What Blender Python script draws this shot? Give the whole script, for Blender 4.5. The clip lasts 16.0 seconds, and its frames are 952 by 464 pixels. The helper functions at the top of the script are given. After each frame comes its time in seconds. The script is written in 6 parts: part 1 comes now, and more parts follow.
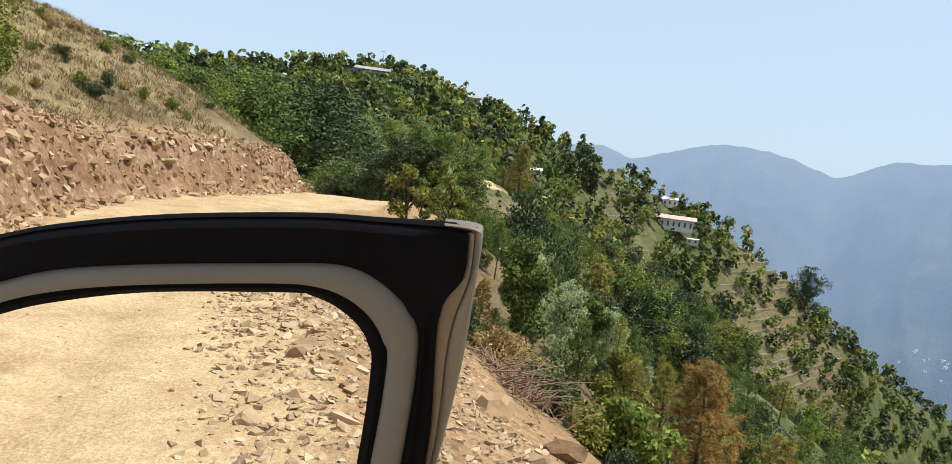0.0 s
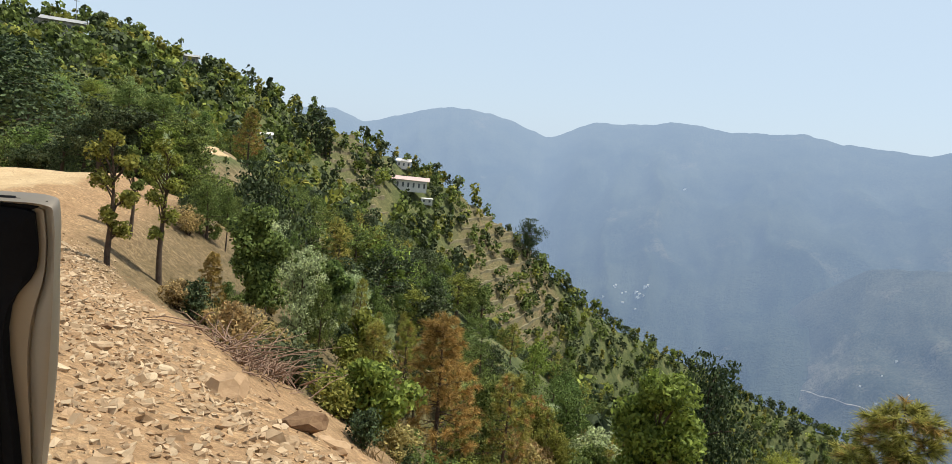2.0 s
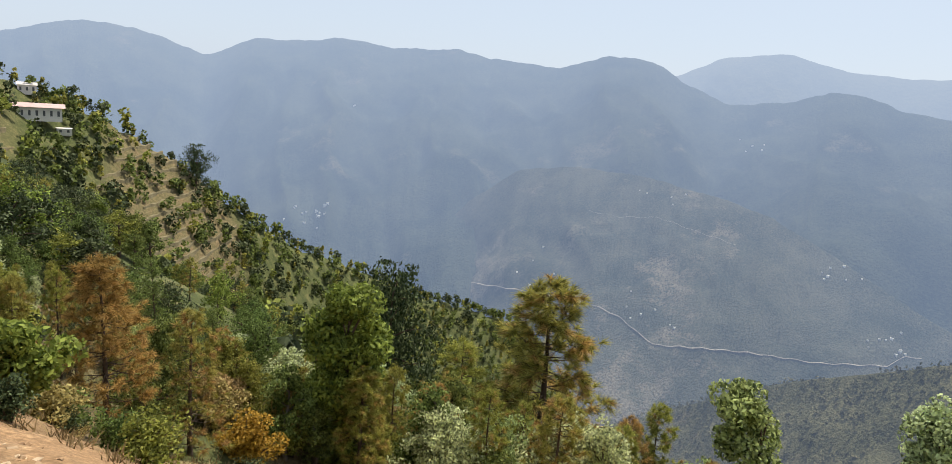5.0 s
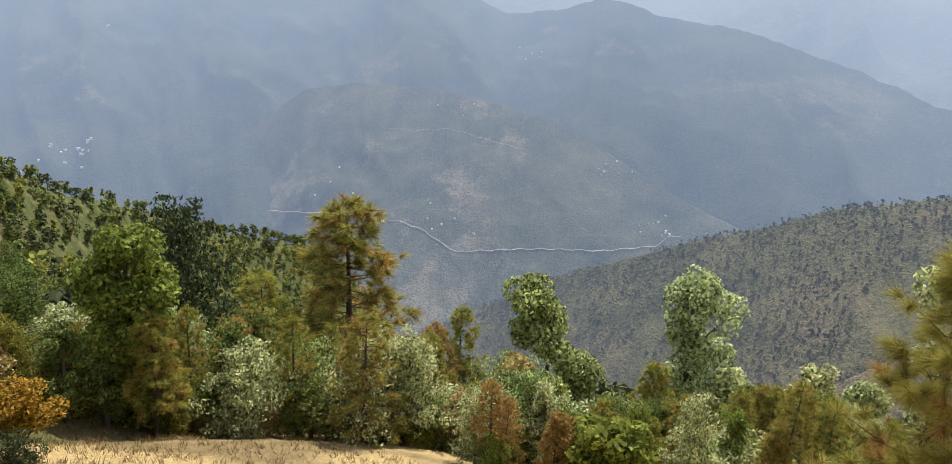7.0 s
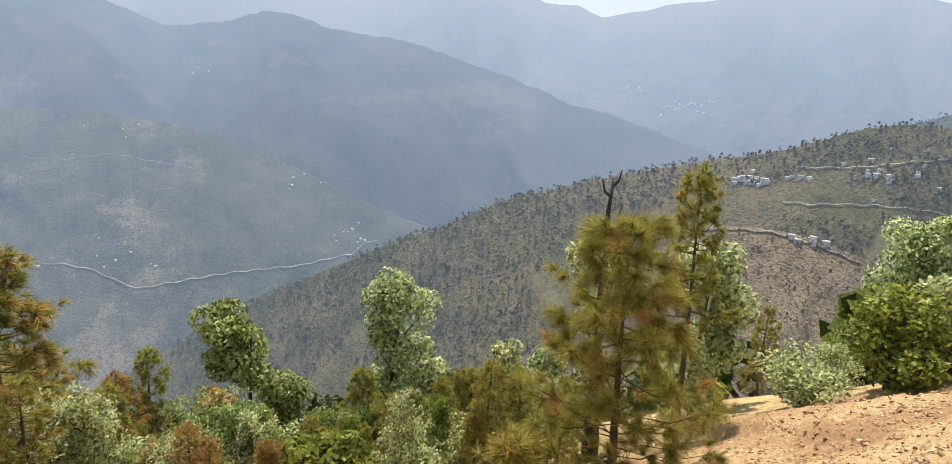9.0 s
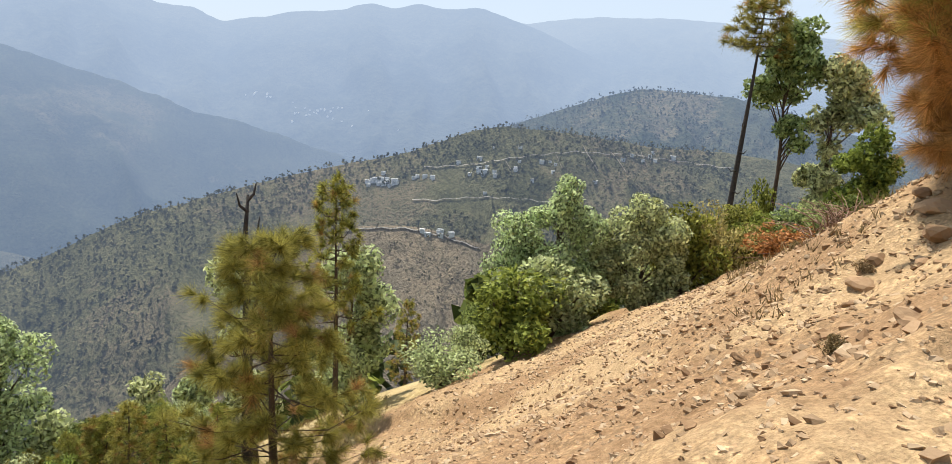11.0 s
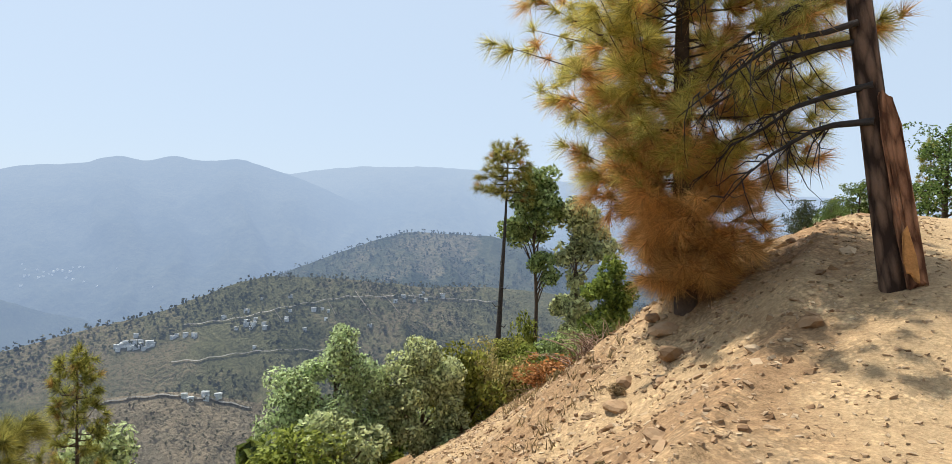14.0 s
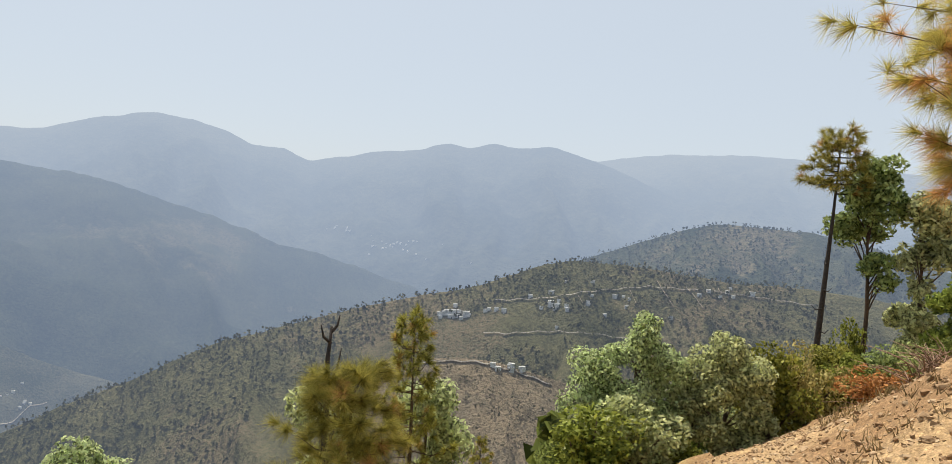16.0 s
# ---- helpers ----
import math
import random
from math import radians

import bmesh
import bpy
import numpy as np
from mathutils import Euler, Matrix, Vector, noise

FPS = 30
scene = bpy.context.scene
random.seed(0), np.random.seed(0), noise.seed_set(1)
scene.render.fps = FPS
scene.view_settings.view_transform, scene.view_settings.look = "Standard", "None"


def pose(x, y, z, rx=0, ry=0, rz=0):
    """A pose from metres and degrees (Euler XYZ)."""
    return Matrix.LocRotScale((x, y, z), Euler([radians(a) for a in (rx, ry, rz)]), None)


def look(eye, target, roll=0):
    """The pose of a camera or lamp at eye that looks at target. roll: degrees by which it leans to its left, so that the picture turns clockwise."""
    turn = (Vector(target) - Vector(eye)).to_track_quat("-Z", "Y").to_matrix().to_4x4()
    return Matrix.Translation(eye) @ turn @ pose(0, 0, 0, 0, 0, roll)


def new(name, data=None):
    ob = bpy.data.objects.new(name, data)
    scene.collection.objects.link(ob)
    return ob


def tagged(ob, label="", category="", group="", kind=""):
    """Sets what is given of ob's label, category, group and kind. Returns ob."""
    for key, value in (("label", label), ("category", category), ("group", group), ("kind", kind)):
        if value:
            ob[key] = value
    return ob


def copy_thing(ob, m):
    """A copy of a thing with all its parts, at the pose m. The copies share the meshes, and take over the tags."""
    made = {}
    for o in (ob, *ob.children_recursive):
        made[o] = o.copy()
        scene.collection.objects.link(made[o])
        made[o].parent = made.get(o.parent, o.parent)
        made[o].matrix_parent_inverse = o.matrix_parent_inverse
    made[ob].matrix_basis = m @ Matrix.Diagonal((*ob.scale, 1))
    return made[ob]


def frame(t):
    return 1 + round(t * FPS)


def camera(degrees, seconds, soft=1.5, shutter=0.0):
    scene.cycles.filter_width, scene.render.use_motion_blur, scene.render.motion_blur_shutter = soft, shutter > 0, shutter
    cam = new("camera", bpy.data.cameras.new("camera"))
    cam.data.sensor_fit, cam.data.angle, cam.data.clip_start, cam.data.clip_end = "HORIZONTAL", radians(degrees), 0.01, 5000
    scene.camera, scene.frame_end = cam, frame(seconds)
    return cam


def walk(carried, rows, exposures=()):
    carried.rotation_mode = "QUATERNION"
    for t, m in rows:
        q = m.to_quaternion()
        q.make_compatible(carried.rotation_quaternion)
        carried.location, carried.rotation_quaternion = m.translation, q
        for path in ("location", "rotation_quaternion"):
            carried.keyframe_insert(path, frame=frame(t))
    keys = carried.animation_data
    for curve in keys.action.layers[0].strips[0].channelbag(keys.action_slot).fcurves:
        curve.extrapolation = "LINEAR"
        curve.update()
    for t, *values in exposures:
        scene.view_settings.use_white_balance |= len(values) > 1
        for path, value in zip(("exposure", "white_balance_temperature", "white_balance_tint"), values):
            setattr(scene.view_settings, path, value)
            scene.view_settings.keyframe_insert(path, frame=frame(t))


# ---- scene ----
# ---- camera ----
cam = camera(67.8, 16.0, soft=0.6)
walk(cam, [
    (0.0, pose(0.000, -0.001, 1.600, 83.58, -6.96, 0.78)),
    (0.5, pose(0.001, 0.015, 1.602, 83.35, -7.26, -4.54)),
    (1.0, pose(0.024, 0.053, 1.601, 82.98, -6.92, -9.79)),
    (1.5, pose(0.046, 0.055, 1.603, 83.38, -6.75, -15.12)),
    (2.0, pose(0.087, 0.073, 1.601, 83.09, -6.12, -20.50)),
    (2.5, pose(0.123, 0.113, 1.580, 83.72, -6.49, -26.31)),
    (3.0, pose(0.147, 0.086, 1.578, 83.06, -6.09, -30.93)),
    (5.5, pose(0.268, 0.120, 1.509, 77.11, -3.98, -50.35)),
    (6.0, pose(0.345, 0.107, 1.493, 74.91, -3.23, -54.27)),
    (6.5, pose(0.373, 0.037, 1.488, 74.18, -3.07, -59.07)),
    (7.0, pose(0.440, -0.031, 1.498, 73.53, -3.13, -63.62)),
    (7.5, pose(0.483, -0.141, 1.455, 73.79, -2.92, -68.03)),
    (8.0, pose(0.605, -0.205, 1.433, 73.95, -3.08, -73.58)),
    (8.5, pose(0.635, -0.194, 1.452, 74.90, -2.60, -81.12)),
    (9.0, pose(0.682, -0.225, 1.438, 75.71, -2.62, -88.91)),
    (11.5, pose(0.626, -0.268, 1.570, 78.62, -4.04, -124.70)),
    (12.0, pose(0.622, -0.284, 1.566, 79.75, -4.29, -132.02)),
    (12.5, pose(0.611, -0.269, 1.575, 82.20, -4.24, -139.26)),
    (13.0, pose(0.603, -0.279, 1.615, 85.70, -2.85, -141.01)),
    (13.5, pose(0.596, -0.271, 1.645, 88.45, -1.80, -139.61)),
    (14.0, pose(0.578, -0.238, 1.663, 90.30, -1.35, -136.26)),
    (14.5, pose(0.541, -0.188, 1.713, 91.24, -1.23, -131.22)),
    (15.0, pose(0.512, -0.133, 1.697, 90.06, -2.21, -124.28)),
    (15.5, pose(0.510, -0.117, 1.681, 89.06, -3.44, -118.54)),
    (16.0, pose(0.432, -0.014, 1.629, 88.21, -3.92, -111.95)),
], exposures=[(0.0, 0.24, 6400, 4), (3.0, 0.17, 6750, 7), (5.5, 0.24, 6950, 11), (9.0, 0.40, 7200, 11), (12.0, 0.28, 6500, 8), (13.5, 0.24, 6450, 7), (14.5, 0.20, 6650, 9), (15.2, 0.16, 6900, 10), (16.0, 0.10, 7300, 10)])

# ---- daylight: a high sun over the valley, a hazy sky ----
SUN_AZ, SUN_EL = 88.0, 60.0
world = bpy.data.worlds.new("sky")
scene.world = world
world.use_nodes = True
wn = world.node_tree
sky = wn.nodes.new("ShaderNodeTexSky")
sky.sky_type, sky.sun_disc = "NISHITA", False
sky.sun_elevation, sky.sun_rotation = radians(SUN_EL), radians(SUN_AZ)
sky.altitude, sky.air_density, sky.dust_density, sky.ozone_density = 1500, 1.1, 4.0, 1.0
wn.nodes["Background"].inputs[1].default_value = 0.135
haze = wn.nodes.new("ShaderNodeMix")
haze.data_type, haze.blend_type = "RGBA", "MIX"
haze.inputs[0].default_value, haze.inputs[7].default_value = 0.85, (4.05, 4.85, 6.0, 1)
wn.links.new(sky.outputs[0], haze.inputs[6])
wn.links.new(haze.outputs[2], wn.nodes["Background"].inputs[0])
sun = new("sun", bpy.data.lights.new("sun", "SUN"))
sun.data.energy, sun.data.angle, sun.data.color = 5.0, radians(0.6), (1.0, 0.97, 0.92)
sun.matrix_basis = look((math.sin(radians(SUN_AZ)) * math.cos(radians(SUN_EL)) * 300, math.cos(radians(SUN_AZ)) * math.cos(radians(SUN_EL)) * 300, math.sin(radians(SUN_EL)) * 300), (0, 0, 0))


# ---- materials ----
class Nodes:
    """A small helper to build a material's node tree."""

    def __init__(self, name):
        self.mat = bpy.data.materials.new(name)
        self.mat.use_nodes = True
        self.tree = self.mat.node_tree
        self.bsdf = self.tree.nodes["Principled BSDF"]
        self.out = self.tree.nodes["Material Output"]

    def add(self, kind, **props):
        n = self.tree.nodes.new(kind)
        for k, v in props.items():
            setattr(n, k, v)
        return n

    def put(self, a, b):
        self.tree.links.new(a, b)

    def place(self):
        return self.add("ShaderNodeNewGeometry").outputs["Position"]

    def coords(self):
        return self.add("ShaderNodeTexCoord").outputs["Object"]

    def noise(self, scale, detail=4.0, rough=0.55, vec=None):
        n = self.add("ShaderNodeTexNoise")
        n.inputs["Scale"].default_value, n.inputs["Detail"].default_value, n.inputs["Roughness"].default_value = scale, detail, rough
        if vec is not None:
            self.put(vec, n.inputs["Vector"])
        return n.outputs["Fac"]

    def ramp(self, fac, *stops):
        r = self.add("ShaderNodeValToRGB")
        while len(r.color_ramp.elements) < len(stops):
            r.color_ramp.elements.new(0.5)
        for e, (p, c) in zip(r.color_ramp.elements, stops):
            e.position, e.color = p, (*c, 1)
        self.put(fac, r.inputs[0])
        return r.outputs[0]

    def mix(self, fac, a, b, blend="MIX"):
        m = self.add("ShaderNodeMix", data_type="RGBA", blend_type=blend)
        for v, i in ((fac, 0), (a, 6), (b, 7)):
            if isinstance(v, (int, float)):
                m.inputs[i].default_value = v
            elif isinstance(v, tuple):
                m.inputs[i].default_value = (*v, 1)
            else:
                self.put(v, m.inputs[i])
        return m.outputs[2]

    def calc(self, op, a, b):
        m = self.add("ShaderNodeMath", operation=op)
        for i, v in enumerate((a, b)):
            if isinstance(v, (int, float)):
                m.inputs[i].default_value = v
            else:
                self.put(v, m.inputs[i])
        return m.outputs[0]

    def attr(self, name):
        return self.add("ShaderNodeAttribute", attribute_name=name).outputs["Fac"]

    def bump(self, fac, strength, distance):
        b = self.add("ShaderNodeBump")
        b.inputs["Strength"].default_value, b.inputs["Distance"].default_value = strength, distance
        self.put(fac, b.inputs["Height"])
        self.put(b.outputs[0], self.bsdf.inputs["Normal"])

    def finish(self, colour, rough=0.9, metal=0.0, spec=0.3):
        if isinstance(colour, tuple):
            self.bsdf.inputs["Base Color"].default_value = (*colour, 1)
        else:
            self.put(colour, self.bsdf.inputs["Base Color"])
        self.bsdf.inputs["Roughness"].default_value = rough
        self.bsdf.inputs["Metallic"].default_value = metal
        self.bsdf.inputs["Specular IOR Level"].default_value = spec
        return self.mat


def plain(name, colour, rough=0.8, metal=0.0, vary=0.25, scale=6.0, bump=0.15):
    """A surface of one colour with soft stains and fine grain."""
    n = Nodes(name)
    c = n.coords()
    big, fine = n.noise(scale, 3, 0.6, c), n.noise(scale * 9, 4, 0.6, c)
    dark, light = tuple(v * (1 - vary) for v in colour), tuple(min(1, v * (1 + vary)) for v in colour)
    col = n.ramp(n.calc("ADD", n.calc("MULTIPLY", big, 0.6), n.calc("MULTIPLY", fine, 0.4)), (0.3, dark), (0.7, light))
    n.bump(fine, bump, 0.02)
    return n.finish(col, rough, metal)


def leaf(name, dark, light, through_light=0.35, hue=0.04, rough=0.6):
    """Foliage: every leaf and every plant a little different, some light passing through."""
    n = Nodes(name)
    info, geo = n.add("ShaderNodeObjectInfo"), n.add("ShaderNodeNewGeometry")
    col = n.ramp(geo.outputs["Random Per Island"], (0.0, dark), (0.6, light), (1.0, tuple(min(1, v * 1.5) for v in light)))
    tint = n.add("ShaderNodeHueSaturation")
    n.put(col, tint.inputs["Color"])
    n.put(n.calc("ADD", 0.5 - hue / 2, n.calc("MULTIPLY", info.outputs["Random"], hue)), tint.inputs["Hue"])
    n.put(n.calc("ADD", 0.75, n.calc("MULTIPLY", n.noise(0.6, 2, 0.5, geo.outputs["Position"]), 0.5)), tint.inputs["Value"])
    n.finish(tint.outputs[0], rough, 0, 0.12)
    thin = n.add("ShaderNodeBsdfTranslucent")
    n.put(tint.outputs[0], thin.inputs[0])
    both = n.add("ShaderNodeMixShader")
    both.inputs[0].default_value = through_light
    n.put(n.bsdf.outputs[0], both.inputs[1])
    n.put(thin.outputs[0], both.inputs[2])
    n.put(both.outputs[0], n.out.inputs[0])
    return n.mat


def rock(name, dark, mid, light):
    """Broken stone: every piece its own shade, with grain and bump."""
    n = Nodes(name)
    geo, info, c = n.add("ShaderNodeNewGeometry"), n.add("ShaderNodeObjectInfo"), n.place()
    each = n.calc("FRACT", n.calc("ADD", geo.outputs["Random Per Island"], info.outputs["Random"]), 0.0)
    grain = n.noise(14, 5, 0.65, c)
    col = n.ramp(n.calc("ADD", n.calc("MULTIPLY", each, 0.55), n.calc("MULTIPLY", grain, 0.5)), (0.2, dark), (0.5, mid), (0.85, light))
    n.bump(grain, 0.6, 0.02)
    return n.finish(col, 0.92, 0, 0.15)


def ground_material():
    """Dusty road, orange rubble, dry grass and woodland floor, laid out by the ground's own attributes."""
    n = Nodes("ground")
    p = n.place()
    fine, mid, big = n.noise(9, 5, 0.65, p), n.noise(1.3, 5, 0.6, p), n.noise(0.22, 4, 0.6, p)
    grit = n.noise(38, 3, 0.7, p)
    dust = n.ramp(n.calc("ADD", n.calc("MULTIPLY", mid, 0.6), n.calc("MULTIPLY", fine, 0.4)), (0.30, (0.31, 0.20, 0.105)), (0.5, (0.46, 0.32, 0.175)), (0.72, (0.56, 0.42, 0.25)))
    soil = n.ramp(n.calc("ADD", n.calc("MULTIPLY", mid, 0.5), n.calc("MULTIPLY", fine, 0.5)), (0.30, (0.20, 0.115, 0.058)), (0.52, (0.34, 0.215, 0.115)), (0.75, (0.46, 0.33, 0.195)))
    grass = n.ramp(n.calc("ADD", n.calc("MULTIPLY", fine, 0.5), n.calc("MULTIPLY", mid, 0.5)), (0.30, (0.20, 0.145, 0.06)), (0.5, (0.40, 0.30, 0.145)), (0.72, (0.55, 0.44, 0.25)))
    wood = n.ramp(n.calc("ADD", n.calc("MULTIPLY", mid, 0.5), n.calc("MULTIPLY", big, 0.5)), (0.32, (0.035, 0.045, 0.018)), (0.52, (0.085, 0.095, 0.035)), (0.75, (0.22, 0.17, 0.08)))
    stone = n.ramp(n.calc("ADD", n.calc("MULTIPLY", fine, 0.5), n.calc("MULTIPLY", mid, 0.5)), (0.3, (0.085, 0.045, 0.026)), (0.5, (0.22, 0.125, 0.07)), (0.72, (0.42, 0.30, 0.20)))
    edge = n.calc("ADD", n.attr("road"), n.calc("MULTIPLY", n.calc("SUBTRACT", mid, 0.5), 0.5))
    col = n.mix(n.ramp(n.calc("ADD", n.attr("grass"), n.calc("MULTIPLY", n.calc("SUBTRACT", mid, 0.5), 0.9)), (0.35, (0, 0, 0)), (0.65, (1, 1, 1))), soil, grass)
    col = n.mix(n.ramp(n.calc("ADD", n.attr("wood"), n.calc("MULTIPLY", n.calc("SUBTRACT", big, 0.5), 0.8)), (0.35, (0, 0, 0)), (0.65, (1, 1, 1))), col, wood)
    col = n.mix(n.ramp(edge, (0.35, (0, 0, 0)), (0.65, (1, 1, 1))), col, dust)
    scrub = n.ramp(n.calc("ADD", n.calc("MULTIPLY", fine, 0.5), n.calc("MULTIPLY", mid, 0.5)), (0.32, (0.06, 0.048, 0.022)), (0.5, (0.15, 0.11, 0.058)), (0.68, (0.28, 0.205, 0.12)))
    col = n.mix(n.attr("scrub"), col, scrub)
    col = n.mix(n.attr("cut"), col, stone)
    col = n.mix(0.35, col, n.ramp(grit, (0.35, (0.25, 0.25, 0.25)), (0.65, (0.85, 0.85, 0.85))), "OVERLAY")
    # broken stone in the earth: angular cells of two sizes, each its own shade, dark in the joints
    rubble, relief = n.attr("rubble"), n.calc("ADD", n.calc("MULTIPLY", fine, 0.6), n.calc("MULTIPLY", grit, 0.4))
    for size, amount in ((7.0, 0.22), (19.0, 0.30)):
        warp = n.add("ShaderNodeVectorMath", operation="ADD")
        wob = n.add("ShaderNodeTexNoise")
        wob.inputs["Scale"].default_value = size * 0.6
        n.put(p, wob.inputs["Vector"])
        n.put(p, warp.inputs[0])
        off = n.add("ShaderNodeVectorMath", operation="SCALE")
        off.inputs["Scale"].default_value = 1.1 / size
        n.put(wob.outputs["Color"], off.inputs[0])
        n.put(off.outputs[0], warp.inputs[1])
        cell = n.add("ShaderNodeTexVoronoi")
        cell.inputs["Scale"].default_value = size
        n.put(warp.outputs[0], cell.inputs["Vector"])
        tone = n.add("ShaderNodeSeparateColor")
        n.put(cell.outputs["Color"], tone.inputs[0])
        some = n.calc("MULTIPLY", n.calc("MULTIPLY", rubble, amount), n.ramp(mid, (0.40, (0.25, 0.25, 0.25)), (0.58, (1, 1, 1))))
        shade = n.mix(n.ramp(cell.outputs["Distance"], (0.30, (0, 0, 0)), (0.62, (1, 1, 1))), n.ramp(tone.outputs[0], (0.1, (0.45, 0.41, 0.36)), (0.6, (0.70, 0.66, 0.60)), (0.95, (0.92, 0.88, 0.82))), (0.10, 0.07, 0.05))
        col = n.mix(some, col, shade, "OVERLAY")
        relief = n.calc("ADD", relief, n.calc("MULTIPLY", n.calc("SUBTRACT", 0.6, cell.outputs["Distance"]), n.calc("MULTIPLY", some, 4.0 / size * 2.0)))
    n.bump(relief, 0.8, 0.06)
    return n.finish(col, 0.95, 0, 0.1)


# pale haze colour that distant() adds as emission
HAZE_GLOW = (0.58, 0.645, 0.74)


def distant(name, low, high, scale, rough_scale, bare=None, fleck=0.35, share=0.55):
    """Far slopes with distance haze painted in: emission gains the air's pale light and base colour dims, more the
    farther they lie.
    """
    n = Nodes(name)
    p = n.place()
    trees = n.noise(rough_scale * 4, 4, 0.7, p)
    mix = n.calc("ADD", n.calc("MULTIPLY", n.noise(scale, 5, 0.62, p), 1 - fleck), n.calc("MULTIPLY", trees, fleck))
    col = n.ramp(mix, (0.38, low), (0.60, high))
    if bare:
        fields = n.ramp(n.calc("ADD", n.calc("MULTIPLY", n.noise(scale * 0.55, 3, 0.5, p), 0.6), n.calc("MULTIPLY", n.noise(scale * 3.1, 5, 0.7, p), 0.4)), (share - 0.04, (0, 0, 0)), (share + 0.05, (1, 1, 1)))
        col = n.mix(n.calc("MULTIPLY", fields, n.ramp(trees, (0.35, (0, 0, 0)), (0.55, (1, 1, 1)))), col, bare)
    n.bump(n.calc("ADD", n.noise(rough_scale, 5, 0.7, p), trees), 0.6, 18)
    # haze as colour: base dims and emission grows with distance from the origin
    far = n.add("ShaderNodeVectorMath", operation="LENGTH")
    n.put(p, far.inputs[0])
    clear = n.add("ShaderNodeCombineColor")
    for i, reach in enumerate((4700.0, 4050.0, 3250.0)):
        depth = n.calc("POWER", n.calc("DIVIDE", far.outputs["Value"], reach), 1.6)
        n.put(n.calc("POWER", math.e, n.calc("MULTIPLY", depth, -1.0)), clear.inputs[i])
    air = n.mix(1.0, HAZE_GLOW, n.mix(1.0, (1, 1, 1), clear.outputs[0], "SUBTRACT"), "MULTIPLY")
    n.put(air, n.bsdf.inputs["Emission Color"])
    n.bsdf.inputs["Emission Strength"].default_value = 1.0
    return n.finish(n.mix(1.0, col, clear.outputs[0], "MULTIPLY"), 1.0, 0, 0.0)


def bark(name, dark, light, scale=9.0):
    """Rough bark: upright furrows between scaly plates."""
    n = Nodes(name)
    c = n.coords()
    flat = n.add("ShaderNodeMapping")
    flat.inputs["Scale"].default_value = (1.0, 1.0, 0.28)
    n.put(c, flat.inputs[0])
    cell = n.add("ShaderNodeTexVoronoi")
    cell.inputs["Scale"].default_value = scale * 1.6
    n.put(flat.outputs[0], cell.inputs["Vector"])
    grain = n.noise(scale * 3, 5, 0.7, flat.outputs[0])
    plates = n.calc("ADD", n.calc("MULTIPLY", n.calc("SUBTRACT", 0.8, cell.outputs["Distance"]), 0.7), n.calc("MULTIPLY", grain, 0.45))
    col = n.ramp(plates, (0.30, dark), (0.62, light))
    n.bump(plates, 1.0, 0.05)
    return n.finish(col, 0.95, 0, 0.1)


M_GROUND = ground_material()
M_STONE = rock("pale_stone", (0.23, 0.15, 0.085), (0.37, 0.25, 0.145), (0.52, 0.39, 0.25))
M_STONE_DARK = rock("brown_stone", (0.15, 0.085, 0.045), (0.28, 0.17, 0.09), (0.41, 0.27, 0.155))
M_BARK = plain("bark", (0.085, 0.058, 0.04), 0.95, 0, 0.5, 7, 0.9)
M_BARK_GREY = plain("grey_bark", (0.13, 0.11, 0.085), 0.95, 0, 0.4, 7, 0.8)
M_BARK_PINE = bark("pine_bark", (0.035, 0.022, 0.016), (0.17, 0.105, 0.07), 7.0)
M_BARK_RED = bark("red_brown_bark", (0.10, 0.045, 0.025), (0.36, 0.18, 0.10), 9.0)
M_BARE_WOOD = plain("bare_pine_wood", (0.46, 0.22, 0.07), 0.8, 0, 0.4, 6, 0.6)
M_DEAD = plain("charred_wood", (0.045, 0.038, 0.034), 0.95, 0, 0.4, 8, 0.8)
M_LEAF = leaf("green_leaves", (0.022, 0.036, 0.009), (0.17, 0.21, 0.056), 0.40)
M_LEAF_BRIGHT = leaf("fresh_leaves", (0.05, 0.075, 0.014), (0.25, 0.29, 0.06), 0.45)
M_LEAF_PALE = leaf("pale_green_leaves", (0.05, 0.075, 0.022), (0.34, 0.40, 0.15), 0.45)
M_LEAF_DARK = leaf("oak_leaves", (0.018, 0.028, 0.011), (0.075, 0.092, 0.038), 0.10)
M_LEAF_SILVER = leaf("silvery_leaves", (0.08, 0.098, 0.04), (0.52, 0.56, 0.29), 0.48)
M_LEAF_OLIVE = leaf("olive_leaves", (0.06, 0.07, 0.012), (0.26, 0.265, 0.055), 0.42)
M_LEAF_YELLOW = leaf("yellowing_leaves", (0.16, 0.11, 0.012), (0.42, 0.30, 0.045), 0.4)
M_LEAF_BROWN = leaf("dry_leaves", (0.15, 0.105, 0.036), (0.42, 0.32, 0.13), 0.4)
M_NEEDLE = leaf("pine_needles", (0.06, 0.06, 0.012), (0.37, 0.345, 0.08), 0.45, 0.03, 0.5)
M_NEEDLE_DRY = leaf("dry_pine_needles", (0.09, 0.055, 0.016), (0.44, 0.28, 0.09), 0.38, 0.03, 0.5)
M_NEEDLE_BROWN = leaf("brown_pine_needles", (0.31, 0.155, 0.058), (0.70, 0.39, 0.155), 0.55, 0.02, 0.5)
M_NEEDLE_YELLOW = leaf("yellow_green_pine_needles", (0.20, 0.165, 0.035), (0.62, 0.51, 0.16), 0.5, 0.03, 0.5)
M_RED = leaf("rust_red_twigs", (0.20, 0.06, 0.025), (0.42, 0.16, 0.07), 0.25)
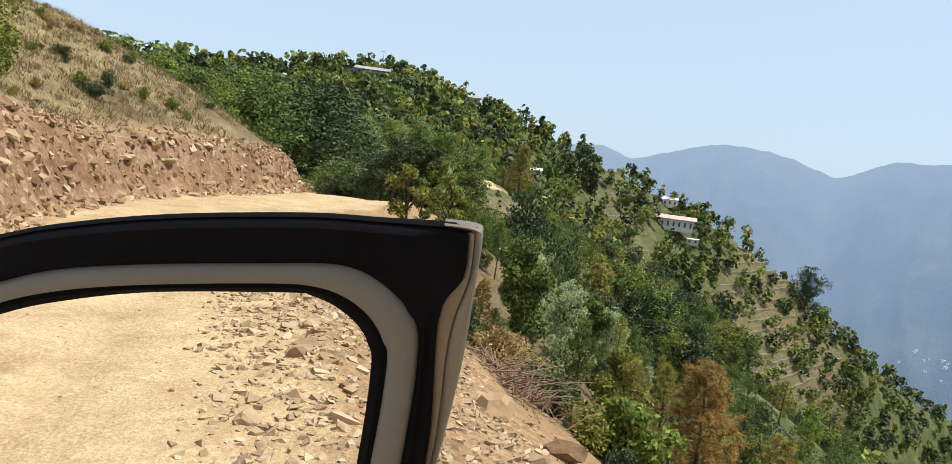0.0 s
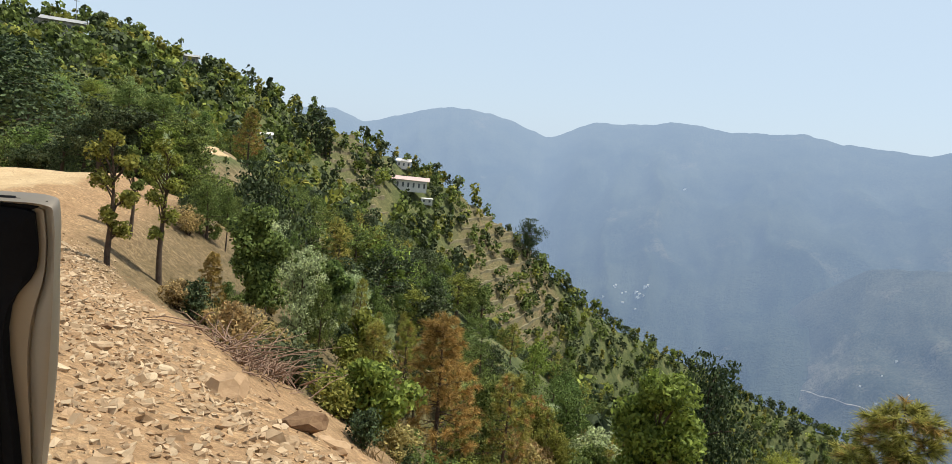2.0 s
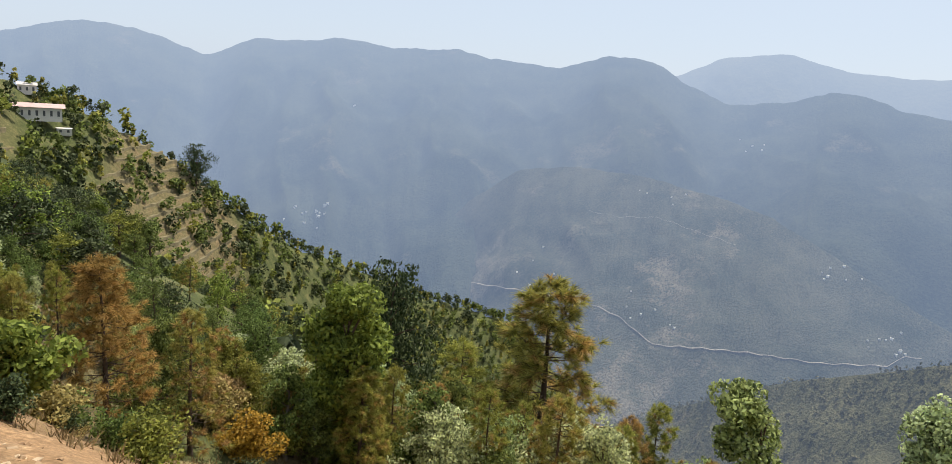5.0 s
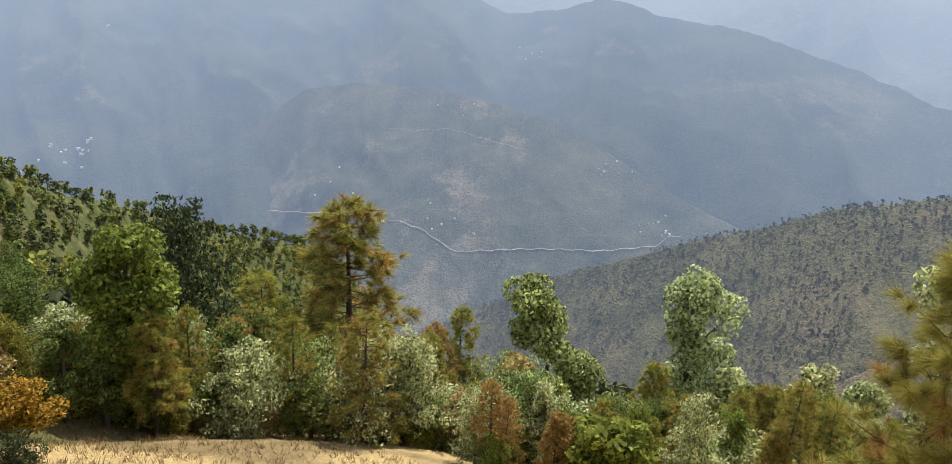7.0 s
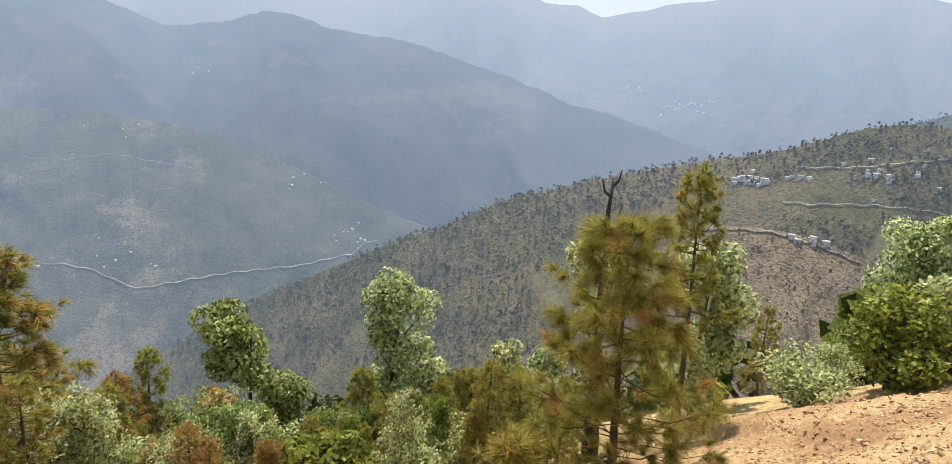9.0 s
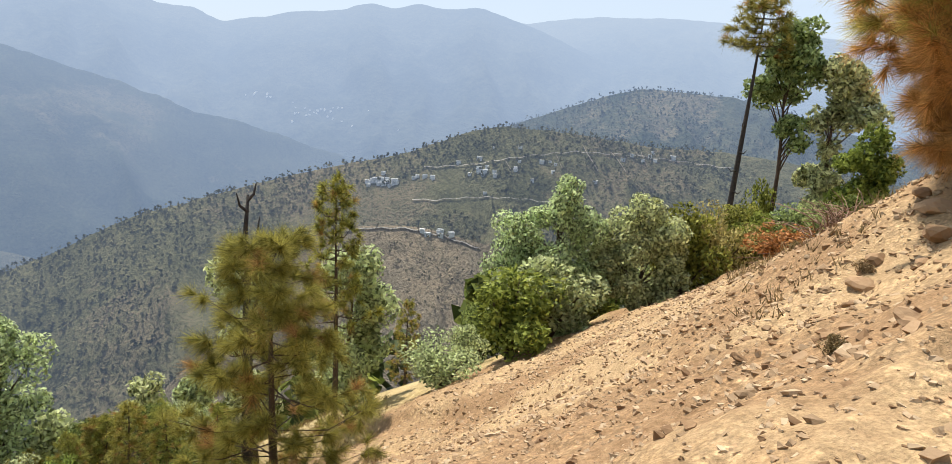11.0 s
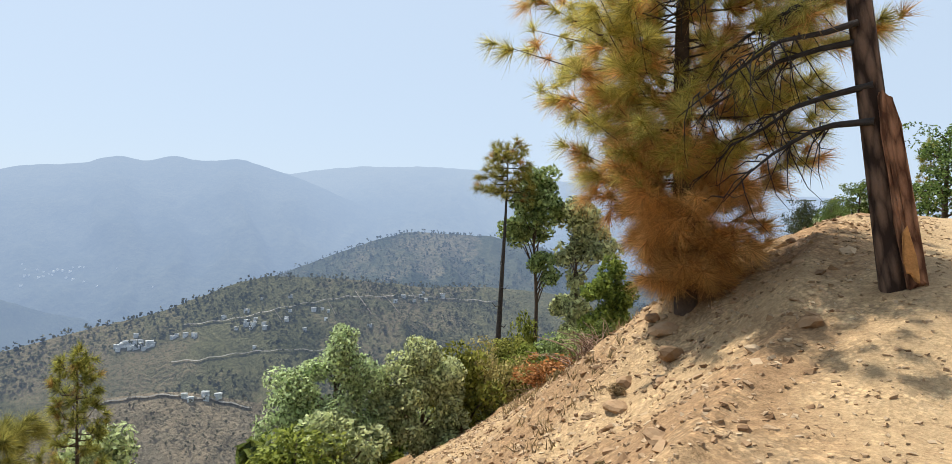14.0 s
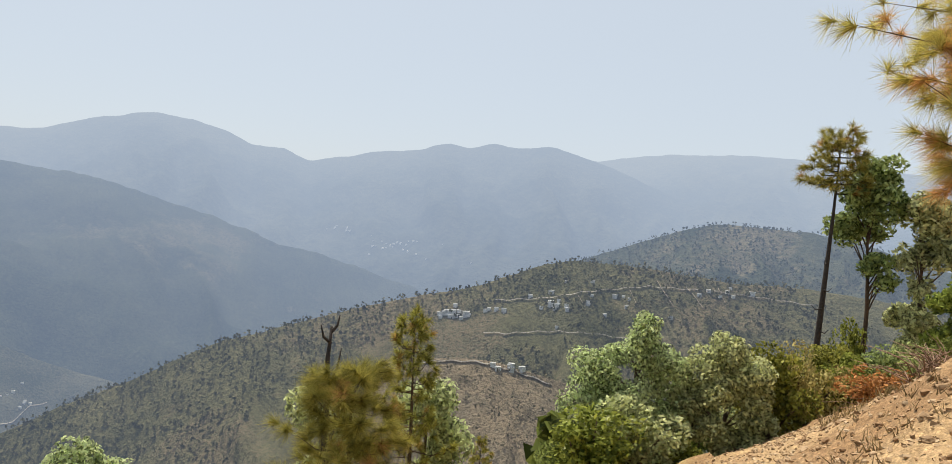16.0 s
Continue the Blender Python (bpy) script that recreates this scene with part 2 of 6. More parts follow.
M_GRASS = leaf("dry_grass", (0.10, 0.07, 0.03), (0.26, 0.19, 0.09), 0.3, 0.02)
M_WHITE = plain("whitewash", (0.66, 0.62, 0.56), 0.8, 0, 0.1, 0.6, 0.1)
M_ROOF = plain("tin_roof", (0.62, 0.56, 0.52), 0.55, 0.0, 0.2, 0.5, 0.1)
M_ROOF_GREY = plain("grey_slate_roof", (0.30, 0.29, 0.28), 0.8, 0.0, 0.3, 0.6, 0.2)
M_ROOF_PINK = plain("faded_red_tin_roof", (0.55, 0.38, 0.34), 0.6, 0.0, 0.2, 0.6, 0.1)
M_ROOF_RUST = plain("rusty_roof", (0.44, 0.33, 0.24), 0.8, 0.0, 0.3, 0.5, 0.2)
M_WALL_GREY = plain("stone_wall", (0.34, 0.30, 0.26), 0.9, 0, 0.3, 0.8, 0.3)
M_WINDOW = plain("dark_opening", (0.10, 0.10, 0.10), 0.3, 0, 0.3, 1.0, 0.0)
M_METAL = plain("grey_metal", (0.35, 0.36, 0.37), 0.45, 0.6, 0.15, 2.0, 0.05)


# ---- terrain: heights in metres, the road under the parked car is z = 0 ----
ROAD = np.array([(20, -74, -0.6), (12, -54, 1.2), (6.8, -37, 2.45), (2.9, -23, 2.4), (0.8, -14, 1.95), (0.1, -11, 1.5), (-0.5, -8.5, 0.9),
                 (-0.95, -5.5, 0.3), (-1.5, -3, 0.06), (-2.2, 0, 0.0), (-3.1, 3.5, -0.05), (-4.2, 7, -0.12), (-5.7, 11.5, -0.2), (-6.3, 15.5, -0.28),
                 (-5.6, 19.5, -0.35), (-5.0, 23.5, -0.42), (-5.3, 28, -0.8), (-8.2, 33, -1.5), (-13, 38, -2.1), (-15, 46, -2.4), (-13, 58, -2.4), (-7, 71, -2.2),
                 (-1, 82, -1.9), (2.2, 90, -1.7), (5.5, 96, -1.8), (14, 103, -2.2), (30, 110, -2.8)], float)


def refine(p, n=8):
    """A smooth line through the points p (Catmull-Rom)."""
    q = np.vstack([2 * p[0] - p[1], p, 2 * p[-1] - p[-2]])
    out = []
    for i in range(1, len(q) - 2):
        for t in np.arange(n) / n:
            a, b, c, d = q[i - 1:i + 3]
            out.append(0.5 * (2 * b + (c - a) * t + (2 * a - 5 * b + 4 * c - d) * t * t + (3 * b - a - 3 * c + d) * t ** 3))
    return np.array(out + [p[-1]])


LINE = refine(ROAD)


def hash2(i, j, k=0):
    h = (i.astype(np.int64) * 374761393 + j.astype(np.int64) * 668265263 + k * 974634541) & 0xffffffff
    h = ((h ^ (h >> 13)) * 1274126177) & 0xffffffff
    return ((h ^ (h >> 16)) & 0xffff) / 65535.0


def value_noise(x, y, k=0):
    i, j = np.floor(x), np.floor(y)
    u, v = x - i, y - j
    u, v = u * u * (3 - 2 * u), v * v * (3 - 2 * v)
    return (hash2(i, j, k) * (1 - u) + hash2(i + 1, j, k) * u) * (1 - v) + (hash2(i, j + 1, k) * (1 - u) + hash2(i + 1, j + 1, k) * u) * v


def fbm(x, y, size, octaves=4, k=0):
    """Noise from -1 to 1 whose largest features measure about size metres."""
    out, amp, total = 0, 1.0, 0.0
    for o in range(octaves):
        s = 2 ** o / size
        out = out + amp * (value_noise(x * s + 17.3 * o, y * s - 9.1 * o, k + o) * 2 - 1)
        total += amp
        amp *= 0.5
    return out / total


def step(a, b, x):
    t = np.clip((x - a) / (b - a), 0, 1)
    return t * t * (3 - 2 * t)


def road_frame(x, y):
    """Distance from the road's middle (positive on the valley side), the road's height and the y of the nearest place on it."""
    x, y = np.asarray(x, float), np.asarray(y, float)
    best = np.full(x.shape, 1e18)
    lat, z, yy = np.zeros(x.shape), np.zeros(x.shape), np.zeros(x.shape)
    for (ax, ay, az), (bx, by, bz) in zip(LINE[:-1], LINE[1:]):
        dx, dy = bx - ax, by - ay
        t = np.clip(((x - ax) * dx + (y - ay) * dy) / (dx * dx + dy * dy), 0, 1)
        ex, ey = x - ax - t * dx, y - ay - t * dy
        d = ex * ex + ey * ey
        m = d < best
        best = np.where(m, d, best)
        lat = np.where(m, np.sqrt(d) * np.sign(ex * dy - ey * dx), lat)
        z, yy = np.where(m, az + t * (bz - az), z), np.where(m, ay + t * dy, yy)
    return lat, z, yy


HILL_AZ = np.array([-60, -35, -20, -10, -5, 2, 7, 13, 19, 25, 29, 33, 43, 52, 57, 62, 70], float)
HILL_R = np.array([150, 160, 190, 210, 215, 225, 235, 255, 275, 295, 310, 330, 400, 460, 480, 500, 520], float)
HILL_EL = np.array([2.4, 2.8, 3.2, 4.3, 4.7, 3.3, 1.0, -1.3, -3.9, -7.0, -10.6, -13.0, -16.2, -18.0, -23.0, -31.0, -45.0], float)
FLOOR = -620.0


def height(x, y):
    x, y = np.asarray(x, float), np.asarray(y, float)
    lat, rz, yy = road_frame(x, y)
    r, az = np.hypot(x, y), np.degrees(np.arctan2(x, y))
    far = step(60, 110, r)
    lat = lat * (1 - far) + (x + 4) * far
    yy = np.where(r > 100, np.clip(y, -60, 60), yy)
    # valley side
    l = np.maximum(lat, 0)
    front = 0.38 * np.clip(l - 2.5, 0, 2) + 0.74 * np.clip(l - 4.5, 0, 7.5) + 0.55 * np.clip(l - 12, 0, 18) + 0.70 * np.maximum(l - 30, 0)
    back = 0.66 * np.clip(l - 3.8, 0, 8.2) + 0.60 * np.clip(l - 12, 0, 12) + 0.66 * np.maximum(l - 24, 0)
    b = step(-4, 7, np.where(np.abs(yy) < 60, yy * 0.6 + y * 0.4, yy))
    drop = back * (1 - b) + front * b
    drop = np.where(l > 60, drop - 0.05 * (l - 60), drop)
    valley = rz - drop
    # hill side: a cut bank, a dry slope above it
    m = np.maximum(-lat, 0)
    m = m + 1.5 * step(5, 10, yy) * (m > 0)
    cut = (1.75 - 0.55 * step(10, 15, yy) + 0.35 * fbm(x, y, 6, 3, 5)) * (1 - 0.85 * step(26, 29, yy)) * (1 - 0.25 * step(-2, -12, yy))
    bank = cut * step(2.75, 3.6 + 0.5 * fbm(x, y, 2.2, 3, 9), m) + (0.42 + 0.06 * step(4, 9, yy) - 0.26 * step(25, 29, yy)) * np.clip(m - 3.6, 0, 8) + 0.10 * np.maximum(m - 11.6, 0)
    near = np.where(lat >= 0, valley, rz + bank)
    near = near + 0.30 * np.exp(-((x - 2.1) ** 2 + (y + 7.9) ** 2) / 1.6)
    near = near + 0.60 * np.exp(-((x - 5.6) ** 2 + (y + 9.4) ** 2) / 5.0)
    # ruts and roughness
    rut = 0.04 * np.exp(-((np.abs(lat) - 0.85) / 0.25) ** 2)
    rough = fbm(x, y, 1.1, 4, 21) * 0.085 * step(1.8, 3.6, np.abs(lat)) + fbm(x, y, 0.6, 3, 31) * 0.012 + fbm(x, y, 1.9, 3, 33) * 0.16 * step(3.4, 5.0, lat) * (1 - step(14, 20, lat))
    rough = rough + fbm(x, y, 5, 3, 41) * 0.35 * step(5, 14, np.abs(lat)) + 0.10 * np.exp(-((lat - 2.7) / 0.5) ** 2) * (0.5 + fbm(x, y, 1.5, 2, 3))
    rough = rough + fbm(x, y, 0.9, 3, 77) * 0.16 * np.exp(-((m - 3.3) / 0.7) ** 2) * (m > 0)
    loose = step(2.6, 4.2, lat) * (1 - step(13, 18, lat)) * step(0, -4, yy)
    rough = rough + loose * (0.13 * fbm(x, y, 0.8, 3, 91) + 0.10 * np.maximum(fbm(x, y, 0.55, 3, 93), 0) + 0.05 * np.abs(fbm(x, y, 0.33, 2, 95)) + 0.12 * np.maximum(fbm(x, y, 2.4, 3, 97), 0))
    near = near - rut + rough
    # the wooded spur ahead
    rc = np.interp(az, HILL_AZ, HILL_R)
    zc = 1.6 + rc * np.tan(np.radians(np.interp(az, HILL_AZ, HILL_EL)))
    s = np.interp(az, [-40, -12, -4, 4, 12, 25, 40], [0.10, 0.13, 0.20, 0.33, 0.42, 0.52, 0.5])
    hill = np.where(r < rc, zc - s * (rc - r), zc - 0.62 * (r - rc)) + fbm(x, y, 45, 4, 51) * np.clip(r / 220, 0, 1) * 3.0
    hill = hill - 9 * (1 - step(30, 130, r))
    hill = np.where((az < -60) | (az > 70) | (r < 24), -1e4, hill)
    z = np.maximum(near, hill)
    return np.maximum(z, FLOOR + fbm(x, y, 300, 4, 61) * 25)


# ---- helpers for meshes ----
def mesh_of(name, verts, faces, material, smooth=False):
    me = bpy.data.meshes.new(name)
    me.from_pydata([tuple(v) for v in verts] if not isinstance(verts, np.ndarray) else verts.tolist(), [], faces if isinstance(faces, list) else faces.tolist())
    me.materials.append(material)
    if smooth:
        me.polygons.foreach_set("use_smooth", [True] * len(me.polygons))
    me.update()
    return me


def part(name, data, material, parent, label=""):
    """Links a bmesh or a mesh as one object under a thing or a part."""
    if isinstance(data, bmesh.types.BMesh):
        me = bpy.data.meshes.new(name)
        data.to_mesh(me)
        data.free()
        me.materials.append(material)
        data = me
    ob = new(name, data)
    ob.parent = parent
    return tagged(ob, label)


def box(bm, x0, x1, y0, y1, z0, z1, bevel=0.0):
    made = bmesh.ops.create_cube(bm, size=1.0, matrix=Matrix.Translation(((x0 + x1) / 2, (y0 + y1) / 2, (z0 + z1) / 2)) @ Matrix.Diagonal((x1 - x0, y1 - y0, z1 - z0, 1)))
    if bevel:
        edges = {e for v in made["verts"] for e in v.link_edges}
        bmesh.ops.bevel(bm, geom=list(edges), offset=bevel, segments=2, affect="EDGES", profile=0.6)
    return bm


def tube(points, radii, sides=7, wobble=0.0, rng=None):
    """Vertices and faces of a tapered limb along the points."""
    verts, faces = [], []
    points = [Vector(p) for p in points]
    for i, (p, r) in enumerate(zip(points, radii)):
        d = (points[min(i + 1, len(points) - 1)] - points[max(i - 1, 0)]).normalized()
        a = d.cross(Vector((0.31, 0.95, 0.07))).normalized()
        b = d.cross(a)
        for k in range(sides):
            t = 2 * math.pi * k / sides
            rr = r * (1 + (rng.uniform(-wobble, wobble) if rng else 0))
            verts.append(p + a * math.cos(t) * rr + b * math.sin(t) * rr)
        if i:
            o = (i - 1) * sides
            faces += [(o + k, o + (k + 1) % sides, o + sides + (k + 1) % sides, o + sides + k) for k in range(sides)]
    n = len(verts)
    faces.append(tuple(range(n - sides, n)))
    return verts, faces


def joined(pieces):
    verts, faces = [], []
    for v, f in pieces:
        o = len(verts)
        verts += list(v)
        faces += [tuple(o + i for i in q) for q in f]
    return verts, faces


def z_at(x, y):
    return float(height(np.array([x]), np.array([y]))[0])


# ---- the ground: one sheet from under the car to the horizon ----
def build_ground():
    az = np.radians(np.concatenate([np.arange(-42, 178, 0.35), np.arange(178, 318, 2.5)]))
    r = np.concatenate([[0.0], np.geomspace(0.5, 40, 290), np.geomspace(40, 4900, 210)[1:]])
    n, m = len(az), len(r)
    rr, aa = np.meshgrid(r, az, indexing="ij")
    x, y = rr * np.sin(aa), rr * np.cos(aa)
    z = height(x.ravel(), y.ravel()).reshape(x.shape)
    lat, _, yy = road_frame(x.ravel(), y.ravel())
    co = np.stack([x.ravel(), y.ravel(), z.ravel()], -1)
    i, j = np.meshgrid(np.arange(m - 1), np.arange(n), indexing="ij")
    k = (j + 1) % n
    faces = np.stack([i * n + j, i * n + k, (i + 1) * n + k, (i + 1) * n + j], -1).reshape(-1, 4)[:, ::-1]
    me = bpy.data.meshes.new("ground")
    me.vertices.add(len(co))
    me.vertices.foreach_set("co", co.ravel())
    me.loops.add(faces.size)
    me.loops.foreach_set("vertex_index", faces.ravel())
    me.polygons.add(len(faces))
    me.polygons.foreach_set("loop_start", np.arange(0, faces.size, 4))
    me.polygons.foreach_set("loop_total", np.full(len(faces), 4))
    me.polygons.foreach_set("use_smooth", np.ones(len(faces), bool))
    me.update(calc_edges=True)
    xf, yf, rf = x.ravel(), y.ravel(), rr.ravel()
    lat = np.where(lat < 0, lat - 1.5 * step(5, 10, yy), lat)
    road = 1 - step(1.9, 3.1, np.abs(lat))
    road = np.maximum(road, (1 - step(12.0, 18.0, lat)) * (lat > 0) * step(2, -5, yy) * (1 - step(-16, -24, yy)) * (0.30 + 0.4 * step(-0.35, 0.35, fbm(xf, yf, 1.6, 4, 44)) + 0.3 * step(4.2, 2.2, lat)))
    cut = step(2.5, 3.0, -lat) * (1 - step(3.5, 4.3, -lat)) * (1 - step(26, 29, yy))
    grass = np.maximum(step(7, 11, lat) * step(-2, 4, yf) + step(13, 18, lat) * (1 - step(-2, 4, yf)), step(3.9, 4.8, -lat) * 0.75 * (yy < 28))
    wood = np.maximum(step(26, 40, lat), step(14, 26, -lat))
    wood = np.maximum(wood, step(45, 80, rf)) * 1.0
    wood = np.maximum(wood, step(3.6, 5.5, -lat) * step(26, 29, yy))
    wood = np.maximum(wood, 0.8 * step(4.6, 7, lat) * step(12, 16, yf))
    scrub = step(3.7, 4.6, -lat) * (1 - step(13, 20, -lat)) * (0.72 + 0.28 * step(-0.1, 0.2, fbm(xf, yf, 3, 3, 8))) * (yy < 30)
    scrub = np.maximum(scrub, 0.8 * step(5.0, 8.0, lat) * step(4, 9, yf) * (1 - step(16, 26, xf)) * step(-0.25, 0.15, fbm(xf, yf, 4, 3, 18)))
    az_f = np.degrees(np.arctan2(xf, yf))
    terr = step(18, 21, az_f) * (1 - step(28, 30.5, az_f)) * step(225, 240, rf) * (1 - step(295, 310, rf))
    terr = np.maximum(terr, step(8.5, 10, az_f) * (1 - step(13, 15, az_f)) * step(212, 222, rf) * (1 - step(245, 260, rf)) * 0.6)
    wood, grass = wood * (1 - 0.38 * terr), grass
    rubble = step(1.7, 3.0, lat) * (1 - step(14, 20, lat)) * (rf < 40)
    scrub = np.maximum(scrub, 0.9 * step(3.4, 5.2, lat) * step(9.5, 12, yf) * (1 - step(4.5, 7.5, xf)))
    scrub = np.maximum(scrub, 0.6 * terr)
    for name, values in (("rubble", rubble), ("road", road), ("cut", cut), ("scrub", scrub), ("grass", grass), ("wood", wood)):
        me.attributes.new(name, "FLOAT", "POINT").data.foreach_set("value", values.astype(np.float32))
    me.materials.append(M_GROUND)
    return tagged(new("ground", me), "steep mountainside with a dusty unpaved road cut into it", "ground", kind="structure")


build_ground()


# ---- the distance: ranges behind the valley ----
def mountain(name, label, material, crest, dist, back, front_slope, front_len, rough, seed, steps=0.15, jag=1.0):
    """A range whose crest runs through (bearing, height above the eye, both in degrees); dist: its distance at even steps; spurs and gullies run down its face."""
    az, el = [c[0] for c in crest], [c[1] for c in crest]
    a = np.arange(az[0], az[-1], steps)
    rc = np.interp(a, np.linspace(az[0], az[-1], len(dist)), dist)
    kernel = np.hanning(9) / np.hanning(9).sum()
    e = np.convolve(np.pad(np.interp(a, az, el), 4, "edge"), kernel, "valid")
    e = e + jag * (0.16 * fbm(a, a * 0 + seed, 3.0, 4, seed) + 0.10 * fbm(a, a * 0 + seed + 5, 0.9, 3, seed + 3))
    zc = 1.6 + rc * np.tan(np.radians(e))
    s = np.concatenate([np.linspace(-back, 0, 8)[:-1], np.linspace(0, 1, 72) ** 1.15 * front_len])
    ss, ai = np.meshgrid(s, np.arange(len(a)), indexing="ij")
    rr = rc[ai] - ss
    x, y = rr * np.sin(np.radians(a))[ai], rr * np.cos(np.radians(a))[ai]
    grow = step(0, front_len * 0.3, np.abs(ss))
    across = rc[ai] * np.radians(a)[ai] + fbm(x, y, rough * 6, 3, seed + 2) * rough * 2.0
    ribs = np.abs(fbm(across, ss * 0.28, rough * 5, 3, seed)) + 0.45 * np.abs(fbm(across, ss * 0.35, rough * 1.7, 3, seed + 4))
    z = zc[ai] - np.where(ss > 0, ss * front_slope, -ss * 0.5) + (0.3 - ribs) * rough * 1.5 * grow + fbm(x, y, rough * 1.2, 4, seed + 7) * rough * (0.06 + 0.22 * grow)
    co = np.stack([x.ravel(), y.ravel(), z.ravel()], -1)
    n = len(a)
    i, j = np.meshgrid(np.arange(len(s) - 1), np.arange(n - 1), indexing="ij")
    faces = np.stack([i * n + j, i * n + j + 1, (i + 1) * n + j + 1, (i + 1) * n + j], -1).reshape(-1, 4)
    ob = new(name, mesh_of(name, co, faces, material, True))
    return tagged(ob, label, "mountain", kind="structure")


# all range materials carry the painted haze of distant()
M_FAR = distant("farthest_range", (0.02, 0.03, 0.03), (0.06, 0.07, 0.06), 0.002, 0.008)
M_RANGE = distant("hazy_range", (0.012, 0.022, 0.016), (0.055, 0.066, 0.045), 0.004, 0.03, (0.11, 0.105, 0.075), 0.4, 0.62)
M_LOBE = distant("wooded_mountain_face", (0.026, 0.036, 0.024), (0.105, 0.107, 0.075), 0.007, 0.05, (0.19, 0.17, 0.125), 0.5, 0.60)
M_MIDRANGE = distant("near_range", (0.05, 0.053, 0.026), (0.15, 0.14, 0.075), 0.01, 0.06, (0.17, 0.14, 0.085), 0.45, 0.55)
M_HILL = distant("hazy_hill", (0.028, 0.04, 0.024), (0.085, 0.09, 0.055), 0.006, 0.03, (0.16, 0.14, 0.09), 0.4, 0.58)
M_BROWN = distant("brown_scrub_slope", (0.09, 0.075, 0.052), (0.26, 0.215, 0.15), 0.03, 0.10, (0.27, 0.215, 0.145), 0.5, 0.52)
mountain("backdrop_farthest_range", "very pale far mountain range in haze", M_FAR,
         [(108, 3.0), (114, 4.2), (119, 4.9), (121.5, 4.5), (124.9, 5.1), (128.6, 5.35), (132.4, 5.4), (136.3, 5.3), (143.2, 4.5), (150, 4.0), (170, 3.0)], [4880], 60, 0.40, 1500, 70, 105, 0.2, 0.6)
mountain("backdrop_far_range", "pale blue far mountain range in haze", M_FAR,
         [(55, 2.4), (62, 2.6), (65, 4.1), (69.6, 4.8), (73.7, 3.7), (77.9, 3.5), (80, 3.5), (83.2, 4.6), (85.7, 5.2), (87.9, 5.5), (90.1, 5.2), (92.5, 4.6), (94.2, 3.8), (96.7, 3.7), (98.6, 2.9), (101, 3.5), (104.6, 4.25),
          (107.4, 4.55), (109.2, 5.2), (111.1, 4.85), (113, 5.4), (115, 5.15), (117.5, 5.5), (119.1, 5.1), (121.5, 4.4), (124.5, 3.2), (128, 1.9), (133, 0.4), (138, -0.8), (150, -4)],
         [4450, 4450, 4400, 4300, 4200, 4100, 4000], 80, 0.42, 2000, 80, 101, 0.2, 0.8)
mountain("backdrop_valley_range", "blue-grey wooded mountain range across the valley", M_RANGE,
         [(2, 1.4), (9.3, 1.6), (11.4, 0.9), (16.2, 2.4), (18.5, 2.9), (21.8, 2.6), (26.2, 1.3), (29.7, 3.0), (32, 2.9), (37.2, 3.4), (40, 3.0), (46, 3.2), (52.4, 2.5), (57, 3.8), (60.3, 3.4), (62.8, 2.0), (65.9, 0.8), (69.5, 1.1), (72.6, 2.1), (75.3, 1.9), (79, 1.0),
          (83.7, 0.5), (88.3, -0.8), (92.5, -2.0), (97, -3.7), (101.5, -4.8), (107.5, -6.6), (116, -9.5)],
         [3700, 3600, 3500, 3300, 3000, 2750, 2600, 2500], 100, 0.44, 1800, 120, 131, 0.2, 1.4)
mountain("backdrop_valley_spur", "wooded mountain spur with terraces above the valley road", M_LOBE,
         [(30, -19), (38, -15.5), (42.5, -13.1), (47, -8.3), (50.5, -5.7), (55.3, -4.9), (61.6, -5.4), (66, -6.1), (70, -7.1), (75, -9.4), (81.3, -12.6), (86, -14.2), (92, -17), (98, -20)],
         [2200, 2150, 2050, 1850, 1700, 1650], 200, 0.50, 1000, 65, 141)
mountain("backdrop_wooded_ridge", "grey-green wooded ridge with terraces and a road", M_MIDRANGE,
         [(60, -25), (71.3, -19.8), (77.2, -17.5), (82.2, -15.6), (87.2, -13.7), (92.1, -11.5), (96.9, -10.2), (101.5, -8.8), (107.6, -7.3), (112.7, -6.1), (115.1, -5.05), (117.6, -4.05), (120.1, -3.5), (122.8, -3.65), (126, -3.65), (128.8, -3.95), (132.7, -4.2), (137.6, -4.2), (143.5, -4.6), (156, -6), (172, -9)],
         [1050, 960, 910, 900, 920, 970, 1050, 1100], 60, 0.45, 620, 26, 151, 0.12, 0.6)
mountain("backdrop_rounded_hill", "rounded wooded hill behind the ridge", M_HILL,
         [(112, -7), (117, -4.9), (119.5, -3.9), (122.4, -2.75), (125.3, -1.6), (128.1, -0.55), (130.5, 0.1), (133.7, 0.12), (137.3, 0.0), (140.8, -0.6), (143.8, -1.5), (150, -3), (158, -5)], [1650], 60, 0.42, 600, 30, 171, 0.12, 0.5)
mountain("backdrop_brown_spur", "brown half-bare spur below the ridge", M_BROWN,
         [(86, -28), (93, -25), (99, -20), (103.5, -15), (107.9, -12.2), (110.2, -12.1), (113.5, -12.0), (116.3, -12.5), (120, -13.1), (126, -15.5), (134, -18), (150, -22)], [520], 40, 0.62, 300, 14, 191, 0.12, 0.8)


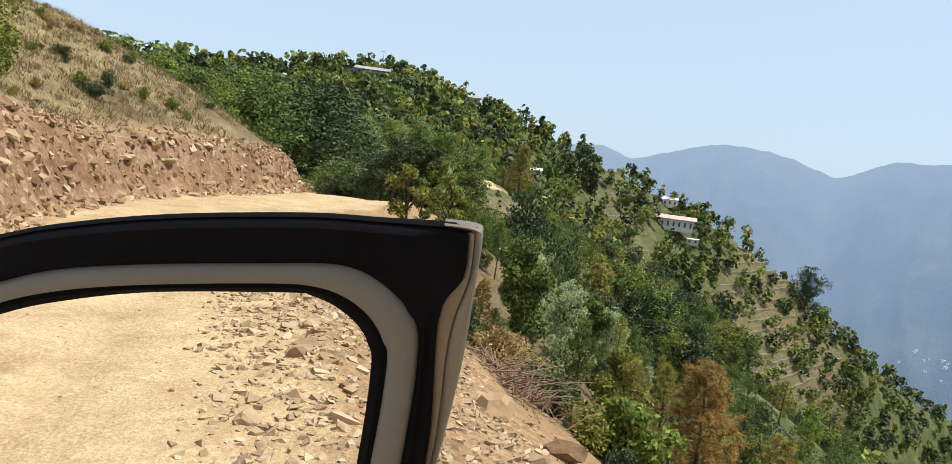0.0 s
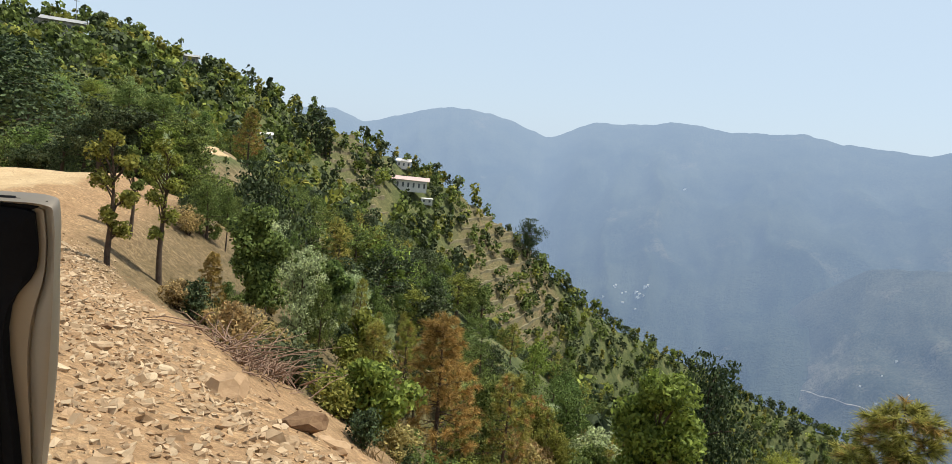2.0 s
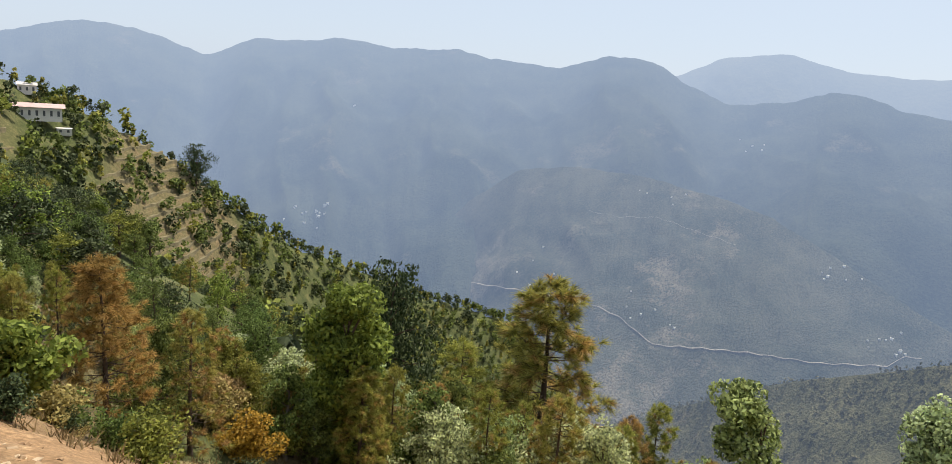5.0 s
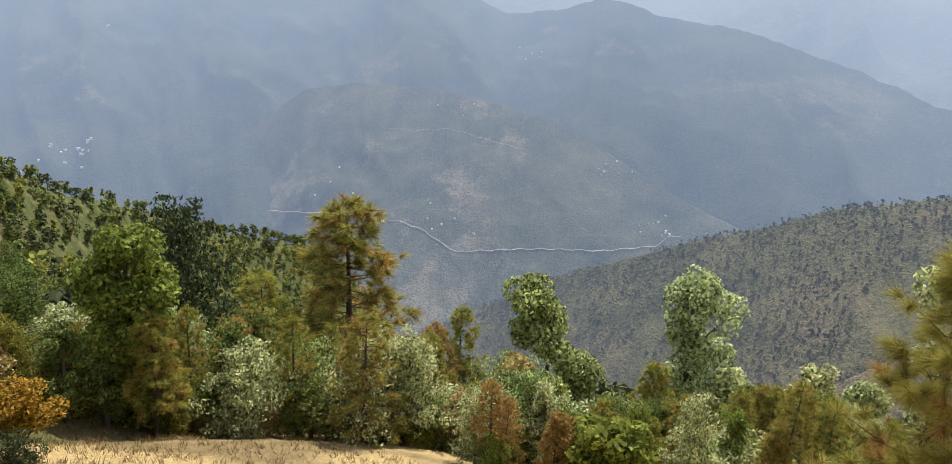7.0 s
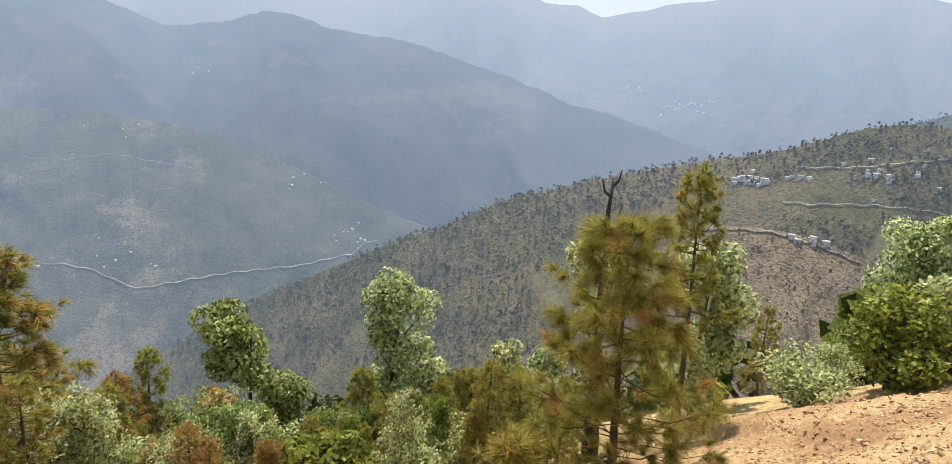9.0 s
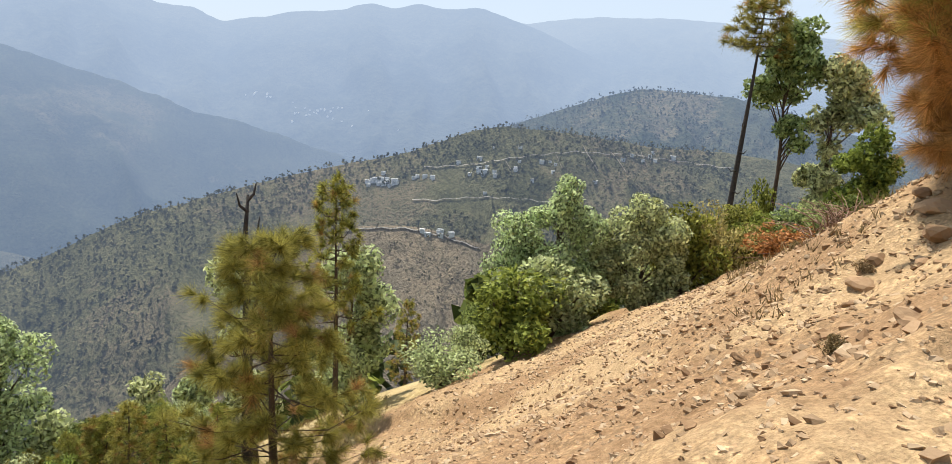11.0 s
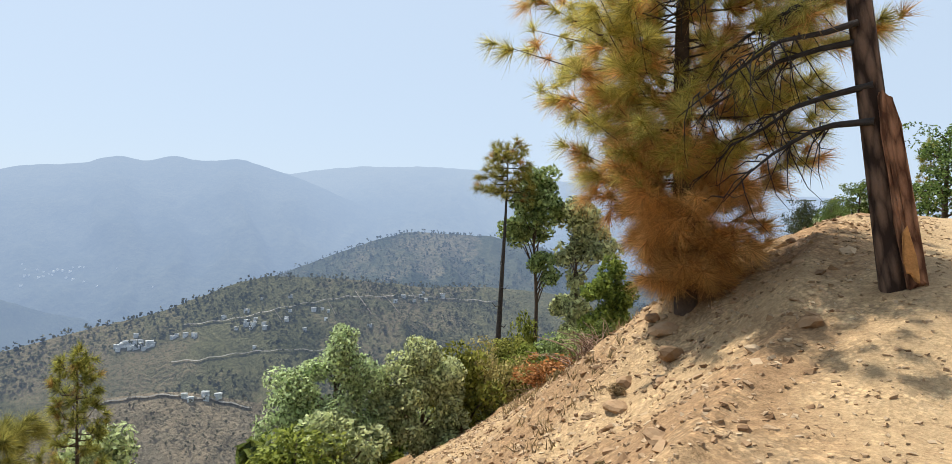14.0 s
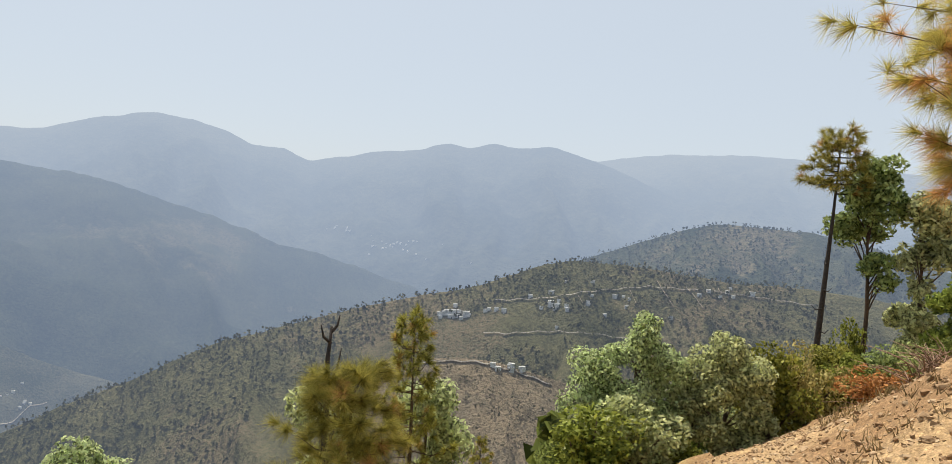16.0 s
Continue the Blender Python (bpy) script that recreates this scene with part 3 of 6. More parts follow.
# ---- plants ----
def leaf_quads(centres, sizes, rng, droop=0.0, out=None, loose=0.7, wide=0.26):
    """One small leaf-shaped quad at every centre; out: the way the leaves there face, more or less."""
    n = len(centres)
    if out is None:
        u = rng.normal(size=(n, 3))
        u[:, 2] -= droop
        w = np.cross(u, rng.normal(size=(n, 3)))
    else:
        face = out + rng.normal(size=(n, 3)) * loose
        u = np.cross(face, rng.normal(size=(n, 3)))
        w = np.cross(face, u)
    u /= np.linalg.norm(u, axis=1)[:, None]
    w /= np.linalg.norm(w, axis=1)[:, None]
    s = sizes[:, None]
    co = np.stack([centres - u * s * 0.5, centres + w * s * wide + u * s * 0.02, centres + u * s * 0.5, centres - w * s * wide + u * s * 0.02], 1).reshape(-1, 3)
    return co, np.arange(4 * n).reshape(n, 4)


def clump_tree(name, h, masses, leaves, size, seed, material, label, bark=None, trunk_r=None, lean=0.0, category="tree"):
    """A tree whose crown is built of leafy masses on limbs: each (across, height, half-width, half-height) in shares of h."""
    rng = np.random.default_rng(seed)
    bark = bark or M_BARK
    tr = trunk_r or 0.014 * h + 0.015
    top = max(m[1] for m in masses)
    tp = [Vector((lean * h * t * t + 0.012 * h * math.sin(6 * t + seed), 0.012 * h * math.sin(4 * t + 2 * seed), h * top * t - 0.3 * (t == 0))) for t in np.linspace(0, 1, 8)]
    wood = [tube(tp, [tr * (1.2 - 1.05 * t) for t in np.linspace(0, 1, 8)], 8)]
    area = np.array([m[2] * m[3] + m[2] ** 2 for m in masses])
    cs, outs = [], []
    for (mx, mz, rx, rz), share in zip(masses, area / area.sum()):
        for q in range(4):
            a = rng.uniform(0, 6.283)
            end = Vector((mx * h + math.cos(a) * rx * h * 0.6, math.sin(a) * rx * h * 0.6, mz * h + rng.uniform(-0.4, 0.5) * rz * h))
            t = min(0.97, max(0.05, (mz - rz * 0.9) / top * rng.uniform(0.75, 1.0)))
            i = min(6, int(t * 7))
            p0 = tp[i].lerp(tp[i + 1], t * 7 - i)
            wood.append(tube([p0, p0.lerp(end, 0.5) + Vector((0, 0, 0.02 * h)), end], [tr * 0.4 * (1.1 - 0.6 * t), tr * 0.22, tr * 0.06], 5))
        m = int(leaves * share)
        k = 11
        d = rng.normal(size=(k, 3))
        d /= np.linalg.norm(d, axis=1)[:, None]
        half = np.array([rx, rx, rz]) * h
        subs = np.array([mx * h, 0, mz * h]) + d * half * rng.uniform(0.35, 0.85, (k, 1))
        subs[:, 2] = np.maximum(subs[:, 2], 0.02 * h)
        idx = rng.integers(0, k, m)
        d = rng.normal(size=(m, 3)) + np.array([0, 0, 0.25])
        d /= np.linalg.norm(d, axis=1)[:, None]
        rad = np.minimum(half.min(), 0.5 * half.mean() + 0.1) * rng.uniform(0.6, 0.95, k)[idx] * rng.uniform(0.5, 1.05, m) ** 0.6
        cs.append(subs[idx] + d * rad[:, None])
        outs.append(d)
    co, out = np.concatenate(cs), np.concatenate(outs)
    co[:, 2] = np.maximum(co[:, 2], 0.02)
    root = new(name)
    part("trunk", mesh_of("trunk", *joined(wood), bark, True), bark, root)
    part("crown", mesh_of("crown", *leaf_quads(co, size * rng.uniform(0.6, 1.35, len(co)), rng, 0, out, 0.75), material), material, root)
    return tagged(root, label, category)


def broadleaf(name, h, crown, lobes, leaves, size, seed, material, bark, base=0.3, label="", trunk_r=None, droop=0.3):
    """A broad-leaved tree: tapered trunk, limbs, and a crown of leafy clumps with gaps."""
    rng = np.random.default_rng(seed)
    pieces, ends = [], []
    tr = trunk_r or 0.022 * h + 0.02
    lean = rng.normal(size=2) * 0.03 * h
    trunk_pts = [Vector((lean[0] * t * t + 0.02 * h * math.sin(5 * t + seed), lean[1] * t * t, h * 0.86 * t - 0.25 * (t == 0))) for t in np.linspace(0, 1, 7)]
    pieces.append(tube(trunk_pts, [tr * (1.25 - 1.1 * t) for t in np.linspace(0, 1, 7)], 8))
    for k in range(lobes):
        t = base + (0.98 - base) * (k + rng.uniform(0.2, 0.8)) / lobes
        i = min(5, int(t * 6))
        p0 = trunk_pts[i].lerp(trunk_pts[i + 1], t * 6 - i)
        a = 2.4 * k + rng.uniform(-0.5, 0.5)
        wide = crown * (1.0 - 0.75 * max(0.0, (t - 0.55) / 0.45) ** 1.6) * (0.55 + 0.45 * min(1, (t - base) / 0.2 + 0.3)) * rng.uniform(0.55, 1.0)
        p2 = Vector((p0.x + math.cos(a) * wide, p0.y + math.sin(a) * wide, min(h * 0.93, p0.z + h * rng.uniform(0.03, 0.13))))
        p1 = p0.lerp(p2, 0.5) + Vector((0, 0, h * 0.02))
        pieces.append(tube([p0, p1, p2], [tr * 0.42 * (1.1 - t * 0.6), tr * 0.25, tr * 0.08], 5))
        ends.append((p2, 1.0))
        ends.append((p1, 0.7))
    ends.append((trunk_pts[-1] + Vector((0, 0, h * 0.05)), 0.9))
    per = leaves // len(ends)
    cs, ss, outs = [], [], []
    for p, w in ends:
        rad = crown * rng.uniform(0.30, 0.50) * w
        subs = rng.normal(size=(7, 3)) * rad * 0.55
        idx = rng.integers(0, 7, per)
        d = rng.normal(size=(per, 3))
        d /= np.linalg.norm(d, axis=1)[:, None]
        c = np.array(p) + subs[idx] + d * (rad * 0.5 * rng.uniform(0.55, 1.05, per) ** 0.5)[:, None] * np.array([1, 1, 0.75])
        cs.append(c)
        outs.append(d + np.array([0, 0, 0.2]))
        ss.append(size * rng.uniform(0.6, 1.35, per))
    co = np.concatenate(cs)
    co[:, 2] = np.clip(co[:, 2], 0.03 * h, h * 1.02)
    co, fa = leaf_quads(co, np.concatenate(ss), rng, droop, np.concatenate(outs), 0.8)
    root = new(name)
    part("trunk", mesh_of("trunk", *joined(pieces), bark, True), bark, root)
    part("crown", mesh_of("crown", co, fa, material), material, root)
    return tagged(root, label, "tree")


def needle_tufts(at, way, rng, blades, length, width):
    """Bursts of long needles: thin triangles fanned round each shoot's direction."""
    n = len(at)
    at, way = np.repeat(at, blades, 0), np.repeat(way, blades, 0)
    d = rng.normal(size=at.shape) * 0.52 + way * 0.85
    d /= np.linalg.norm(d, axis=1)[:, None]
    d[:, 2] -= 0.24
    ln = (length * rng.uniform(0.7, 1.15, len(at)))[:, None]
    w = np.cross(d, rng.normal(size=at.shape))
    w /= np.linalg.norm(w, axis=1)[:, None]
    root = at - way * (rng.uniform(0, 0.35, len(at)) * length)[:, None]
    co = np.stack([root - w * width * 0.5, root + w * width * 0.5, root + d * ln], 1).reshape(-1, 3)
    return co, np.arange(3 * len(at)).reshape(-1, 3)


def pine(name, h, crown, base, whorls, arms, tufts, blades, length, width, seed, dry=0.4, label="", trunk_r=None, shape=0.7, mats=None, limb=0.22, inner=0.25, profile=None, brown_below=None, bark=None):
    """A long-needled pine: straight trunk, whorls of upturned branches, tufts of needles at the shoots, older ones dry."""
    rng = np.random.default_rng(seed)
    bark = bark or M_BARK
    tr = trunk_r or 0.012 * h + 0.02
    tp = [Vector((0.012 * h * math.sin(3.1 * t + seed), 0.012 * h * math.cos(2.3 * t + seed), h * 0.97 * t - 0.3 * (t == 0))) for t in np.linspace(0, 1, 8)]
    limbs, at, way, low = [tube(tp, [tr * (1.2 - 1.08 * t) for t in np.linspace(0, 1, 8)], 9, 0.08, random.Random(seed))], [], [], []
    for k in range(whorls):
        for q in range(arms):
            t = min(0.985, base + (0.98 - base) * (k + 0.5 + rng.uniform(-0.6, 0.6)) / whorls)
            t = max(t, base * 0.9)
            i = min(6, int(t * 7))
            p0 = tp[i].lerp(tp[i + 1], t * 7 - i)
            u = max(0.0, (t - base) / (1 - base))
            wide = crown * (1 - u) ** shape * (0.7 + 0.3 * min(1, u / 0.15)) + 0.10 * crown
            if profile:
                wide = float(np.interp(t, *profile))
            a = k * 1.1 + 2 * math.pi * q / arms + rng.uniform(-0.5, 0.5)
            w = wide * rng.uniform(0.5, 1.12)
            up = w * rng.uniform(0.05, 0.6) * (0.35 + u)
            p1 = p0 + Vector((math.cos(a) * w * 0.55, math.sin(a) * w * 0.55, up * 0.15 - 0.05 * w))
            p2 = p0 + Vector((math.cos(a + 0.15) * w, math.sin(a + 0.15) * w, up))
            limbs.append(tube([p0, p1, p2], [tr * limb * (1.1 - u * 0.5), tr * limb * 0.6, tr * limb * 0.2], 4))
            for s in range(tufts):
                f = rng.uniform(inner, 1.0) if s else 1.0
                c = np.array(p1.lerp(p2, (f - 0.5) * 2) if f > 0.5 else p0.lerp(p1, f * 2))
                side = rng.normal(size=3) * np.array([0.6, 0.6, 0.4]) + np.array([math.cos(a) * 0.6, math.sin(a) * 0.6, 0.5])
                side /= np.linalg.norm(side)
                at.append(c + side * length * rng.uniform(0.2, 1.1) * (1 if s else 0.2))
                way.append(side)
                share = dry * (1.5 - 1.0 * u) * (1.3 - 0.5 * f)
                if brown_below:
                    share = np.interp(c[2], [brown_below * 0.8, brown_below * 1.35], [0.96, dry]) * (1.2 - 0.6 * f * (c[2] > brown_below))
                low.append(rng.random() < share)
    for s in range(6):
        at.append(np.array(tp[-1]) + rng.normal(size=3) * 0.02 * h)
        way.append(np.array([rng.normal() * 0.35, rng.normal() * 0.35, 1.0]))
        low.append(False)
    at, way, low = np.array(at), np.array(way), np.array(low)
    green, brown = mats or (M_NEEDLE, M_NEEDLE_DRY)
    root = new(name)
    part("trunk", mesh_of("trunk", *joined(limbs), bark, True), bark, root)
    part("crown", mesh_of("crown", *needle_tufts(at[~low], way[~low], rng, blades, length, width), green), green, root)
    if low.any():
        part("dry_needles", mesh_of("dry_needles", *needle_tufts(at[low], way[low], rng, blades, length, width), brown), brown, root, "dry orange-brown needles")
    return tagged(root, label, "pine tree")


def bush(name, h, crown, leaves, size, seed, material, label, droop=0.0):
    """A shrub: several stems from the ground and leaves down to it."""
    rng = np.random.default_rng(seed)
    stems, cs = [], []
    for k in range(9):
        a, lean = rng.uniform(0, 6.28), rng.uniform(0.1, 0.95)
        p2 = Vector((math.cos(a) * crown * lean * 0.75, math.sin(a) * crown * lean * 0.75, h * rng.uniform(0.55, 0.88) * (1.05 - 0.35 * lean)))
        stems.append(tube([Vector((0, 0, -0.1)), p2 * 0.5 + Vector((0, 0, 0.06 * h)), p2], [0.03 * h ** 0.5, 0.018 * h ** 0.5, 0.006], 5))
        for f in (0.5, 0.8, 1.0):
            m = leaves // 27
            d = rng.normal(size=(m, 3))
            d /= np.linalg.norm(d, axis=1)[:, None]
            cs.append(np.array(p2) * f + d * (crown * rng.uniform(0.2, 0.42) * rng.uniform(0.4, 1, m) ** 0.5)[:, None] * np.array([1, 1, 0.8]))
    co = np.concatenate(cs)
    co[:, 2] = np.clip(co[:, 2], 0.02, h * 1.05)
    co, fa = leaf_quads(co, size * rng.uniform(0.6, 1.3, len(co)), rng, droop)
    root = new(name)
    part("stem", mesh_of("stem", *joined(stems), M_BARK, True), M_BARK, root)
    part("leaves", mesh_of("leaves", co, fa, material), material, root)
    return tagged(root, label, "bush")


BROAD = [broadleaf("broadleaf_tree", 7.0, 2.1, 16, 8600, 0.20, 11, M_LEAF, M_BARK, 0.20),
         broadleaf("broadleaf_tree", 7.0, 2.3, 19, 9200, 0.20, 12, M_LEAF, M_BARK, 0.08),
         broadleaf("broadleaf_tree", 7.0, 1.8, 15, 7800, 0.20, 13, M_LEAF, M_BARK_GREY, 0.22)]
OAK = [broadleaf("oak_tree", 6.0, 2.9, 20, 15000, 0.215, 21, M_LEAF_SILVER, M_BARK, 0.05),
       broadleaf("oak_tree", 6.0, 3.1, 22, 15500, 0.215, 22, M_LEAF_SILVER, M_BARK, 0.03)]
SLENDER = [broadleaf("slender_tree", 9.0, 1.5, 14, 5600, 0.15, 31, M_LEAF_SILVER, M_BARK, 0.36, trunk_r=0.11),
           broadleaf("slender_tree", 9.0, 1.35, 15, 5200, 0.15, 32, M_LEAF_SILVER, M_BARK, 0.25, trunk_r=0.10)]
PINE = [pine("pine_tree", 8.0, 1.9, 0.24, 14, 6, 7, 48, 0.36, 0.022, 41, 0.30, inner=0.4),
        pine("pine_tree", 8.0, 1.6, 0.40, 10, 5, 5, 48, 0.36, 0.022, 42, 0.12, inner=0.5),
        pine("pine_tree", 8.0, 2.0, 0.08, 15, 5, 5, 48, 0.36, 0.022, 43, 0.34, inner=0.5)]
BUSH = [bush("bush", 2.0, 1.2, 5000, 0.11, 51, M_LEAF, ""), bush("bush", 2.0, 1.3, 5000, 0.105, 52, M_LEAF, ""), bush("bush", 2.0, 1.1, 4600, 0.11, 53, M_LEAF, "")]
BROAD_FAR = [broadleaf("broadleaf_tree", 7.0, 2.2, 15, 6000, 0.20, 14, M_LEAF, M_BARK, 0.10), broadleaf("broadleaf_tree", 7.0, 2.0, 14, 5600, 0.20, 15, M_LEAF, M_BARK, 0.15)]
OAK_FAR = [broadleaf("oak_tree", 6.0, 3.0, 18, 8000, 0.21, 24, M_LEAF_SILVER, M_BARK, 0.04)]
SCRUB = [bush("bush", 2.0, 1.2, 2600, 0.14, 54, M_LEAF, ""), bush("bush", 2.0, 1.3, 2600, 0.135, 55, M_LEAF, "")]
USED = set()
TURN = random.Random(7)


def upto(x, y, el):
    """The height of a plant at x, y whose top stands el degrees above the eye."""
    return max(0.8, 1.6 + math.hypot(x, y) * math.tan(radians(el)) - z_at(x, y))


def plant(pool, k, x, y, h, wide, label, material=None, sink=0.05, group="", lean=0.0):
    """Sets a plant of the pool at x, y, h metres high, its crown stretched sideways by wide."""
    if pool in (BROAD, OAK) and math.hypot(x, y) > 33:
        pool = BROAD_FAR if pool is BROAD else OAK_FAR
    if pool is BUSH and h < 1.05:
        pool = SCRUB
    src = pool[k % len(pool)]
    tall = {id(BROAD): 7.0, id(OAK): 6.0, id(SLENDER): 9.0, id(PINE): 8.0, id(BUSH): 2.0, id(SCRUB): 2.0, id(BROAD_FAR): 7.0, id(OAK_FAR): 6.0}[id(pool)]
    s = h / tall
    m = pose(x, y, z_at(x, y) - sink, lean, 0, TURN.uniform(0, 360)) @ Matrix.Diagonal((s * wide, s * wide, s, 1))
    ob = copy_thing(src, m) if src.name in USED else src
    USED.add(src.name)
    ob.matrix_basis = m
    for c in ob.children:
        if c.name.split(".")[0] in ("crown", "leaves"):
            c.material_slots[0].link = "DATA" if material is None else "OBJECT"
            if material is not None:
                c.material_slots[0].material = material
    return tagged(ob, label, group=group)


# ---- trees and bushes below the road, as they stand along the slope ----
NEAR = "trees along the slope below the road"
L_PINE, L_DRY, L_BROAD = "long-needled pine with a bare dark trunk", "young pine with dry orange-brown needles", "leafy green broad-leaved tree on the slope"
L_FRESH, L_OAK, L_SILVER = "tree with fresh bright green leaves", "dark evergreen oak with a dense crown", "grey-green oak with small pale leaves"
plant(PINE, 0, 4.49, 12.52, 3.5, 1.05, "young pine turned orange-brown above a thin trunk", M_NEEDLE_DRY, group=NEAR)
plant(PINE, 2, 7.5, 15.5, 3.7, 1.1, L_DRY, None, group=NEAR)
plant(OAK, 0, 23.8, 27.3, 8.4, 0.62, L_OAK, M_LEAF_DARK, group=NEAR)
plant(PINE, 1, 14.88, 16.56, 4.2, 0.85, L_PINE, group=NEAR)
plant(PINE, 1, 22.27, 20.52, 6.3, 1.25, L_PINE, group=NEAR)
plant(PINE, 0, 25.38, 18.3, 11.0, 1.3, "tall full pine with brown lower branches", group=NEAR)
plant(PINE, 1, 28.2, 13.6, 7.1, 0.85, L_PINE, group=NEAR)
plant(BUSH, 0, 9.2, 15.8, 1.7, 1.1, "yellowing bush on dry grass", M_LEAF_YELLOW, group=NEAR)
plant(BROAD, 0, 12.8, 21.8, 3.2, 0.9, L_BROAD, group=NEAR)
plant(BROAD, 2, 13.4, 20.2, 2.7, 1.25, L_SILVER, M_LEAF_SILVER, group=NEAR)
plant(BROAD, 1, 6.2, 15.2, 2.4, 1.0, L_BROAD, group=NEAR)
plant(PINE, 1, 42.5, 0.2, 5.8, 0.85, L_PINE, group=NEAR)
plant(BROAD, 1, 40.6, -1.8, 5.7, 0.85, L_SILVER, M_LEAF_SILVER, group=NEAR)
plant(OAK, 1, 46.0, -4.7, 5.4, 0.75, L_SILVER, group=NEAR)
plant(OAK, 0, 35.8, 7.2, 4.4, 0.7, L_OAK, M_LEAF_DARK, group=NEAR)
plant(PINE, 1, 16.9, -5.3, 6.6, 0.75, L_PINE, group=NEAR)
plant(BUSH, 0, 14.6, -9.0, 2.5, 1.25, "round bright green bush on the slope", M_LEAF_BRIGHT, group=NEAR)
plant(PINE, 2, 22.7, -9.8, 3.4, 0.9, "small bright green young pine", group=NEAR)
plant(BUSH, 1, 15.2, -7.6, 1.5, 1.3, "low grey-green bush on dry grass", M_LEAF_SILVER, group=NEAR)
plant(BUSH, 2, 18.9, -10.2, 1.7, 1.0, "low grey-green bush on dry grass", M_LEAF_SILVER, group=NEAR)
plant(OAK, 1, 19.6, -18.6, 3.2, 1.0, L_SILVER, group=NEAR)
plant(OAK, 0, 17.2, -19.6, 2.6, 1.0, "half-dry oak bush with brown-green leaves", M_LEAF_OLIVE, group=NEAR)
plant(BUSH, 1, 17.6, -18.6, 2.4, 1.1, "half-dry bush with brown-green leaves", M_LEAF_BROWN, group=NEAR)
plant(BUSH, 0, 16.4, -19.6, 2.0, 1.0, "half-dry bush with brown-green leaves", M_LEAF_OLIVE, group=NEAR)
plant(BUSH, 0, 21.6, -25.7, 4.4, 0.45, "half-dry bush with brown-green leaves", M_LEAF_OLIVE, group=NEAR)
plant(BUSH, 2, 17.1, -21.4, 1.8, 1.0, "low green bush on the embankment", M_LEAF, group=NEAR)
plant(BUSH, 1, 9.75, -12.3, 0.95, 1.4, "low rust-red withered bush", M_RED, group=NEAR)
plant(BUSH, 0, 14.2, -21.0, 1.2, 1.2, "low green bush on the embankment", M_LEAF, group=NEAR)


def roof(x, y):
    """The height that keeps undergrowth at x, y below the tops of the trees that stand out of it."""
    el = float(np.interp(math.degrees(math.atan2(x, y)), [4, 16, 20, 24, 29, 33, 43, 51, 66, 77, 80, 89, 92.5, 97, 113], [-10.5, -17, -18.3, -18.2, -20, -22, -22.3, -22.5, -25.5, -28.2, -28.2, -25, -23.6, -25, -21.5]))
    return 1.6 + math.hypot(x, y) * math.tan(radians(el)) - z_at(x, y)


def open_grass(x, y):
    """The bare strip of dry grass below the road."""
    return 22 < math.degrees(math.atan2(x, y)) < 66 and math.hypot(x, y) < 19.6


# low bushes along the edge of the embankment
plant(BUSH, 0, 15.36, -15.21, 2.9, 0.9, "half-dry bush with brown-green leaves", M_LEAF_OLIVE, group=NEAR)
plant(BUSH, 1, 15.38, -16.56, 2.56, 0.9, "half-dry bush with brown-green leaves", M_LEAF_BROWN, group=NEAR)
plant(BUSH, 2, 15.32, -17.94, 2.39, 1.0, "half-dry bush with brown-green leaves", M_LEAF_OLIVE, group=NEAR)
plant(BUSH, 0, 14.55, -18.55, 1.96, 1.2, "low green bush on the embankment", M_LEAF_PALE, group=NEAR)
plant(BUSH, 1, 13.85, -19.07, 1.6, 1.2, "low green bush on the embankment", M_LEAF_PALE, group=NEAR)
plant(BUSH, 2, 12.66, -18.67, 1.41, 1.2, "low green bush on the embankment", M_LEAF, group=NEAR)
plant(BUSH, 2, 14.95, -10.28, 2.63, 1.2, "low grey-green bush on dry grass", M_LEAF_SILVER, group=NEAR)
# undergrowth that fills the slope between them
fill = random.Random(19)
for k in range(330):
    a, r = radians(fill.uniform(6, 98)), fill.uniform(17, 50)
    x, y = r * math.sin(a), r * math.cos(a)
    lat = float(road_frame(np.array([x]), np.array([y]))[0][0])
    if roof(x, y) < 0.8 or open_grass(x, y):
        continue
    if lat < (7.5 if y > 10 else 16.5) or (lat < 20 and y > 0 and fill.random() < 0.35):
        continue
    kind, forward = fill.random(), math.degrees(a) < 26
    if kind < 0.34:
        plant(BUSH, k, x, y, min(roof(x, y), fill.uniform(1.2, 2.6)), fill.uniform(0.9, 1.3), "leafy green undergrowth on the slope", fill.choice((M_LEAF, M_LEAF_DARK, M_LEAF_OLIVE, M_LEAF_BROWN) if forward else (M_LEAF, M_LEAF_SILVER, M_LEAF_PALE, M_LEAF_OLIVE, M_LEAF_BROWN)), group=NEAR)
    elif kind < 0.46:
        plant(OAK, k, x, y, min(roof(x, y), fill.uniform(2.4, 4.2)), fill.uniform(0.7, 0.95), L_BROAD if forward else L_SILVER, fill.choice((M_LEAF, M_LEAF_DARK) if forward else (M_LEAF_SILVER, M_LEAF_PALE, M_LEAF)), group=NEAR)
    elif kind < 0.76:
        plant(BROAD, k, x, y, min(roof(x, y), fill.uniform(2.8, 5.2)), fill.uniform(0.7, 1.0), L_BROAD, fill.choice((M_LEAF, M_LEAF_DARK, M_LEAF_OLIVE) if forward else (M_LEAF, M_LEAF_SILVER, M_LEAF)), group=NEAR)
    else:
        plant(PINE, k, x, y, min(roof(x, y), fill.uniform(2.5, 5.0)), 0.95, L_PINE, group=NEAR)
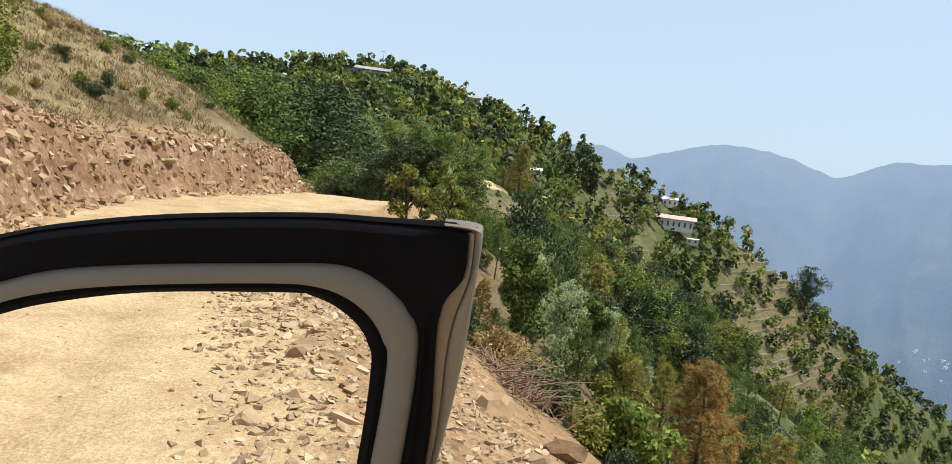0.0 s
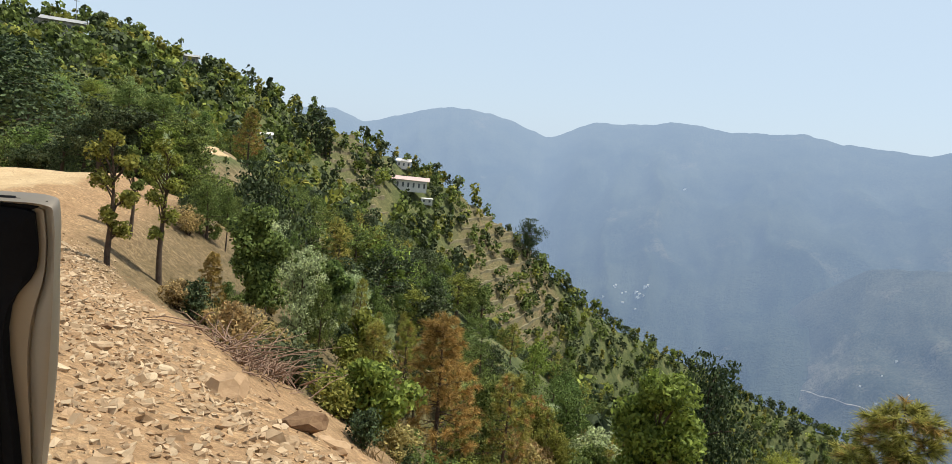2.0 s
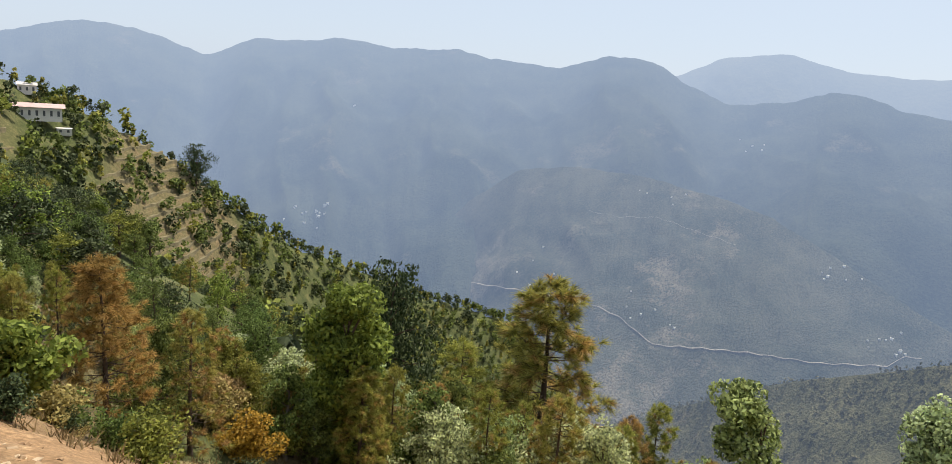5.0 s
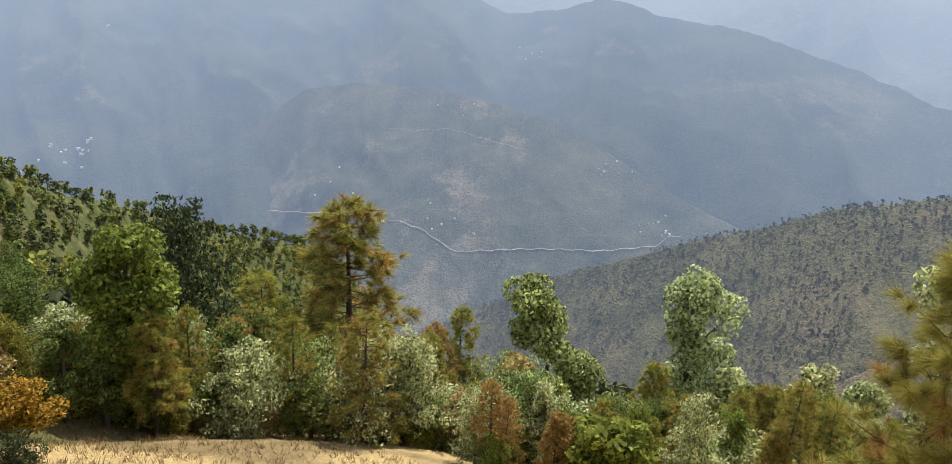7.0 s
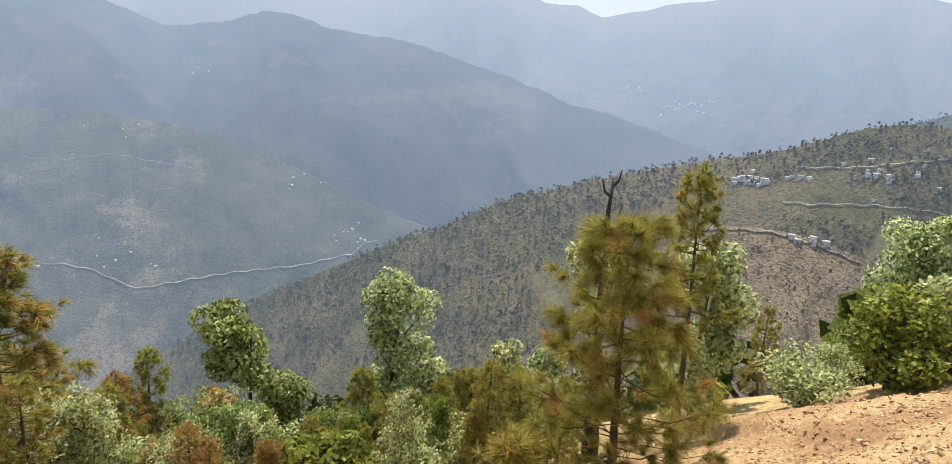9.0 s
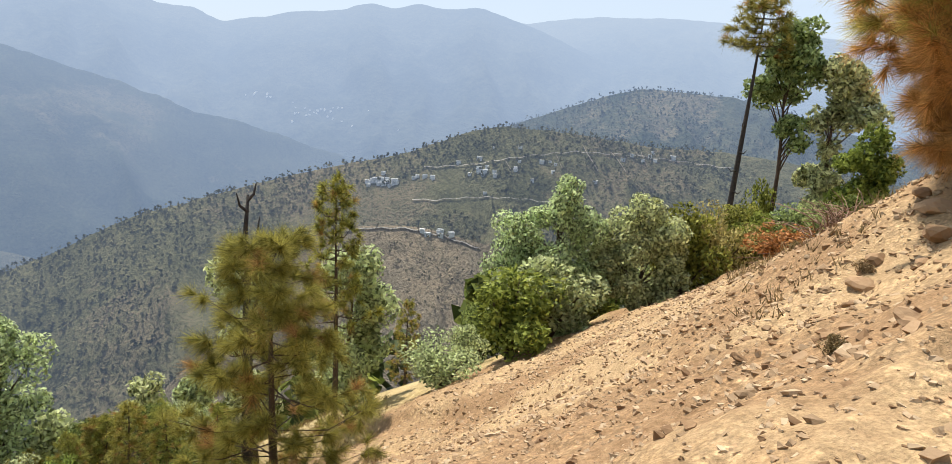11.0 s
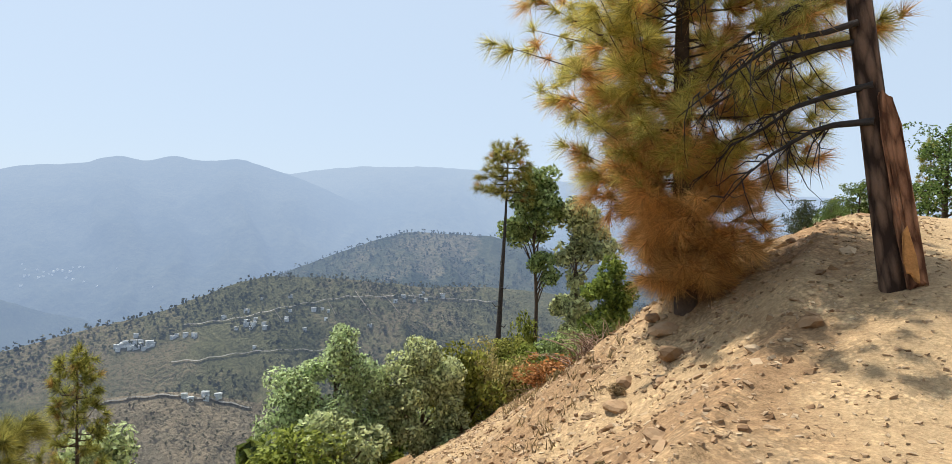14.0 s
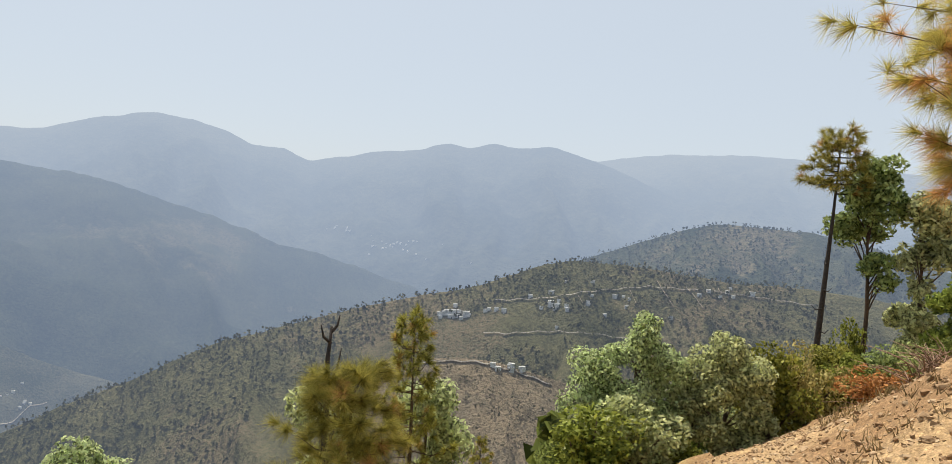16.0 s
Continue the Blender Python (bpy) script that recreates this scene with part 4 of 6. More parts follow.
for k in range(46):
    a, r = radians(fill.uniform(-2, 28)), fill.uniform(32, 70)
    x, y = r * math.sin(a), r * math.cos(a)
    if float(road_frame(np.array([x]), np.array([y]))[0][0]) < 9:
        continue
    plant((BROAD, OAK, BROAD, SLENDER)[k % 4], k, x, y, min(fill.uniform(2.6, 5.0), upto(x, y, -5.5 - 0.36 * math.degrees(a))), 0.9, L_BROAD, fill.choice((M_LEAF, M_LEAF_DARK, M_LEAF)), group=NEAR)
for k in range(46):
    y = fill.uniform(8, 24)
    x = -5.2 + fill.uniform(4.6, 9.5) + (0.9 if y < 12 else 0)
    plant(BUSH, k, x, y, fill.uniform(0.3, 1.0), fill.uniform(0.8, 1.5), "low half-dry scrub at the slope's edge", fill.choice((M_LEAF_DARK, M_LEAF_BROWN, M_LEAF_OLIVE, M_LEAF_BROWN, M_LEAF)), group="scrub at the slope's edge")
for k in range(110):
    a, r = radians(fill.uniform(20, 68)), fill.uniform(20.0, 28.0)
    x, y = r * math.sin(a), r * math.cos(a)
    h = min(roof(x, y), fill.uniform(1.1, 2.6))
    if h > 0.7:
        plant(BUSH if h < 1.9 else BROAD, k, x, y, h, fill.uniform(0.9, 1.25), "leafy green undergrowth on the slope", fill.choice((M_LEAF, M_LEAF_OLIVE, M_LEAF_PALE, M_LEAF_BROWN, M_LEAF_BROWN, M_LEAF_OLIVE)), group=NEAR)
for k in range(26):
    a, r = radians(fill.uniform(22, 70)), fill.uniform(20.0, 30.0)
    x, y = r * math.sin(a), r * math.cos(a)
    h = min(roof(x, y) + 0.5, fill.uniform(2.0, 4.5))
    if h > 1.2:
        plant(PINE, k, x, y, h, fill.uniform(1.0, 1.3), L_DRY, (M_NEEDLE_DRY, None)[k % 2], group=NEAR)
# the front row that hides the trunks behind it
for k in range(70):
    a, r = radians(fill.uniform(66, 99)), fill.uniform(15.5, 24)
    x, y = r * math.sin(a), r * math.cos(a)
    if math.hypot(x - 12, y + 2.75) < 2.2 or roof(x, y) < 0.8 or open_grass(x, y):
        continue
    kind = fill.random()
    if kind < (0.55 if math.degrees(a) < 80 else 0.35):
        plant(PINE, k, x, y, min(roof(x, y), fill.uniform(1.8, 3.4)), 1.05, L_DRY if math.degrees(a) < 76 else "small bright green young pine", M_NEEDLE_DRY if math.degrees(a) < 76 else None, group=NEAR)
    elif kind < 0.65:
        plant(BUSH, k, x, y, min(roof(x, y), fill.uniform(1.2, 2.2)), fill.uniform(0.8, 1.1), "leafy undergrowth on the slope", fill.choice((M_LEAF_SILVER, M_LEAF_BRIGHT, M_LEAF, M_LEAF_SILVER)), group=NEAR)
    else:
        plant(BROAD, k, x, y, min(roof(x, y), fill.uniform(1.8, 3.4)), fill.uniform(0.65, 0.9), L_BROAD, fill.choice((M_LEAF, M_LEAF_SILVER, M_LEAF_BRIGHT)), group=NEAR)
# thin trees on the near side of the hollow
for k in range(46):
    az, r = fill.uniform(-3, 17), fill.uniform(15, 34)
    x, y = r * math.sin(radians(az)), r * math.cos(radians(az))
    if float(road_frame(np.array([x]), np.array([y]))[0][0]) < 5.6:
        continue
    h = min(5.5, upto(x, y, -4.2 - 0.62 * max(az, 0) + fill.uniform(-2.0, 0.8)))
    plant((SLENDER, BROAD, SLENDER, PINE)[k % 4], k, x, y, h, fill.uniform(0.7, 1.0), ("slender tree with sparse leaves", L_BROAD, "slender tree with sparse leaves", L_PINE)[k % 4], (M_LEAF, M_LEAF_SILVER, M_LEAF_SILVER, None)[k % 4], group="trees in the hollow below the road")
plant(PINE, 2, 16.12, 10.7, 4.34, 1.15, "young pine with brown and green needles", None, group=NEAR)
plant(PINE, 1, 23.29, 12.38, 5.09, 1.0, "pine with sparse brown needles", M_NEEDLE_DRY, group=NEAR)
plant(PINE, 0, 22.16, 3.46, 4.17, 1.0, "small bright green young pine", None, group=NEAR)
plant(PINE, 2, 17.35, 1.68, 2.28, 1.1, "small bright green young pine", None, group=NEAR)
plant(PINE, 1, 20.44, -0.15, 3.53, 0.9, "small bright green young pine", None, group=NEAR)
plant(PINE, 0, 0.31, 15.61, 1.54, 0.9, "small half-dry pine on the dry slope", M_NEEDLE_DRY, group=NEAR)
# beyond the crest of the road behind
BACK = "trees beyond the road's crest"
plant(BROAD, 0, 8.9, -46.0, 6.5, 1.1, L_BROAD, group=BACK)
plant(PINE, 1, 10.3, -49.3, 6.6, 0.9, L_PINE, group=BACK)
plant(BROAD, 1, 12.2, -43.0, 3.2, 1.4, L_BROAD, group=BACK)
plant(OAK, 1, 13.6, -38.1, 3.0, 0.75, L_OAK, M_LEAF_DARK, group=BACK)
plant(BROAD, 2, 2.0, -31.5, 4.0, 1.1, L_BROAD, group=BACK)
plant(BROAD, 1, 2.4, -37.0, 5.2, 1.2, L_BROAD, group=BACK)
plant(BUSH, 0, 4.0, -41.0, 2.6, 1.3, "leafy green bush beside the road", M_LEAF, group=BACK)
plant(BUSH, 1, 0.2, -29.5, 2.2, 1.2, "leafy green bush beside the road", M_LEAF, group=BACK)
plant(SLENDER, 0, -1.5, -36.0, 9.0, 1.0, "tall thin tree above the bank", M_LEAF, group=BACK)
plant(SLENDER, 1, 1.0, -44.0, 9.5, 1.0, "tall thin tree above the bank", M_LEAF, group=BACK)
plant(BROAD, 0, -3.0, -24.5, 6.0, 0.8, L_BROAD, group=BACK)
for k in range(44):
    az, r = 160.5 + 0.4 * k, 39 + fill.uniform(0, 20)
    x, y = r * math.sin(radians(az)), r * math.cos(radians(az))
    if abs(float(road_frame(np.array([x]), np.array([y]))[0][0])) < 2.6:
        continue
    h = min(7.0, upto(x, y, float(np.interp(az, [160, 162, 166, 169, 172, 178], [2.2, 3.0, 3.8, 5.6, 6.8, 7.6])) + fill.uniform(-1.5, 0.5)))
    plant((BROAD, PINE, BROAD, BUSH)[k % 4], k, x, y, h, fill.uniform(0.8, 1.2), (L_BROAD, L_PINE, L_BROAD, "leafy green bush beside the road")[k % 4], (M_LEAF, None, M_LEAF_SILVER, M_LEAF)[k % 4], group=BACK)
for k, (x, y, h) in enumerate(((19.0, -12.6, 2.4), (18.4, -15.4, 2.3), (17.4, -17.8, 2.2), (16.4, -18.6, 2.0), (16.2, -17.0, 1.7), (20.6, -11.6, 2.6), (17.6, -13.8, 1.6))):
    plant(BUSH, k, x, y, h, 1.15, "dense oak bush with pale green leaves", (M_LEAF_SILVER, M_LEAF, M_LEAF_OLIVE, M_LEAF_BROWN)[k % 4], group=NEAR)
# forward, below the road and in the hollow
HOLLOW = "trees in the hollow below the road"
plant(SLENDER, 1, -1.0, 22.0, upto(-1.0, 22.0, -1.2), 0.65, "slender tree with sparse leaves", M_LEAF_SILVER, group=HOLLOW)
plant(BROAD, 1, 0.2, 21.0, upto(0.2, 21.0, -4.5), 0.9, L_BROAD, group=HOLLOW)
plant(OAK, 1, 3.5, 46.0, upto(3.5, 46.0, -3.2), 0.65, L_OAK, M_LEAF_DARK, group=HOLLOW)
plant(OAK, 0, 15.2, 67.5, 6.0, 1.05, "round yellow-green tree in the hollow", M_LEAF_OLIVE, group=HOLLOW)
plant(OAK, 1, 7.4, 51.3, 6.0, 0.9, L_OAK, M_LEAF_DARK, group=HOLLOW)
plant(BROAD, 0, 9.8, 50.0, 6.0, 1.0, L_BROAD, group=HOLLOW)
plant(BUSH, 0, 0.0, 14.2, 0.9, 1.0, "low dark bush at the slope's edge", M_LEAF_DARK, group=HOLLOW)
plant(PINE, 0, 4.6, 87.0, 7.2, 1.0, "dark pine beside the far bend of the road", group=HOLLOW)
for k in range(40):
    az, r = fill.uniform(-3, 9), fill.uniform(55, 100)
    x, y = r * math.sin(radians(az)), r * math.cos(radians(az))
    if float(road_frame(np.array([x]), np.array([y]))[0][0]) < 4.0:
        continue
    plant(BROAD, k, x, y, min(fill.uniform(3.0, 5.5), upto(x, y, -3.4 - 0.2 * max(az, 0))), fill.uniform(1.0, 1.4), L_BROAD, fill.choice((M_LEAF, M_LEAF_DARK, M_LEAF)), group=HOLLOW)


def stand(ob, x, y, turn, group):
    """Sets a tree on the ground at x, y."""
    ob.matrix_basis = pose(x, y, z_at(x, y) - 0.05, 0, 0, turn)
    return tagged(ob, group=group)


# the trees that stand out, one by one
stand(clump_tree("broadleaf_tree", 6.53, [(0, 0.87, 0.15, 0.12), (-0.08, 0.70, 0.17, 0.14), (0.09, 0.68, 0.15, 0.14), (0, 0.50, 0.17, 0.13), (-0.04, 0.34, 0.14, 0.12), (0.05, 0.20, 0.15, 0.11), (0, 0.08, 0.12, 0.07)], 20250, 0.168, 201, M_LEAF_BRIGHT, "tall dense tree with fresh bright green leaves"), 12.97, 16.59, -38, NEAR)
stand(clump_tree("broadleaf_tree", 7.38, [(-0.10, 0.86, 0.15, 0.13), (-0.05, 0.70, 0.17, 0.14), (0.12, 0.50, 0.15, 0.12), (0.20, 0.36, 0.16, 0.14), (0.12, 0.18, 0.20, 0.13), (-0.08, 0.14, 0.16, 0.1)], 16200, 0.19, 202, M_LEAF_PALE, "leafy green tree with a leaning forked crown"), 23.23, 7.5, -72, NEAR)
stand(clump_tree("broadleaf_tree", 8.95, [(-0.02, 0.90, 0.12, 0.09), (0.03, 0.81, 0.15, 0.10), (-0.06, 0.72, 0.10, 0.07), (0.05, 0.60, 0.13, 0.10), (-0.03, 0.46, 0.14, 0.1), (0.02, 0.28, 0.15, 0.12)], 12150, 0.19, 203, M_LEAF_SILVER, "slim pale green tree with an open crown"), 27.27, 3.03, -84, NEAR)
stand(clump_tree("broadleaf_tree", 5.01, [(0, 0.82, 0.2, 0.15), (-0.05, 0.55, 0.25, 0.2), (0.1, 0.3, 0.25, 0.2)], 6750, 0.224, 204, M_LEAF_SILVER, "grey-green tree with small pale leaves"), 27.4, 1.42, -87, NEAR)
stand(clump_tree("broadleaf_tree", 6.15, [(0, 0.88, 0.12, 0.11), (-0.05, 0.65, 0.18, 0.16), (0.05, 0.4, 0.2, 0.18), (0, 0.2, 0.2, 0.15)], 8100, 0.224, 205, M_LEAF_SILVER, "grey-green tree with small pale leaves"), 30.39, -1.74, -93, NEAR)
stand(clump_tree("broadleaf_tree", 4.64, [(0, 0.85, 0.16, 0.13), (-0.08, 0.6, 0.2, 0.16), (0.06, 0.35, 0.22, 0.18)], 8100, 0.224, 206, M_LEAF_SILVER, "grey-green tree with small pale leaves"), 30.24, -3.48, -97, NEAR)
stand(clump_tree("broadleaf_tree", 3.65, [(0.05, 0.85, 0.14, 0.13), (-0.08, 0.62, 0.2, 0.16), (0.1, 0.4, 0.22, 0.18), (-0.1, 0.25, 0.2, 0.15)], 8100, 0.146, 207, M_LEAF_BROWN, "half-dry tree with pale brown-green leaves"), 19.05, 7.29, -69, NEAR)
stand(clump_tree("broadleaf_tree", 2.11, [(-0.1, 0.75, 0.3, 0.2), (0.25, 0.7, 0.3, 0.22), (0, 0.4, 0.5, 0.3)], 3510, 0.213, 208, M_LEAF_BRIGHT, "bush with long fresh leaves"), 15.08, 3.24, -78, NEAR)
stand(clump_tree("broadleaf_tree", 6.29, [(-0.05, 0.90, 0.12, 0.09), (0.04, 0.78, 0.12, 0.08), (-0.02, 0.64, 0.12, 0.09), (0, 0.4, 0.12, 0.12)], 6750, 0.157, 209, M_LEAF_SILVER, "slim grey-green tree beside a dead trunk"), 18.31, -3.6, -101, NEAR)
stand(clump_tree("broadleaf_tree", 4.93, [(0, 0.86, 0.2, 0.13), (0.12, 0.66, 0.18, 0.14), (0.05, 0.42, 0.2, 0.15), (0, 0.2, 0.2, 0.15)], 8100, 0.157, 210, M_LEAF_SILVER, "grey-green tree with small pale leaves"), 18.16, -6.12, -109, NEAR)
stand(clump_tree("broadleaf_tree", 5.12, [(0.05, 0.90, 0.10, 0.08), (0.0, 0.78, 0.16, 0.10), (-0.18, 0.66, 0.17, 0.12), (0.14, 0.66, 0.16, 0.13), (-0.26, 0.48, 0.14, 0.13), (-0.02, 0.48, 0.22, 0.15), (0.2, 0.45, 0.17, 0.15), (-0.12, 0.28, 0.25, 0.13), (0.14, 0.26, 0.22, 0.14), (0, 0.1, 0.3, 0.08)], 35100, 0.118, 211, M_LEAF_SILVER, "round grey-green oak with small pale leaves"), 16.66, -11.55, -125, NEAR)
stand(clump_tree("broadleaf_tree", 3.25, [(0.0, 0.88, 0.17, 0.12), (-0.2, 0.72, 0.18, 0.16), (0.2, 0.70, 0.18, 0.16), (-0.28, 0.45, 0.2, 0.2), (0.02, 0.48, 0.25, 0.2), (0.28, 0.42, 0.18, 0.18), (-0.1, 0.18, 0.32, 0.14), (0.2, 0.16, 0.25, 0.12)], 27000, 0.118, 212, M_LEAF_SILVER, "grey-green oak bush with small pale leaves"), 15.29, -13.57, -132, NEAR)
stand(clump_tree("broadleaf_tree", 10.8, [(0.02, 0.93, 0.09, 0.06), (-0.04, 0.85, 0.11, 0.07), (0.06, 0.80, 0.10, 0.07), (-0.03, 0.72, 0.12, 0.06), (0.04, 0.58, 0.07, 0.06), (0.06, 0.52, 0.05, 0.03)], 8775, 0.213, 213, M_LEAF_PALE, "slender half-bare tree with a dark stem", trunk_r=0.11), 21.35, -25.93, -141, NEAR)
stand(clump_tree("broadleaf_tree", 8.24, [(-0.02, 0.92, 0.13, 0.08), (0.04, 0.82, 0.16, 0.10), (0.12, 0.72, 0.12, 0.07), (-0.04, 0.68, 0.1, 0.07), (0.0, 0.53, 0.07, 0.07), (-0.03, 0.38, 0.13, 0.10), (0.02, 0.24, 0.12, 0.1)], 10125, 0.213, 214, M_LEAF_SILVER, "slender tree with dense green leaves", trunk_r=0.10), 19.78, -27.12, -144, NEAR)
stand(clump_tree("broadleaf_tree", 4.1, [(-0.02, 0.85, 0.14, 0.13), (-0.1, 0.62, 0.2, 0.16), (0.12, 0.55, 0.2, 0.18), (0, 0.3, 0.3, 0.2)], 8100, 0.179, 215, M_LEAF_BRIGHT, "leafy green young tree on the slope"), 16.24, -24.69, -147, NEAR)
stand(clump_tree("broadleaf_tree", 2.98, [(0.02, 0.9, 0.12, 0.09), (-0.06, 0.75, 0.17, 0.13), (0.09, 0.68, 0.16, 0.13), (-0.03, 0.52, 0.19, 0.13), (0.06, 0.36, 0.16, 0.12)], 12150, 0.095, 216, M_LEAF, "dense dark green young tree on the slope"), 1.2, 16.08, -4, HOLLOW)
stand(clump_tree("broadleaf_tree", 3.05, [(-0.02, 0.94, 0.06, 0.05), (0.05, 0.86, 0.07, 0.05), (-0.06, 0.78, 0.07, 0.05), (0.06, 0.68, 0.07, 0.05), (-0.05, 0.60, 0.07, 0.05), (0.03, 0.48, 0.06, 0.05), (-0.04, 0.36, 0.06, 0.04)], 2600, 0.075, 217, M_LEAF_OLIVE, "slender tree with sparse leaves and a dark stem"), -0.67, 15.59, 2, HOLLOW)
stand(clump_tree("broadleaf_tree", 2.31, [(0, 0.94, 0.08, 0.05), (-0.09, 0.84, 0.08, 0.06), (0.09, 0.76, 0.09, 0.06), (-0.07, 0.64, 0.09, 0.06), (0.08, 0.52, 0.09, 0.06), (-0.04, 0.40, 0.08, 0.05), (0.06, 0.28, 0.09, 0.05)], 2600, 0.075, 218, M_LEAF_OLIVE, "slender tree with yellow-green leaves"), -1.34, 13.03, 6, HOLLOW)
stand(clump_tree("broadleaf_tree", 1.99, [(0, 0.93, 0.06, 0.05), (0.05, 0.82, 0.07, 0.05), (-0.05, 0.70, 0.07, 0.05), (0.04, 0.58, 0.07, 0.05), (-0.03, 0.44, 0.07, 0.05)], 2600, 0.075, 219, M_LEAF, "slender tree with sparse leaves and a dark stem"), -1.37, 17.05, 5, HOLLOW)
stand(clump_tree("broadleaf_tree", 2.58, [(0, 0.88, 0.16, 0.1), (-0.06, 0.7, 0.18, 0.14), (0.08, 0.55, 0.18, 0.14)], 5400, 0.101, 220, M_LEAF_OLIVE, "young tree with yellow-green leaves"), 3.62, 15.73, -13, HOLLOW)
stand(clump_tree("broadleaf_tree", 1.21, [(0, 0.82, 0.34, 0.16), (-0.35, 0.6, 0.28, 0.2), (0.32, 0.58, 0.28, 0.2), (0, 0.5, 0.35, 0.22), (0.1, 0.25, 0.3, 0.15)], 5670, 0.095, 221, M_LEAF_BRIGHT, "bright drooping young tree"), 2.5, 9.83, -14, HOLLOW)
stand(clump_tree("broadleaf_tree", 2.39, [(0, 0.9, 0.1, 0.08), (0.04, 0.72, 0.13, 0.1), (-0.05, 0.55, 0.13, 0.1), (0.03, 0.36, 0.13, 0.1)], 4860, 0.112, 222, M_LEAF, "slender tree with sparse leaves and a dark stem"), 2.78, 17.92, -9, HOLLOW)
stand(clump_tree("broadleaf_tree", 2.39, [(0, 0.9, 0.12, 0.08), (0.06, 0.72, 0.15, 0.12), (-0.05, 0.5, 0.15, 0.12), (0.03, 0.3, 0.13, 0.1)], 5670, 0.123, 223, M_LEAF, "slender tree with pale green leaves"), 3.8, 20.79, -10, HOLLOW)
# above the bank
BANK = "trees above the cut bank"
for k, (x, y, el, wide, label, mat) in enumerate(((-20.2, 52.0, 3.2, 1.5, L_FRESH, M_LEAF_BRIGHT), (-18.0, 58.5, 2.6, 1.6, L_FRESH, M_LEAF_BRIGHT), (-14.5, 60.0, 3.7, 1.5, L_OAK, M_LEAF_DARK),
                                               (-19.4, 47.0, 2.0, 1.1, L_OAK, M_LEAF_DARK), (-18.8, 42.0, 2.2, 1.2, L_FRESH, M_LEAF_OLIVE), (-18.0, 55.0, 3.9, 1.3, L_BROAD, M_LEAF))):
    plant((BROAD, OAK)[k % 3 == 2], k, x, y, upto(x, y, el), wide, label, mat, group=BANK)
# the thicket behind the bank, no higher than the far hilltop behind it
thick = random.Random(88)
for k in range(95):
    a, r = thick.uniform(-29, -4), thick.uniform(29, 66)
    x, y = r * math.sin(radians(a)), r * math.cos(radians(a))
    lat, _, yy = road_frame(np.array([x]), np.array([y]))
    if lat[0] > -4.6 or yy[0] < 27:
        continue
    h = min(thick.uniform(3.0, 6.0), upto(x, y, float(np.interp(a, [-29, -21, -17, -11, -5], [5.4, 3.6, 3.4, 2.6, 1.6]))))
    plant((BROAD, BROAD, OAK)[k % 3], k, x, y, h, thick.uniform(1.0, 1.5), L_BROAD, thick.choice((M_LEAF, M_LEAF_BRIGHT, M_LEAF_PALE, M_LEAF, M_LEAF_BRIGHT)), group=BANK)
for k in range(70):
    a, r = thick.uniform(-13, 3), thick.uniform(25, 75)
    x, y = r * math.sin(radians(a)), r * math.cos(radians(a))
    lat = float(road_frame(np.array([x]), np.array([y]))[0][0])
    if lat < 3.4:
        continue
    plant((BROAD, BROAD, OAK)[k % 3], k, x, y, min(thick.uniform(3.0, 5.5), upto(x, y, -1.4 - 0.3 * max(a + 4, 0) - (1.6 if a > -3.5 else 0) + thick.uniform(-1.5, 0.5))), thick.uniform(0.9, 1.2), L_BROAD, thick.choice((M_LEAF, M_LEAF_DARK, M_LEAF_BRIGHT, M_LEAF)), group=HOLLOW)
for k in range(150):
    a, r = thick.uniform(-13, 6), thick.uniform(42, 125)
    x, y = r * math.sin(radians(a)), r * math.cos(radians(a))
    lat = float(road_frame(np.array([x]), np.array([y]))[0][0])
    if lat > -3.6:
        continue
    plant(BROAD, k, x, y, min(thick.uniform(2.6, 5.2), upto(x, y, -3.2 if a > -3 and r < 86 else 2.5)), thick.uniform(1.0, 1.4), L_BROAD, thick.choice((M_LEAF, M_LEAF_PALE, M_LEAF, M_LEAF_BRIGHT)), group=BANK)
for k in range(26):
    a, r = -12.5 + 0.46 * k, 30.5 + 2.6 * (k % 3) + thick.uniform(0, 1.5)
    x, y = r * math.sin(radians(a)), r * math.cos(radians(a))
    if float(road_frame(np.array([x]), np.array([y]))[0][0]) > 2.4:
        plant((BROAD, BROAD, BUSH)[k % 3], k, x, y, upto(x, y, (1.0, 0.0, -2.6)[k % 3] - 0.12 * (a + 12.5) + thick.uniform(-1.0, 0.6)), thick.uniform(1.0, 1.3), (L_BROAD, L_BROAD, "leafy green bush beside the road")[k % 3], thick.choice((M_LEAF, M_LEAF_BRIGHT, M_LEAF_DARK)), group=HOLLOW)
plant(BROAD, 1, -12.2, 33.5, 3.0, 1.2, L_FRESH, M_LEAF_OLIVE, group=BANK)
plant(BROAD, 2, -15.5, 30.6, 3.8, 1.25, L_FRESH, M_LEAF_BRIGHT, group=BANK)
plant(BROAD, 1, -19.4, 31.0, 3.4, 1.4, L_FRESH, M_LEAF_BRIGHT, group=BANK)
plant(BROAD, 0, -14.7, 35.0, 3.5, 1.2, L_FRESH, M_LEAF_BRIGHT, group=BANK)
plant(BROAD, 2, -22.5, 32.0, 4.0, 1.3, L_BROAD, group=BANK)
for k in range(70):
    y = fill.uniform(9, 25)
    x = -5.9 - fill.uniform(2.9, 11.0)
    plant(BUSH, k, x, y, fill.uniform(0.15, 0.45), fill.uniform(0.9, 1.8), "small half-dry shrub on the bank", fill.choice((M_LEAF_BROWN, M_LEAF_OLIVE, M_LEAF_DARK, M_LEAF_BROWN)), group="small shrubs on the dry bank")
